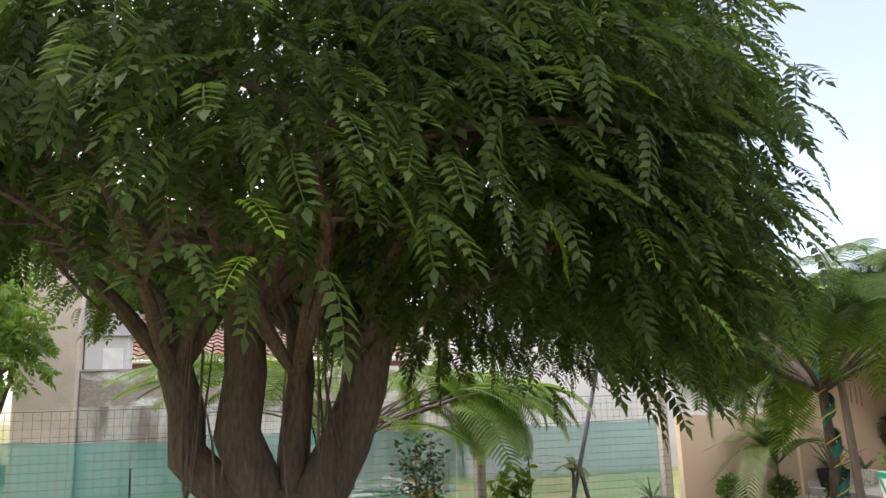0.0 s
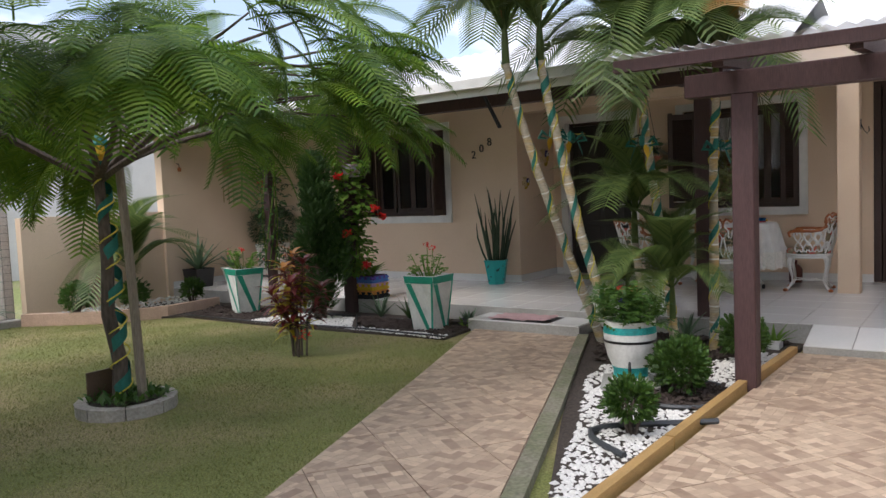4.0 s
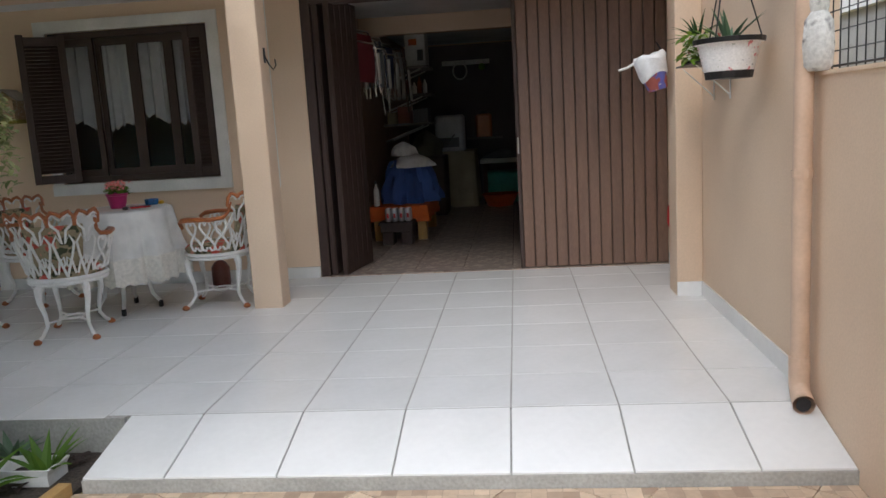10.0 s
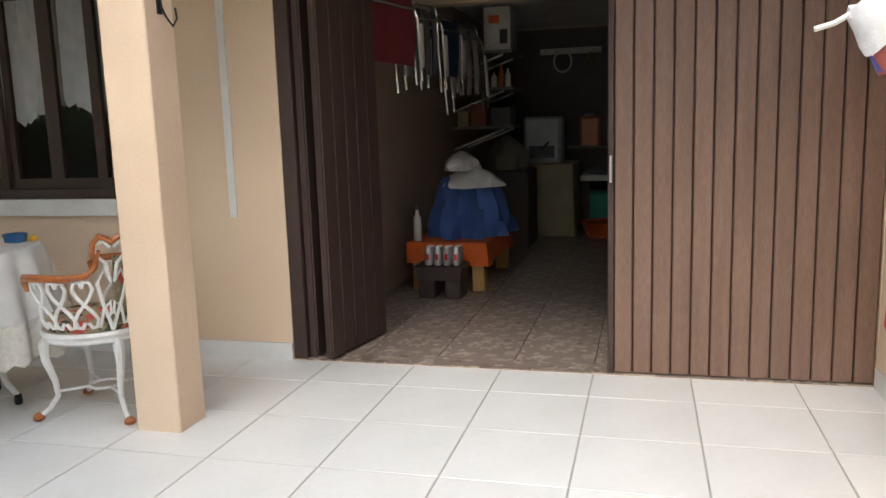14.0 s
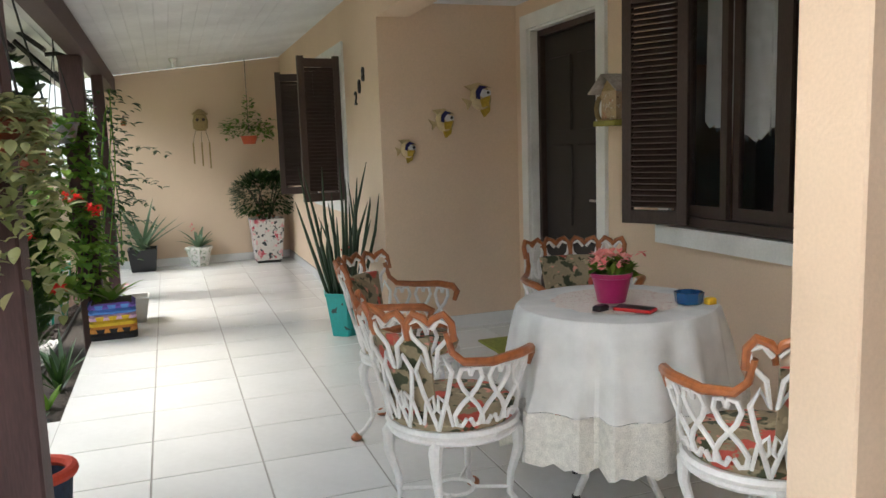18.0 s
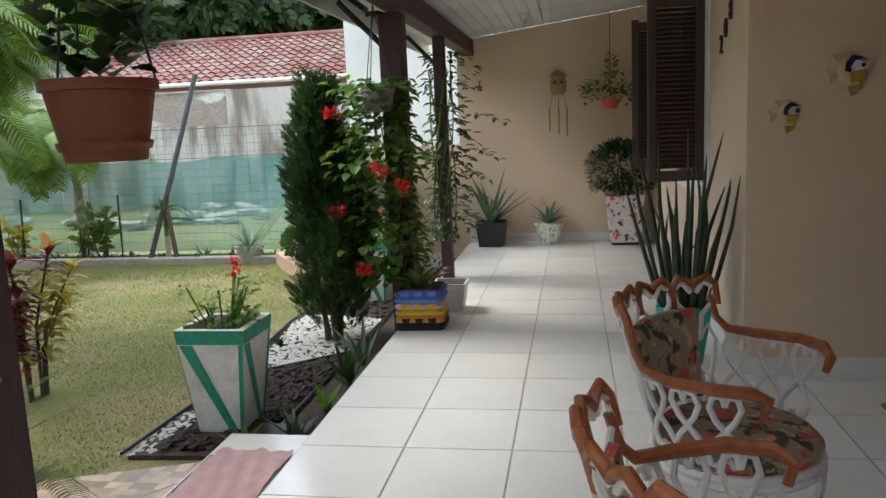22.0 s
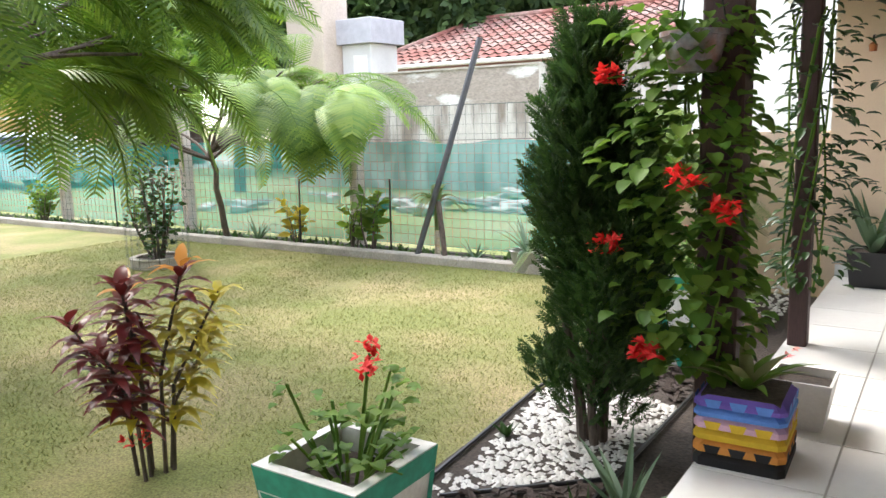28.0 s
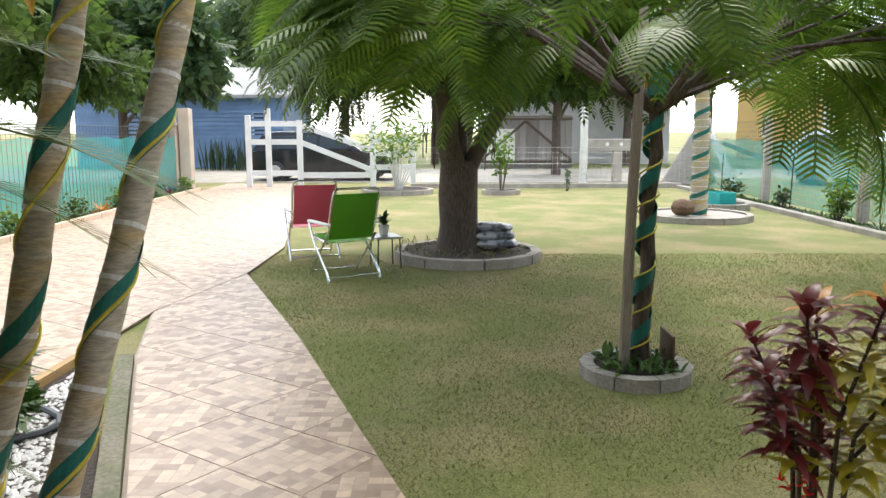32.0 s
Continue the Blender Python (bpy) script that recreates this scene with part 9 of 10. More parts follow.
    part("rear_window", Shape().add([(-h + 0.14, -W * .36, 0.94), (-h + 0.14, W * .36, 0.94), (-h + 0.34, W * .32, H - 0.12), (-h + 0.34, -W * .32, H - 0.12), (-h + 0.2, -W * .36, 0.94), (-h + 0.2, W * .36, 0.94), (-h + 0.40, W * .32, H - 0.12), (-h + 0.40, -W * .32, H - 0.12)], [(0, 3, 2, 1), (4, 5, 6, 7), (0, 1, 5, 4), (1, 2, 6, 5), (2, 3, 7, 6), (3, 0, 4, 7)]), gl_, c, "dark rear window")
    part("bumper", Shape().bevbox(-h - 0.05, -W / 2 + 0.04, 0.28, -h + 0.1, W / 2 - 0.04, 0.50, 0.03), paint, c)
    part("number_plate", Shape().box(-h - 0.058, -0.2, 0.36, -h - 0.05, 0.2, 0.48), METAL, c, "grey number plate")
    return c


car(-10.2, 14.9, 27, 3.85, 1.66, 1.46, mat("white_car_paint", (0.66, 0.72, 0.76), 0.2, var=0.02), "small white hatchback parked beyond the shade net")
car(-13.6, 0.3, 90, 4.3, 1.72, 1.45, mat("black_car_paint", (0.012, 0.013, 0.016), 0.12, var=0.02), "black hatchback parked on the road behind the gate")

# ---- street side ----
ROAD = mat("pale_dirt_road", (0.46, 0.42, 0.36), 0.95, var=0.15, scale=1.5, fine=30, bump=0.4, col2=(0.34, 0.32, 0.26))
struct("road", Shape().box(-19.5, -60, -0.06, -12.3, 60, -0.026), ROAD, "pale unpaved village road")
struct("verge", Shape().box(-30, -60, -0.06, -19.5, 60, -0.024), FIELD, "rough grass verge across the road")
GATE = mat("white_gate_paint", (0.78, 0.78, 0.77), 0.5, var=0.05, scale=3, fine=40, bump=0.1)
gt = thing("slatted_gate", "white slatted metal gate with diagonal boards, half open", "gate")
GX = -10.3
for y, h in ((-1.24, 1.85), (-0.72, 2.02), (0.1, 1.72), (2.0, 1.66), (3.05, 1.2)):
    part("gate_post", Shape().bevbox(GX - 0.05, y - 0.07, -0.05, GX + 0.05, y + 0.07, h, 0.01), GATE, gt)
for y0, z0, y1, z1 in ((-1.24, 1.63, 0.1, 1.63), (-1.24, 1.16, 0.1, 1.16), (-1.24, 0.35, 0.1, 0.35), (2.0, 0.86, 3.05, 0.86), (2.0, 0.50, 3.05, 0.50), (2.0, 1.2, 3.05, 1.2), (0.1, 0.30, 2.0, 0.30), (0.1, 1.60, 2.0, 0.95), (0.1, 1.16, 2.0, 0.42)):
    part("board", Shape().add([(GX + d, y, z + e) for d in (-0.015, 0.02) for y, z, e in ((y0, z0, -0.07), (y1, z1, -0.07), (y1, z1, 0.07), (y0, z0, 0.07))], [(3, 2, 1, 0), (4, 5, 6, 7), (0, 1, 5, 4), (1, 2, 6, 5), (2, 3, 7, 6), (3, 0, 4, 7)]), GATE, gt)
mb = thing("mailbox_pillar", "pale plastered gate pillar with a small letter slot", "pillar")
PILLAR = mat("pale_pillar_render", (0.60, 0.50, 0.40), 0.85, var=0.06, scale=3, fine=40, bump=0.15)
part("pillar", Shape().bevbox(-9.75, -3.40, -0.05, -9.15, -2.74, 1.58, 0.02), PILLAR, mb)
part("cap", Shape().bevbox(-9.82, -3.46, 1.58, -9.10, -2.70, 1.66, 0.02), CONCRETE, mb)
part("side_post", Shape().bevbox(-9.55, -2.70, -0.05, -9.25, -2.43, 2.0, 0.015), PILLAR, mb)
part("letter_box", Shape().bevbox(-9.148, -3.05, 0.95, -9.12, -2.88, 1.40, 0.008), mat("grey_letter_box", (0.18, 0.17, 0.16), 0.5), mb, "grey metal letter box")
part("slot", Shape().box(-9.148, -2.98, 0.03, -9.13, -2.80, 0.17), BLACK, mb, "dark drain opening")
part("meter_box", Shape().bevbox(-9.6, -3.3, 1.66, -9.25, -2.85, 1.98, 0.02), PILLAR, mb)
solo("white_post", Shape().tube([(-11.2, 7.68, -0.05), (-11.2, 7.68, 2.02), (-11.2, 7.68, 2.06)], [0.11, 0.105, 0.07], 12), POTWHITE, "round white concrete post by the wire fence", "post", smooth=True)
mesh_panel("street_fence", -10.7, 3.1, -10.7, 10.3, 0.0, 1.0, 0.13, 0.003, METAL, "thin wire fence towards the street")
struct("kerb_street", Shape().bevbox(-10.1, 3.0, -0.05, -9.95, 10.0, 0.10, 0.015), CONCRETE, "low concrete kerb along the street side")
bn = thing("concrete_stand", "grey concrete beam with round holes on a pedestal", "garden stand")
part("beam", Shape().bevbox(-12.6, 8.0, 0.86, -12.3, 9.6, 1.20, 0.02), CONCRETE, bn)
part("pedestal", Shape().bevbox(-12.58, 8.75, -0.05, -12.32, 9.0, 0.86, 0.02), CONCRETE, bn)
for y in (8.55, 8.95, 9.35):
    part("hole", Shape().lathe([(0.055, 0), (0.05, 0.004)], 12), WHITE_TRIM, bn).matrix_basis = pose(-12.3, y, 1.05, 0, 90, 0)
sl = solo("leaning_slab", Shape().add([(-11.3, 9.8, -0.03), (-11.3, 11.35, -0.03), (-11.4, 10.8, 1.6), (-11.18, 9.8, -0.03), (-11.18, 11.35, -0.03), (-11.3, 10.8, 1.6)], [(0, 2, 1), (3, 4, 5), (0, 1, 4, 3), (1, 2, 5, 4), (2, 0, 3, 5)]), mat("grey_slab", (0.33, 0.31, 0.29), 0.9, var=0.15, scale=3, fine=30, bump=0.3, stretch=(1, 1, 6)), "grey triangular slab standing by the fence corner", "slab")
solo("white_board", Shape().add([(-10.95, 10.95, 1.35), (-10.95, 11.15, 1.35), (-10.6, 11.75, -0.03), (-10.6, 11.5, -0.03), (-10.99, 10.95, 1.35), (-10.99, 11.15, 1.35), (-10.64, 11.75, -0.03), (-10.64, 11.5, -0.03)], [(0, 3, 2, 1), (4, 5, 6, 7), (0, 1, 5, 4), (1, 2, 6, 5), (2, 3, 7, 6), (3, 0, 4, 7)]), WHITE_TRIM, "white board leaning on a grey slab", "board")
solo("leaning_log", Shape().tube([(-11.0, 11.4, 1.1), (-9.6, 12.6, 0.5), (-8.6, 13.4, 0.03)], 0.06, 8), TRUNK, "grey log leaning beyond the fence", "log")
# plank shed
sh = thing("plank_shed", "weathered grey plank shed with braces across the road", "shed")
GREYWOOD = mat("weathered_grey_planks", (0.27, 0.255, 0.235), 0.9, var=0.2, scale=3, fine=25, bump=0.3, stretch=(4, 4, 0.6), piece=0.2)
for k in range(14):
    part("plank", Shape().box(-20.0, 5.3 + k * 0.25, 0.1, -19.96, 5.535 + k * 0.25, rnd(1.9, 2.05)), GREYWOOD, sh)
for y0, z0, y1, z1 in ((5.3, 0.3, 7.0, 1.8), (7.0, 1.8, 8.8, 0.3), (5.3, 1.9, 8.8, 1.9), (5.3, 0.25, 8.8, 0.25)):
    part("brace", Shape().tube([(-19.93, y0, z0), (-19.93, y1, z1)], 0.05, 4), TRUNK, sh)
part("back", Shape().box(-23, 5.3, -0.03, -20.01, 8.8, 2.0), GREYWOOD, sh)
part("door", Shape().box(-19.95, 5.5, 0.3, -19.93, 6.6, 1.5), POTWHITE, sh, "pale door panel")


def house(name, x0, y0, x1, y1, h, ridge, wall, roof, label, openings=(), along="x"):
    """A box house with a gable roof; openings are (face, a, b, z0, z1)."""
    b = thing(name, label, "house")
    part("wall", Shape().box(x0, y0, -0.05, x1, y1, h), wall, b)
    o = 0.35
    if along == "x":
        ym = (y0 + y1) / 2
        v = [(x0 - o, y0 - o, h - .05), (x1 + o, y0 - o, h - .05), (x1 + o, ym, ridge), (x0 - o, ym, ridge), (x1 + o, y1 + o, h - .05), (x0 - o, y1 + o, h - .05)]
    else:
        xm = (x0 + x1) / 2
        v = [(x1 + o, y0 - o, h - .05), (x1 + o, y1 + o, h - .05), (xm, y1 + o, ridge), (xm, y0 - o, ridge), (x0 - o, y1 + o, h - .05), (x0 - o, y0 - o, h - .05)]
    n = len(v)
    part("roof", Shape().add(v + [(a, c, d + 0.12) for a, c, d in v], [(3, 2, 1, 0), (5, 4, 2, 3), (6, 7, 8, 9), (9, 8, 10, 11), (0, 1, 7, 6), (4, 5, 11, 10), (0, 6, 9, 3), (3, 9, 11, 5), (1, 2, 8, 7), (2, 4, 10, 8)]), roof, b)
    for face, a, c, z0, z1 in openings:
        if face == "x":
            w = part("window", Shape().box(x1 - 0.02, a, z0, x1 + 0.03, c, z1), WHITE_TRIM, b, "white framed window")
            part("pane", Shape().box(x1 + 0.03, a + .08, z0 + .08, x1 + 0.035, c - .08, z1 - .08), BLACK, w)
        else:
            w = part("window", Shape().box(a, y0 - 0.03, z0, c, y0 + 0.02, z1), WHITE_TRIM, b, "white framed window")
            part("pane", Shape().box(a + .08, y0 - .035, z0 + .08, c - .08, y0 - .03, z1 - .08), BLACK, w)
    return b


GREYROOF = mat("grey_fibre_roof", (0.36, 0.36, 0.36), 0.8, var=0.12, scale=2, fine=14, bump=0.3)
BLUEWALL = mat("blue_clapboard_paint", (0.14, 0.235, 0.40), 0.6, var=0.08, scale=2, fine=30, piece=0.06)
bh = house("blue_house", -27, -10.5, -20.5, -2.4, 2.75, 4.0, BLUEWALL, GREYROOF, "blue clapboard house with a grey roof across the street", [("x", -8.6, -7.6, 1.0, 2.1), ("x", -3.6, -3.0, 1.2, 2.2)], "y")
for k in range(17):
    part("clapboard", Shape().add([(-20.5, -10.5, 0.05 + k * .16), (-20.44, -10.5, 0.05 + k * .16), (-20.48, -10.5, 0.205 + k * .16), (-20.5, -10.5, 0.205 + k * .16), (-20.5, -2.4, 0.05 + k * .16), (-20.44, -2.4, 0.05 + k * .16), (-20.48, -2.4, 0.205 + k * .16), (-20.5, -2.4, 0.205 + k * .16)], [(0, 1, 5, 4), (1, 2, 6, 5), (2, 3, 7, 6), (0, 3, 2, 1), (4, 5, 6, 7)]), BLUEWALL, bh)
YELLOWALL = mat("yellow_ochre_render", (0.58, 0.40, 0.14), 0.85, var=0.07, scale=1.2, fine=30, bump=0.1, col2=(0.46, 0.35, 0.22), mix2=(0.6, 0.75))
yh = house("yellow_house", -33, 20, -21.2, 27, 3.6, 5.4, YELLOWALL, GREYROOF, "yellow ochre house with a grey roof", [("y", -29.5, -28.3, 1.1, 2.3)])
cp = thing("carport", "dark roofed carport with white posts beside the yellow house", "carport")
part("roof", Shape().box(-21.0, 18.6, 2.95, -15.0, 24, 3.25), GREYROOF, cp)
part("fascia", Shape().box(-21.02, 18.56, 2.7, -15.0, 18.6, 3.1), DARKWOOD, cp, "dark wooden fascia")
for x in (-20.8, -18.2, -15.2):
    part("post", Shape().bevbox(x - .1, 18.8, -0.05, x + .1, 19.0, 2.95, .02), GATE, cp)
part("rail", Shape().box(-20.7, 18.85, 0.9, -18.3, 18.93, 1.0), GATE, cp)
part("rail", Shape().box(-20.7, 18.85, 1.9, -18.3, 18.93, 2.0), GATE, cp)
part("back_wall", Shape().box(-21, 23.8, -0.05, -15, 24, 2.95), DARKWOOD, cp)
house("street_house", -30, 6.0, -25, 14, 2.9, 4.2, PALEWALL, GREYROOF, "pale low house behind the trees across the street", [("x", 8, 9, 1, 2)], "y")

# snake plant hedge across the road
s = Shape()
for k in range(90):
    a = rnd(0, 6.28)
    s.blade((rnd(-19.4, -18.7), rnd(-5.2, -2.9), -0.03), (math.cos(a) * .2, math.sin(a) * .2, 1), rnd(0.8, 1.35), 0.10, 0.1, 3, 0.3)
solo("snake_plant_hedge", s, L_SANS, "dense snake plant hedge before the blue house", "hedge", kind="stuff")

# ---- bed along the drive fence ----
s = Shape().prism([(-9.0, -2.72), (7.2, -2.04), (7.2, -1.90), (-9.0, -2.22)], -0.05, 0.0)
struct("bed_drive", s, SOIL, "planted soil strip beside the drive")
for k in range(11):
    x0, x1 = -9.0 + k * 1.47, -9.0 + (k + 0.985) * 1.47
    yy = [-2.20 + (x + 9.0) * 0.0185 for x in (x0, x1)]
    solo("edging_stone", Shape().prism([(x0, yy[0]), (x1, yy[1]), (x1, yy[1] + 0.07), (x0, yy[0] + 0.07)], -0.05, 0.07), PEACH, "peach painted edging kerb of the drive bed", "kerb", "drive edging")
random.seed(77)
G2 = "drive bed plants"
for k in range(16):
    x = -8.6 + k * 0.98
    y = -2.42 + (x + 9) * 0.024 + rnd(-.06, .06)
    kind = k % 4
    if kind == 0:
        bush("bed_shrub", x, y, rnd(0.3, 0.5), 0.3, 160, 0.08, L_FERN, "low feathery green plant beside the drive", group=G2)
    elif kind == 1:
        f = thing("bromeliad", "red-tinged bromeliad rosette beside the drive", "bromeliad", G2)
        rosette(f, x, y, 0.0, 16, 0.30, 0.05, L_CROTRED if k % 8 == 1 else L_CROTOR, (0.2, 0.9), 0.7)
    elif kind == 2:
        bush("bed_shrub", x, y, rnd(0.25, 0.4), 0.32, 170, 0.07, L_BOX, "low leafy green plant beside the drive", group=G2)
    else:
        f = thing("bed_snake_plant", "upright snake plant clump beside the drive", "snake plant", G2)
        rosette(f, x, y, 0.0, 12, 0.5, 0.05, L_SANS, (0.75, 1.0), 0.15)
f = thing("yucca", "dark spiky yucca clump by the drive fence", "yucca", G2)
rosette(f, -5.6, -2.42, 0.05, 34, 0.75, 0.04, L_SANS, (0.1, 1.0), 0.4)
f = thing("yellow_shrub", "yellow-green croton beside the drive", "shrub", G2)
rosette(f, 0.2, -2.25, 0.05, 26, 0.42, 0.05, L_CROTYEL, (0.3, 1.0), 0.5)
bw = [aim((x, -2.42 + (x + 9) * 0.024 + rnd(-.2, .2), 0.0), rnd_dir(0.1, 1), (0, 0, 1), rnd(0.05, 0.14)) for x in [rnd(-9, 7) for _ in range(2200)]]
tagged(new("bed_grass", leaf_mesh("bed_grass", *t_leaf(0.2), bw, L_BOX)), "grassy weeds in the bed beside the drive", "weeds", kind="stuff")


# ---- distant trees ----
def far_tree(x, y, h, r, n, mat_, label, leaf=0.34, zlo=0.35):
    t = thing("background_tree", label, "tree", "background trees")
    s = Shape()
    s.tube([(x, y, -0.05), (x + rnd(-.2, .2), y, h * 0.3), (x + rnd(-.3, .3), y, h * 0.6)], [0.05 * h ** 0.7, 0.042 * h ** 0.7, 0.025 * h ** 0.7], 8)
    lumps = []
    for k in range(9):
        d = rnd_dir(-0.3, 1.0)
        c = Vector((x, y, h * 0.62)) + Vector((d.x * r * 0.62, d.y * r * 0.62, d.z * h * 0.27))
        limb(s, (x, y, h * rnd(0.25, 0.5)), c, 0.02 * h ** 0.7, 0.01 * h ** 0.5, 0.1, 4, 5)
        lumps.append((c, r * rnd(0.35, 0.55)))
    part("trunk", s, TRUNK, t, smooth=True)
    ps = []
    for _ in range(n):
        c, q = random.choice(lumps)
        d = rnd_dir(-0.6, 1)
        p = c + d * q * rnd(0.45, 1.05) * (1 + 0.2 * math.sin(4 * d.x + 6 * d.z))
        if p.z > h * zlo * 0.5:
            ps.append(aim(p, d + Vector((rnd(-.9, .9), rnd(-.9, .9), rnd(-.9, .4))), rnd_dir(0.2, 1), leaf * rnd(0.6, 1.4)))
    crown_part("crown", t, t_pinnate(3, 1.0, 0.55, 0.3, 0.6, 50), ps, mat_)
    return t


random.seed(5)
DK = "dense dark green tree beyond the houses"
for x, y, h, r in ((-13, 31, 9.5, 4.2), (-7, 30, 9, 4), (-1.5, 31, 9.5, 4.2), (4, 31, 9, 4.2), (9, 32, 10, 4.5), (-5, 25, 7.0, 2.6), (-9.0, 22, 6.5, 2.8)):
    far_tree(x, y, h, r, 2600, L_FAR, DK, 0.62)
random.seed(6)
for x, y, h, r in ((-24, 3.5, 7, 3.0), (-22.5, 11.5, 6.5, 3.0), (-26, 16, 8, 3.6), (-29, -1, 8, 3.6), (-21.5, -9.5, 7.5, 3.4), (-14.5, -6.2, 6, 2.8), (-36, 8, 10, 5), (-36, -8, 10, 5), (-36, 22, 10, 5), (-15.8, 7.6, 5.6, 2.4)):
    far_tree(x, y, h, r, 1900, L_FAR, "leafy green tree along the street", 0.5)
random.seed(8)
for x, y, h, r in ((-3.5, -6.0, 5.5, 2.6), (2.5, -7.0, 6, 2.8), (-8.5, -5.6, 4.6, 2.0)):
    far_tree(x, y, h, r, 1600, L_TREE, "tree in the garden next door", 0.36)
far_tree(-3.2, 15.2, 4.4, 1.2, 900, L_FERN, "light green tree beyond the garden fence", 0.24)

# ---- neighbour's brick house ----
nb = thing("brick_house", "orange brick house with a white band next door", "house")
ORANGE = mat("orange_brick", (0.52, 0.19, 0.06), 0.8, var=0.12, scale=5, fine=40, bump=0.2, piece=0.12)
part("wall", Shape().box(8.2, -9.0, -0.05, 17, -4.03, 3.6), CEMENT, nb)
part("band", Shape().box(8.2, -4.03, 2.28, 17, -3.955, 2.50), WHITE_TRIM, nb, "white rendered band")
part("louvre_window", Shape().box(10.2, -4.03, 1.2, 11.4, -3.97, 2.1), BLACK, nb, "dark louvred window")
part("roof", Shape().box(7.9, -9.2, 3.6, 17.2, -3.5, 3.75), REDTILE, nb)
brick_ = Shape().bevbox(0, 0, 0, 0.235, 0.05, 0.085, 0.006).mesh("brick", ORANGE)
for j in range(14):
    z = 1.30 + j * 0.1
    if 2.24 < z < 2.5 or z > 2.9:
        continue
    for i in range(15):
        x = 8.22 + i * 0.25 + (0.125 if j % 2 else 0)
        if 10.0 < x < 11.4 and z < 2.1:
            continue
        b = part("brick", brick_, None, nb)
        b.location = (x, -4.03, z)

# ---- flood lamp on the corner post ----
fl = thing("flood_lamp", "small black flood lamp on an arm by the veranda post", "lamp")
part("arm", Shape().tube([(9.46, 6.40, 2.27), (9.40, 6.38, 2.29), (9.32, 6.36, 2.28)], 0.016, 8), BLACK, fl)
hd = part("lamp_head", Shape().bevbox(-0.10, -0.07, -0.012, 0.10, 0.07, 0.022, 0.008), BLACK, fl)
hd.matrix_basis = pose(9.24, 6.36, 2.37, 0, 38, 0)
lens = part("lens", Shape().box(-0.085, -0.055, -0.015, 0.085, 0.055, -0.0125), METAL, fl, "pale lamp glass")
lens.matrix_basis = pose(9.24, 6.36, 2.37, 0, 38, 0)

# ---- ribbon bows and artificial flowers on the palms ----
for x, y, z in ((8.56, 3.02, 1.80), (8.76, 3.30, 1.86), (8.57, 2.40, 1.72), (8.74, 1.84, 1.66)):
    bw = thing("palm_bow", "green net bow with a yellow artificial flower tied to a palm", "bow", "palm bows", pose(x, y, z, 0, 0, rnd(0, 360)))
    for k in range(4):
        a = k * 1.57 + 0.4
        part("loop", Shape().tube([(0.04 * math.cos(a), 0.04 * math.sin(a), 0), (0.09 * math.cos(a), 0.09 * math.sin(a), 0.045), (0.12 * math.cos(a), 0.12 * math.sin(a), -0.01), (0.05 * math.cos(a), 0.05 * math.sin(a), -0.02)], [0.010, 0.022, 0.020, 0.008], 6), RIBBON, bw, smooth=True)
    part("tail", Shape().blade((0.05, 0.0, -0.01), (0.4, 0.1, -1.0), 0.16, 0.05, 0.3, 4), RIBBON, bw)
    part("tail", Shape().blade((-0.04, 0.03, -0.01), (-0.3, 0.3, -1.0), 0.13, 0.05, 0.3, 4), YELLOW, bw, "yellow ribbon tail")
    for k in range(7):
        a = k * 0.9
        part("petal", Shape().blade((0.06, 0.03, 0.03), (math.cos(a), math.sin(a), 0.5), 0.06, 0.035, 0.6, 3), YELLOW, bw, "yellow petal")

# ---- garage interior ----
ZG = 0.165
gfl = struct("floor_garage", Shape().box(12.75, -1.72, -0.05, 19.0, 1.24, ZG - 0.01), GROUT, "brown polished stone floor tiles of the garage")
BROWNTILE = blotch("broken_stone_mosaic", (0.24, 0.19, 0.16), [((0.40, 0.33, 0.27), 1.0, 0.46), ((0.17, 0.11, 0.085), 0.8, 0.30), ((0.52, 0.46, 0.40), 1.3, 0.24)], 11, 0.3)
struct("garage_threshold", Shape().box(12.602, -1.71, ZG - 0.02, 12.765, 1.105, ZG + 0.002), BROWNTILE, "stone threshold of the garage opening")
gt_mesh = Shape().bevbox(0, 0, -0.008, 0.415, 0.415, 0.0, 0.002).mesh("floor_tile", BROWNTILE)
for i in range(15):
    for j in range(7):
        t = part("floor_tile", gt_mesh, None, gfl)
        t.location = (12.77 + i * 0.42, -1.70 + j * 0.42, ZG)
# thin sheet, duller and browner than the peach wall behind it
struct("garage_side_wall", Shape().box(12.752, 1.232, ZG, 19.0, 1.239, 2.62), mat("dull_brown_wall", (0.42, 0.31, 0.25), 0.7, var=0.06, scale=2, fine=40, bump=0.1), "dull brown side wall of the garage")
# thin sheet over the peach wall; the garage's shade is in its dark colour
struct("garage_back_wall", Shape().box(18.98, -1.72, ZG, 18.998, 1.23, 2.6), mat("shade_dark_store_wall", (0.13, 0.12, 0.12), 0.8, var=0.1, scale=2), "back wall of the garage with its shade put into the colour")
ORCLOTH = mat("orange_cloth", (0.62, 0.115, 0.015), 0.85, var=0.1, scale=12, fine=200, bump=0.2)
BLUECLOTH = mat("blue_cotton_cloth", (0.055, 0.105, 0.30), 0.9, var=0.12, scale=9, fine=200, bump=0.2)
LINEN = mat("white_linen_cloth", (0.62, 0.60, 0.57), 0.9, var=0.06, scale=10, fine=180, bump=0.2)
BEIGE = mat("beige_table_cover", (0.42, 0.36, 0.23), 0.9, var=0.06, scale=6, fine=180, bump=0.15)
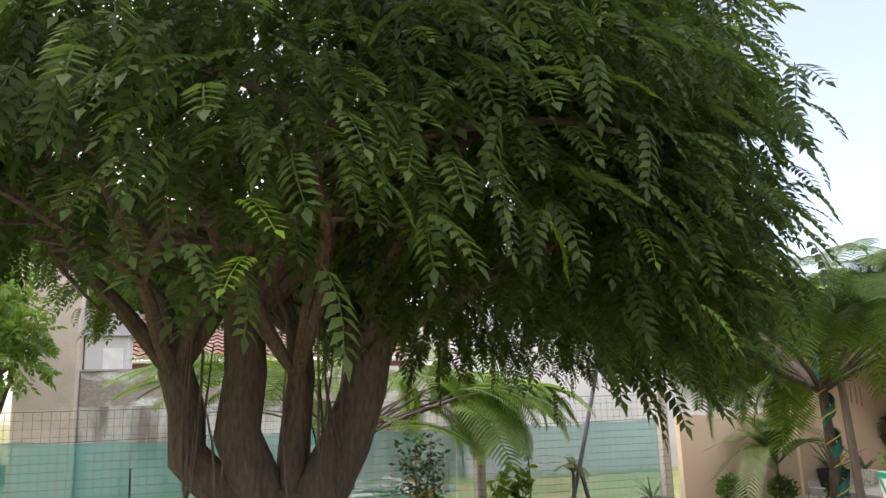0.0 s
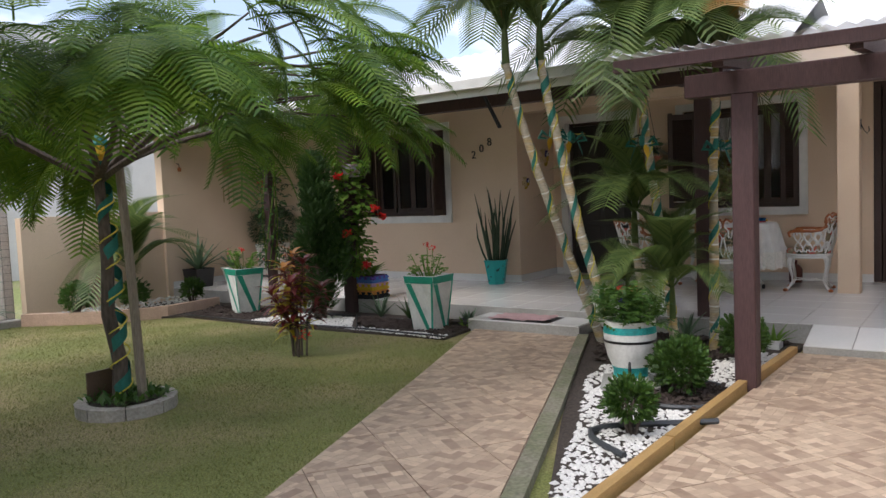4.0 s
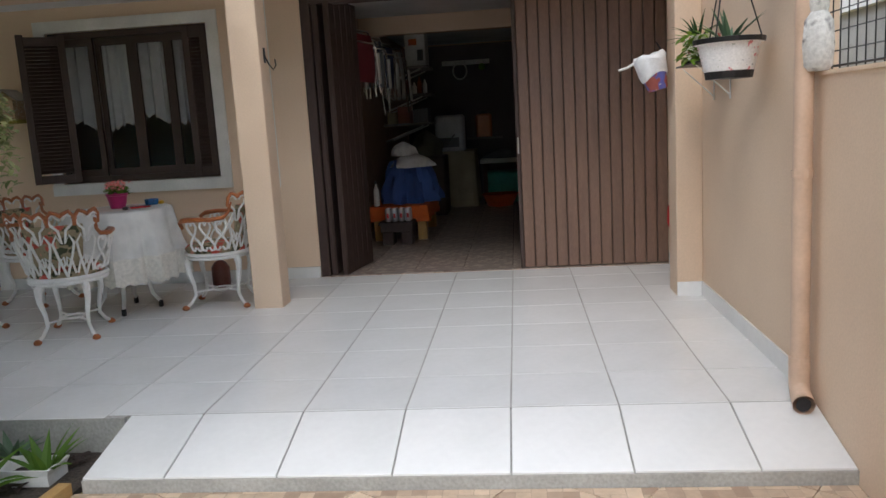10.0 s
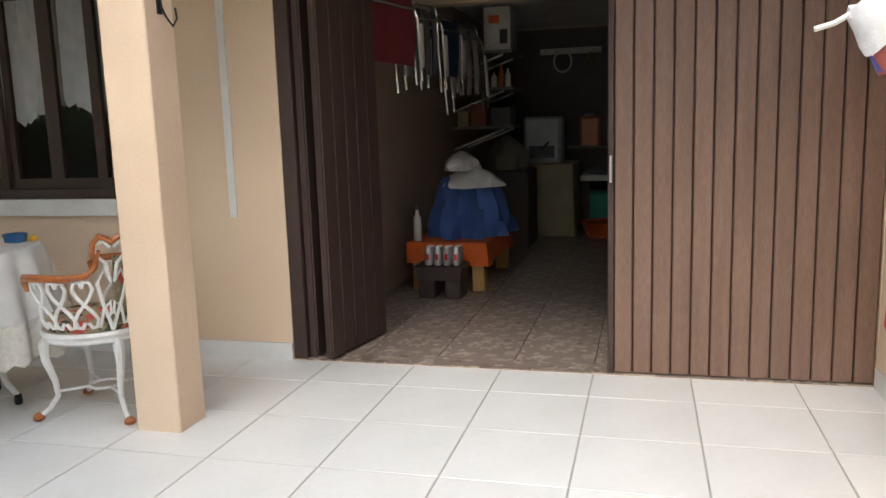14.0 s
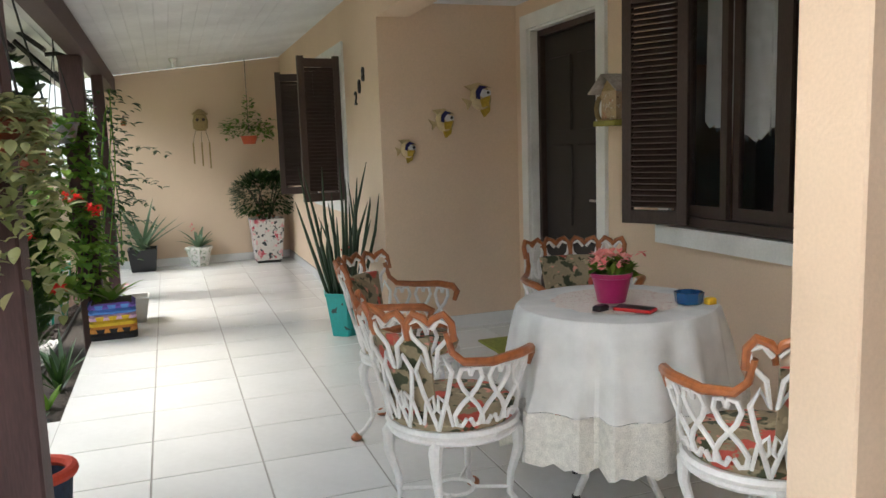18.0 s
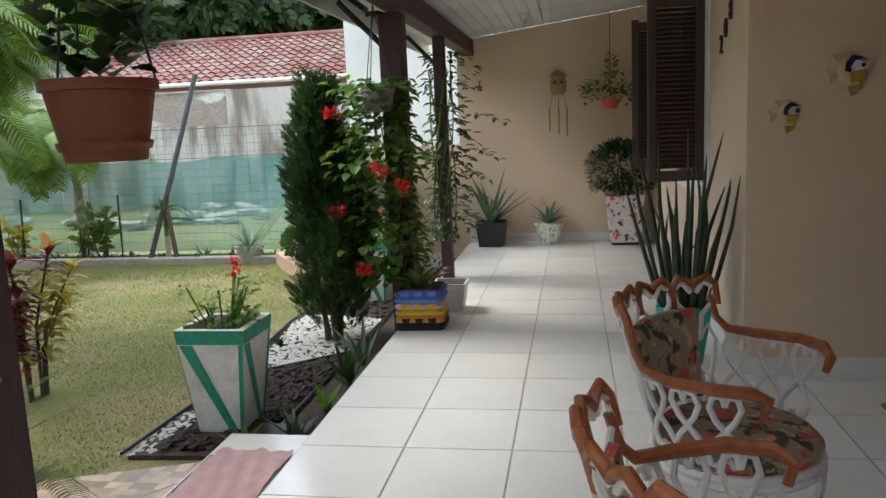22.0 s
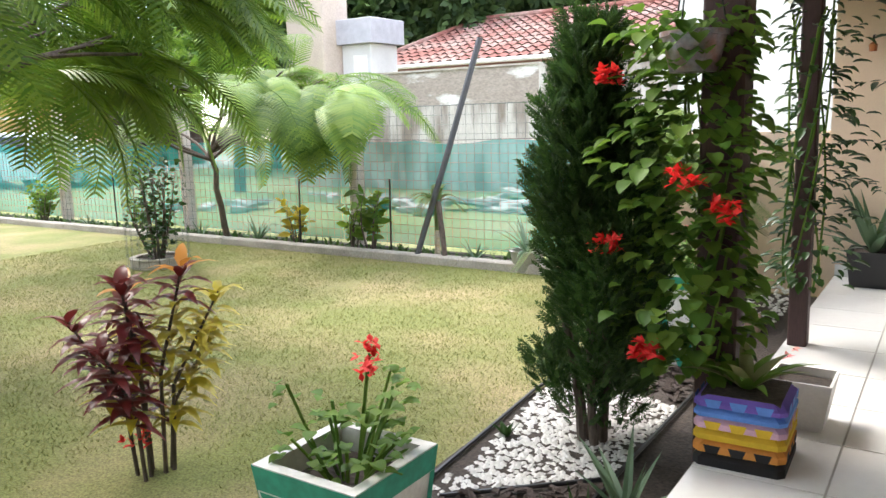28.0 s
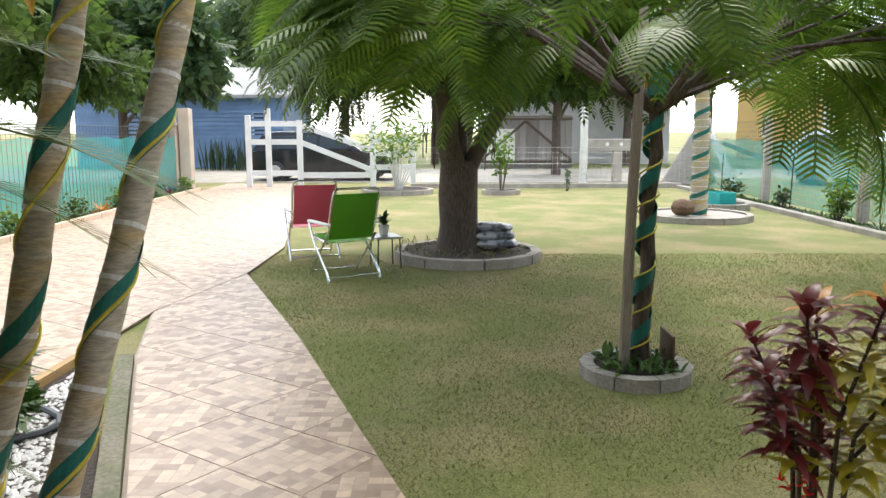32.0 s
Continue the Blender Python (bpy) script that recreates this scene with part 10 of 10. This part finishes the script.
PINE = mat("yellow_pine_wood", (0.52, 0.30, 0.09), 0.55, var=0.15, scale=4, fine=30, bump=0.15, stretch=(6, 6, .7))
CLOTHES = [mat("maroon_shirt", (0.20, 0.025, 0.035), 0.9), mat("navy_shirt", (0.03, 0.045, 0.11), 0.9), mat("grey_trousers", (0.16, 0.16, 0.18), 0.9), mat("pale_towel", (0.55, 0.54, 0.52), 0.9), mat("black_shirt", (0.02, 0.02, 0.024), 0.9)]

bt = thing("pine_bench", "low yellow pine bench under an orange cloth", "bench")
part("top", Shape().bevbox(14.45, 0.48, 0.50, 15.55, 1.06, 0.535, 0.005), PINE, bt)
for x in (14.46, 15.42):
    for y in (0.485, 0.955):
        part("leg", Shape().bevbox(x, y, ZG, x + 0.11, y + 0.095, 0.50, 0.006), PINE, bt)


def draped(x0, y0, x1, y1, z, drop, wave=0.02, n=12):
    """A cloth lying on a top and hanging down its sides in soft folds."""
    s = Shape()
    per = []
    for i in range(n):
        per.append((x0 + (x1 - x0) * i / n, y0))
    for i in range(n):
        per.append((x1, y0 + (y1 - y0) * i / n))
    for i in range(n):
        per.append((x1 - (x1 - x0) * i / n, y1))
    for i in range(n):
        per.append((x0, y1 - (y1 - y0) * i / n))
    cx, cy = (x0 + x1) / 2, (y0 + y1) / 2
    m = len(per)
    for k, (f, out) in enumerate(((0, 0), (0, 0.008), (0.4, 0.02), (1.0, 0.035))):
        for i, (x, y) in enumerate(per):
            d = Vector((x - cx, y - cy)).normalized()
            w = out + wave * f * math.sin(i * 1.9) + wave * 0.5 * f * math.sin(i * 0.8 + 1)
            hem = drop * f * (1 + 0.10 * math.sin(i * 0.55 + 2))
            s.v.append((x + d.x * w, y + d.y * w, z + 0.004 - hem))
    for k in range(3):
        for i in range(m):
            j = (i + 1) % m
            s.f.append((k * m + i, (k + 1) * m + i, (k + 1) * m + j, k * m + j))
    s.f.append(tuple(range(m)))
    return s


solo("bench_cloth", draped(14.43, 0.46, 15.57, 1.08, 0.537, 0.16), ORCLOTH, "orange cloth spread over the pine bench", "cloth", smooth=True)


def heap(cx, cy, z, rx, ry, h, seed, folds=5.0, power=1.4, n=22, top=0.92):
    """A loose heap of cloth with creased folds."""
    s = Shape()
    for i in range(9):
        t = i / 8
        r = (1 - t ** power * top)
        for k in range(n):
            a = 2 * math.pi * k / n
            f = 1 + 0.13 * math.sin(folds * a + seed + t * 3) + 0.07 * math.sin((folds * 2 + 1) * a + seed * 2 - t * 5)
            s.v.append((cx + rx * r * f * math.cos(a), cy + ry * r * f * math.sin(a), z + h * t * (1 + 0.05 * math.sin(3 * a + seed))))
    for i in range(8):
        for k in range(n):
            a, b = i * n + k, i * n + (k + 1) % n
            s.f.append((a, b, b + n, a + n))
    s.f += [tuple(range(n - 1, -1, -1)), tuple(range(8 * n, 9 * n))]
    return s


solo("blue_cloth", heap(14.98, 0.70, 0.545, 0.42, 0.33, 0.45, 0.7, 9, 1.3, 44, 0.42), BLUECLOTH, "heap of crumpled blue cloth on the bench", "cloth", smooth=True)
solo("white_cloth", heap(14.92, 0.66, 0.93, 0.27, 0.24, 0.15, 2.1, 4, 2.6), LINEN, "folded white cloth on the blue heap", "cloth", smooth=True)
solo("bundled_cloth", heap(14.90, 0.74, 1.06, 0.155, 0.135, 0.145, 4.0, 6, 3.4), LINEN, "bundled white cloth on top of the folded cloth", "cloth", smooth=True)
st = thing("dark_stool", "small dark brown wooden stool before the bench", "stool")
part("seat", Shape().bevbox(14.14, 0.58, 0.375, 14.40, 0.95, 0.405, 0.006), DARKWOOD, st)
part("apron", Shape().box(14.16, 0.60, 0.30, 14.38, 0.93, 0.375), DARKWOOD, st)
for y in (0.60, 0.80):
    part("leg", Shape().bevbox(14.17, y, ZG, 14.37, y + 0.12, 0.30, 0.006), DARKWOOD, st)
CAN = mat("silver_can", (0.62, 0.62, 0.63), 0.3, metal=0.7, var=0.05)
for k in range(4):
    for r in range(2):
        cn = thing("drink_can", "silver drink can with a red mark in a pack", "can", "pack of cans", pose(14.22 + r * 0.07, 0.64 + k * 0.07, 0.406))
        part("body", Shape().lathe([(0.026, 0), (0.032, 0.01), (0.032, 0.115), (0.025, 0.135), (0.023, 0.13)], 14), CAN, cn, smooth=True)
        part("mark", Shape().bevbox(-0.0335, -0.012, 0.04, -0.030, 0.012, 0.085, 0.002), RED, cn, "red printed mark")
bo = thing("white_bottle", "white plastic bottle standing on the bench", "bottle", m=pose(14.50, 1.01, 0.545))
part("body", Shape().lathe([(0.03, 0), (0.033, 0.02), (0.03, 0.17), (0.013, 0.21), (0.013, 0.24)], 14), POTWHITE, bo, smooth=True)
part("cap", Shape().lathe([(0.015, 0.24), (0.015, 0.27)], 10), BLACK, bo)

# covered table and things on it
ct = thing("covered_table", "store table hidden under a beige cover", "table")
part("tabletop", Shape().box(17.5, 0.12, 0.92, 18.5, 0.86, 0.955), PINE, ct)
for x in (17.55, 18.4):
    for y in (0.16, 0.78):
        part("leg", Shape().box(x, y, ZG, x + .05, y + .05, 0.92), PINE, ct)
solo("table_cover", draped(17.48, 0.10, 18.52, 0.88, 0.957, 0.76, 0.03), BEIGE, "beige cover hanging to the floor", "cloth", smooth=True)
ap = thing("grey_appliance", "light grey appliance box on the covered table", "appliance", m=pose(17.95, 0.47, 0.965))
part("body", Shape().bevbox(-0.22, -0.22, 0, 0.25, 0.20, 0.53, 0.03), mat("grey_enamel", (0.45, 0.46, 0.47), 0.4), ap)
part("dark_panel", Shape().box(-0.224, -0.15, 0.06, -0.221, 0.14, 0.20), BLACK, ap)
part("lever", Shape().tube([(-0.23, 0.0, 0.15), (-0.30, -0.09, 0.24)], 0.012, 6), BLACK, ap)
hm = solo("canvas_bag", heap(16.9, 0.72, 0.955, 0.25, 0.22, 0.34, 4.0, 3, 3.0), mat("olive_canvas", (0.17, 0.16, 0.11), 0.9), "rounded olive canvas bag on the shelf box", "bag", smooth=True)
bx_ = thing("stack_box", "dark storage box beside the covered table", "box")
part("box", Shape().bevbox(16.55, 0.45, ZG, 17.2, 1.0, 0.95, 0.01), mat("dark_cardboard", (0.10, 0.075, 0.06), 0.85, var=0.1), bx_)
# wall shelves
for z, x0, x1 in ((1.78, 16.6, 17.3), (1.40, 16.6, 17.3), (2.14, 16.6, 17.3)):
    sh = thing("wall_shelf", "grey wooden shelf board on the side wall", "shelf", "wall shelves")
    part("board", Shape().box(x0, 0.60, z - 0.02, x1, 1.23, z + 0.01), GREYWOOD, sh)
    part("bracket", Shape().tube([(x0 + .05, 1.22, z - 0.22), (x0 + .05, 0.70, z - 0.03)], 0.012, 6), POTWHITE, sh)
    part("bracket", Shape().tube([(x1 - .05, 1.22, z - 0.22), (x1 - .05, 0.70, z - 0.03)], 0.012, 6), POTWHITE, sh)
pbx = thing("printed_carton", "white printed carton on the top shelf", "box")
part("carton", Shape().bevbox(16.7, 0.63, 2.151, 17.1, 0.90, 2.58, 0.005), POTWHITE, pbx)
part("print", Shape().box(16.697, 0.66, 2.22, 16.70, 0.74, 2.36), BLACK, pbx)
part("print", Shape().box(16.697, 0.74, 2.42, 16.70, 0.85, 2.50), ORCLOTH, pbx)
for k, (y, h, m_) in enumerate(((0.66, 0.18, POTWHITE), (0.73, 0.22, RUST), (0.80, 0.15, POTWHITE), (0.88, 0.24, TERRACOTTA), (0.97, 0.2, BLACK), (1.06, 0.22, TERRACOTTA))):
    b = thing("shelf_bottle", "small bottle standing on the wall shelf", "bottle", "shelf bottles", pose(16.68, y, 1.791))
    part("body", Shape().lathe([(0.028, 0), (0.03, 0.02), (0.03, h * 0.65), (0.012, h * 0.85), (0.012, h)], 12), m_, b, smooth=True)
for k, (y, w, h, m_) in enumerate(((0.63, .2, .18, BLACK), (0.88, .16, .22, TERRACOTTA), (1.06, .12, .15, BEIGE))):
    solo("shelf_box", Shape().bevbox(16.63, y, 1.411, 16.95, y + w, 1.411 + h, 0.005), m_, "small storage box on the lower shelf", "box", "shelf boxes")

# folded beach chairs hung along the side wall
hr = thing("hanging_rail", "thin white rail on brackets along the garage side wall", "rail")
part("tube", Shape().tube([(13.3, 1.0, 2.33), (16.7, 1.0, 2.33)], 0.008, 6), POTWHITE, hr)
for x in (13.4, 14.5, 15.6, 16.6):
    part("bracket", Shape().tube([(x, 1.0, 2.33), (x, 1.185, 2.33)], 0.008, 6), POTWHITE, hr)
random.seed(21)


def hung_chair(x, w, drop, material, strips, label):
    """A folded chair seen flat: two tube frames with webbing between them."""
    c = thing("hung_folding_chair", label, "chair", "folded chairs on the wall", pose(x, 1.0, 2.33, rnd(-3, 3), rnd(-3, 3), rnd(-20, -15)))
    for n, (dy, wide, L) in enumerate(((0.0, w, drop), (-0.03, w * 0.86, drop * 0.88), (-0.06, w * 0.94, drop * 0.97))):
        h = wide / 2
        top = 0.0 if n == 0 else -0.06 * n
        part("frame", Shape().tube([(-h, dy - 0.012, -L), (-h, dy, -L * 0.5), (-h, dy, top - 0.05), (-h + 0.04, dy, top), (h - 0.04, dy, top), (h, dy, top - 0.05), (h, dy, -L * 0.5), (h, dy - 0.012, -L)], 0.011, 7), ALU, c, smooth=True)
    for k in range(strips):
        a = -w * 0.42 + w * 0.84 * k / strips
        b = a + w * 0.84 / strips * (1.0 if strips == 1 else 0.6)
        q = Shape()
        for m in range(9):
            u = m / 8
            z = -0.04 - (drop * 0.74) * u
            bow = -0.035 - 0.018 * math.sin(u * math.pi)
            q.v += [(a, bow, z), (b, bow, z), (a, bow - 0.004, z), (b, bow - 0.004, z)]
        for m in range(8):
            v = 4 * m
            q.f += [(v, v + 1, v + 5, v + 4), (v + 6, v + 7, v + 3, v + 2), (v, v + 4, v + 6, v + 2), (v + 5, v + 1, v + 3, v + 7)]
        part("webbing", q, material, c, smooth=True)
    for sx in (-1, 1):
        part("armrest", Shape().bevbox(sx * w * 0.47 - 0.02, -0.095, -drop * 0.82, sx * w * 0.47 + 0.02, -0.075, -drop * 0.34, 0.006), POTWHITE, c, "white plastic armrest")
    part("hook", Shape().tube([(0, 0.0, -0.01), (0, 0.012, 0.02), (0, 0.002, 0.03), (0, -0.014, 0.012)], 0.004, 5), METAL, c)


hung_chair(13.86, 0.66, 0.62, CLOTHES[0], 1, "folded beach chair with dark red fabric on the wall")
hung_chair(14.60, 0.62, 0.66, CLOTHES[2], 5, "folded beach chair with grey webbing strips on the wall")
hung_chair(15.30, 0.58, 0.62, CLOTHES[1], 1, "folded beach chair with navy fabric on the wall")
hung_chair(16.02, 0.66, 0.80, CLOTHES[3], 4, "folded white chair with pale webbing on the wall")

# back of the garage
pr = thing("peg_rail", "white peg rail with hanging tools on the back wall", "rail")
part("board", Shape().box(18.90, -0.14, 2.28, 18.975, 0.62, 2.35), POTWHITE, pr)
for y in (-0.05, 0.1, 0.25, 0.4, 0.55):
    part("peg", Shape().tube([(18.90, y, 2.31), (18.84, y, 2.32)], 0.008, 5), METAL, pr)
part("rope_coil", Shape().tube([(18.83, 0.33 + 0.11 * math.cos(k * 0.5), 2.18 + 0.13 * math.sin(k * 0.5)) for k in range(27)], 0.012, 6), POTWHITE, pr, "coil of white rope")
part("ball", Shape().lathe([(0.01, 2.17), (0.05, 2.20), (0.05, 2.25), (0.01, 2.28)], 12, (18.83, -0.02)), L_LIGHT, pr, "lime green ball")
oc = thing("orange_canister", "orange plastic fuel canister hanging at the back", "canister", m=pose(18.7, -0.02, 1.13))
part("body", Shape().bevbox(-0.08, -0.12, 0, 0.08, 0.13, 0.36, 0.03), mat("orange_plastic", (0.55, 0.16, 0.02), 0.4), oc)
part("grip", Shape().bevbox(-0.03, -0.05, 0.36, 0.03, 0.06, 0.40, 0.01), BLACK, oc)
solo("canister_shelf", Shape().box(18.5, -0.3, 1.10, 18.975, 0.25, 1.128), GREYWOOD, "small shelf below the orange canister", "shelf")
wb = thing("work_bench", "white topped workbench at the back of the garage", "workbench")
part("top", Shape().bevbox(17.7, -1.3, 0.76, 18.6, 0.03, 0.82, 0.008), POTWHITE, wb)
for x in (17.75, 18.5):
    for y in (-1.25, -0.07):
        part("leg", Shape().box(x, y, ZG, x + .06, y + .06, 0.76), DARKWOOD, wb)
solo("green_bin", Shape().bevbox(17.8, -0.55, ZG, 18.3, -0.02, 0.62, 0.03), TEAL, "dark green plastic bin under the workbench", "bin")
solo("green_bin", Shape().bevbox(17.8, -1.15, ZG, 18.3, -0.62, 0.60, 0.03), TEAL, "dark green plastic bin under the workbench", "bin")
solo("orange_basin", Shape().lathe([(0.18, ZG), (0.25, ZG + 0.16), (0.265, ZG + 0.17), (0.24, ZG + 0.15)], 20, (17.45, -0.25)), ORCLOTH, "orange plastic basin on the garage floor", "basin", smooth=True)
solo("grey_cloth", heap(18.0, -0.30, 0.825, 0.25, 0.28, 0.12, 1.3, 4, 2), CLOTHES[2], "pile of grey cloths on the workbench", "cloth", smooth=True)
solo("dark_cupboard", Shape().bevbox(18.3, -1.65, ZG, 18.95, -1.33, 1.9, 0.01), DARKWOOD, "tall dark cupboard at the back of the garage", "cupboard")

# ---- porch floor tiles ----
T, J = 0.465, 0.0075
X0, Y0 = 11.335, -0.445
cache = {}


def tile(x0, y0, x1, y1, z, parent, material=TILE):
    """One floor tile as a part of its own; equal sizes share a mesh."""
    key = (round(x1 - x0, 3), round(y1 - y0, 3))
    if key not in cache:
        w, h = key[0] / 2 - J / 2, key[1] / 2 - J / 2
        cache[key] = Shape().bevbox(-w, -h, -0.012, w, h, 0.0, 0.0012).mesh("tile", material)
    ob = part("tile", cache[key], None, parent)
    ob.location = ((x0 + x1) / 2, (y0 + y1) / 2, z)


def lay(xa, xb, ya, yb, parent):
    i0, j0 = math.floor((xa - X0) / T), math.floor((ya - Y0) / T)
    for i in range(i0, math.ceil((xb - X0) / T)):
        for j in range(j0, math.ceil((yb - Y0) / T)):
            x0, x1 = max(xa, X0 + i * T), min(xb, X0 + (i + 1) * T)
            y0, y1 = max(ya, Y0 + j * T), min(yb, Y0 + (j + 1) * T)
            if x1 - x0 > 0.02 and y1 - y0 > 0.02:
                tile(x0, y0, x1, y1, ZP, parent)


YS = Y0 + 11 * T
lay(9.505, 12.6, WALL_Y, Y0 + 4 * T, floor)
lay(9.475, 12.6, Y0 + 4 * T, YS, floor)
lay(9.475, 11.54, YS, 9.985, floor)
lay(11.54, 12.6, YS, FY - 0.002, floor)
me = None
for j in range(-3, 5):
    y0, y1 = max(WALL_Y, Y0 + j * T), min(1.30, Y0 + (j + 1) * T)
    if y1 - y0 < 0.03:
        continue
    w = (y1 - y0) / 2 - J / 2
    key = ("ramp", round(w, 3))
    if key not in cache:
        L = math.hypot(0.44, 0.098) / 2 - 0.003
        cache[key] = Shape().bevbox(-L, -w, -0.012, L, w, 0.0, 0.0012).mesh("ramp_tile", TILE)
    ob = part("ramp_tile", cache[key], None, floor)
    ob.matrix_basis = pose(9.282, (y0 + y1) / 2, 0.1105, 0, -12.55, 0)
stepo = bpy.data.objects["entrance_step"]
for k in range(3):
    tile(9.024, 3.23 + k * 0.41, 9.47, 3.23 + (k + 1) * 0.41, 0.086 + 0.012, stepo)

# ---- patterned tiles of drive and path ----
WOVEN = woven_tile("woven_drive_tile")
D, A0 = 0.478, radians(-35.0)
ca, sa_ = math.cos(A0), math.sin(A0)
FULL = Shape().bevbox(-D / 2 + 0.0025, -D / 2 + 0.0025, -0.012, D / 2 - 0.0025, D / 2 - 0.0025, 0.0, 0.001).mesh("drive_tile", WOVEN)
DRIVE_POLY = [(-11.5, -2.15), (9.055, -1.715), (9.055, 1.335), (5.0, 1.46), (3.9, 1.46), (2.2, 1.80), (0.4, 1.82), (-3.0, 1.29), (-9.2, 0.25), (-11.5, -0.3)]
PATH_POLY = [(2.22, 1.81), (3.9, 1.47), (5.15, 1.82), (9.015, 3.24), (9.015, 4.38), (7.1, 3.66), (4.7, 2.80)]


def clip(poly, half):
    """Cuts a polygon to the side of the line through p where the normal points."""
    (px, py), (nx_, ny_) = half
    out = []
    for i in range(len(poly)):
        a, b = poly[i - 1], poly[i]
        da, db = (a[0] - px) * nx_ + (a[1] - py) * ny_, (b[0] - px) * nx_ + (b[1] - py) * ny_
        if (da >= 0) != (db >= 0):
            t = da / (da - db)
            out.append((a[0] + (b[0] - a[0]) * t, a[1] + (b[1] - a[1]) * t))
        if db >= 0:
            out.append(b)
    return out


def meet(tile_, poly):
    """The part of a tile inside a polygon, taken as a fan of convex pieces."""
    out = []
    ear = list(poly)
    tris = []
    guard = 0
    while len(ear) > 3 and guard < 200:
        guard += 1
        for i in range(len(ear)):
            a, b, c = ear[i - 1], ear[i], ear[(i + 1) % len(ear)]
            if (b[0] - a[0]) * (c[1] - a[1]) - (b[1] - a[1]) * (c[0] - a[0]) <= 1e-9:
                continue
            if any(inside([a, b, c], *p) for p in ear if p not in (a, b, c)):
                continue
            tris.append((a, b, c))
            ear.pop(i)
            break
    tris.append(tuple(ear))
    for tri in tris:
        piece = tile_
        for k in range(3):
            a, b = tri[k], tri[(k + 1) % 3]
            piece = clip(piece, (a, (-(b[1] - a[1]), b[0] - a[0])))
            if len(piece) < 3:
                break
        if len(piece) >= 3:
            out.append(piece)
    return out


rest = Shape()
count = 0
for owner, poly, near in ((walk_slab, PATH_POLY, True), (drive, DRIVE_POLY, False)):
    cells = []
    for i in range(-60, 61):
        for j in range(-60, 61):
            x, y = 8.0 + ca * i * D - sa_ * j * D, 0.32 + sa_ * i * D + ca * j * D
            x, y = x + (ca - sa_) * D / 2, y + (sa_ + ca) * D / 2
            if -12 < x < 9.6 and -2.7 < y < 4.8:
                cells.append((x, y))
    cells.sort(key=lambda c: -c[0])
    for x, y in cells:
        h = D / 2 - 0.0025
        cor = [(x + ca * u - sa_ * v, y + sa_ * u + ca * v) for u, v in ((-h, -h), (h, -h), (h, h), (-h, h))]
        ins = [inside(poly, *c) for c in cor]
        if all(ins):
            if x > -1.0:
                ob = part("drive_tile", FULL, None, owner)
                ob.matrix_basis = pose(x, y, 0.0, 0, 0, -35.0)
            else:
                rest.prism(cor, -0.012, 0.0)
        else:
            for piece in meet(cor, poly):
                s = Shape().prism([(px - x, py - y) for px, py in piece], -0.012, 0.0)
                if x > 3:
                    ob = part("cut_tile", s, WOVEN, owner)
                    ob.location = (x, y, 0.0)
                else:
                    rest.prism(piece, -0.012, 0.0)
ob = part("far_drive_tiles", rest, WOVEN, drive)
tagged(ob, kind="stuff")
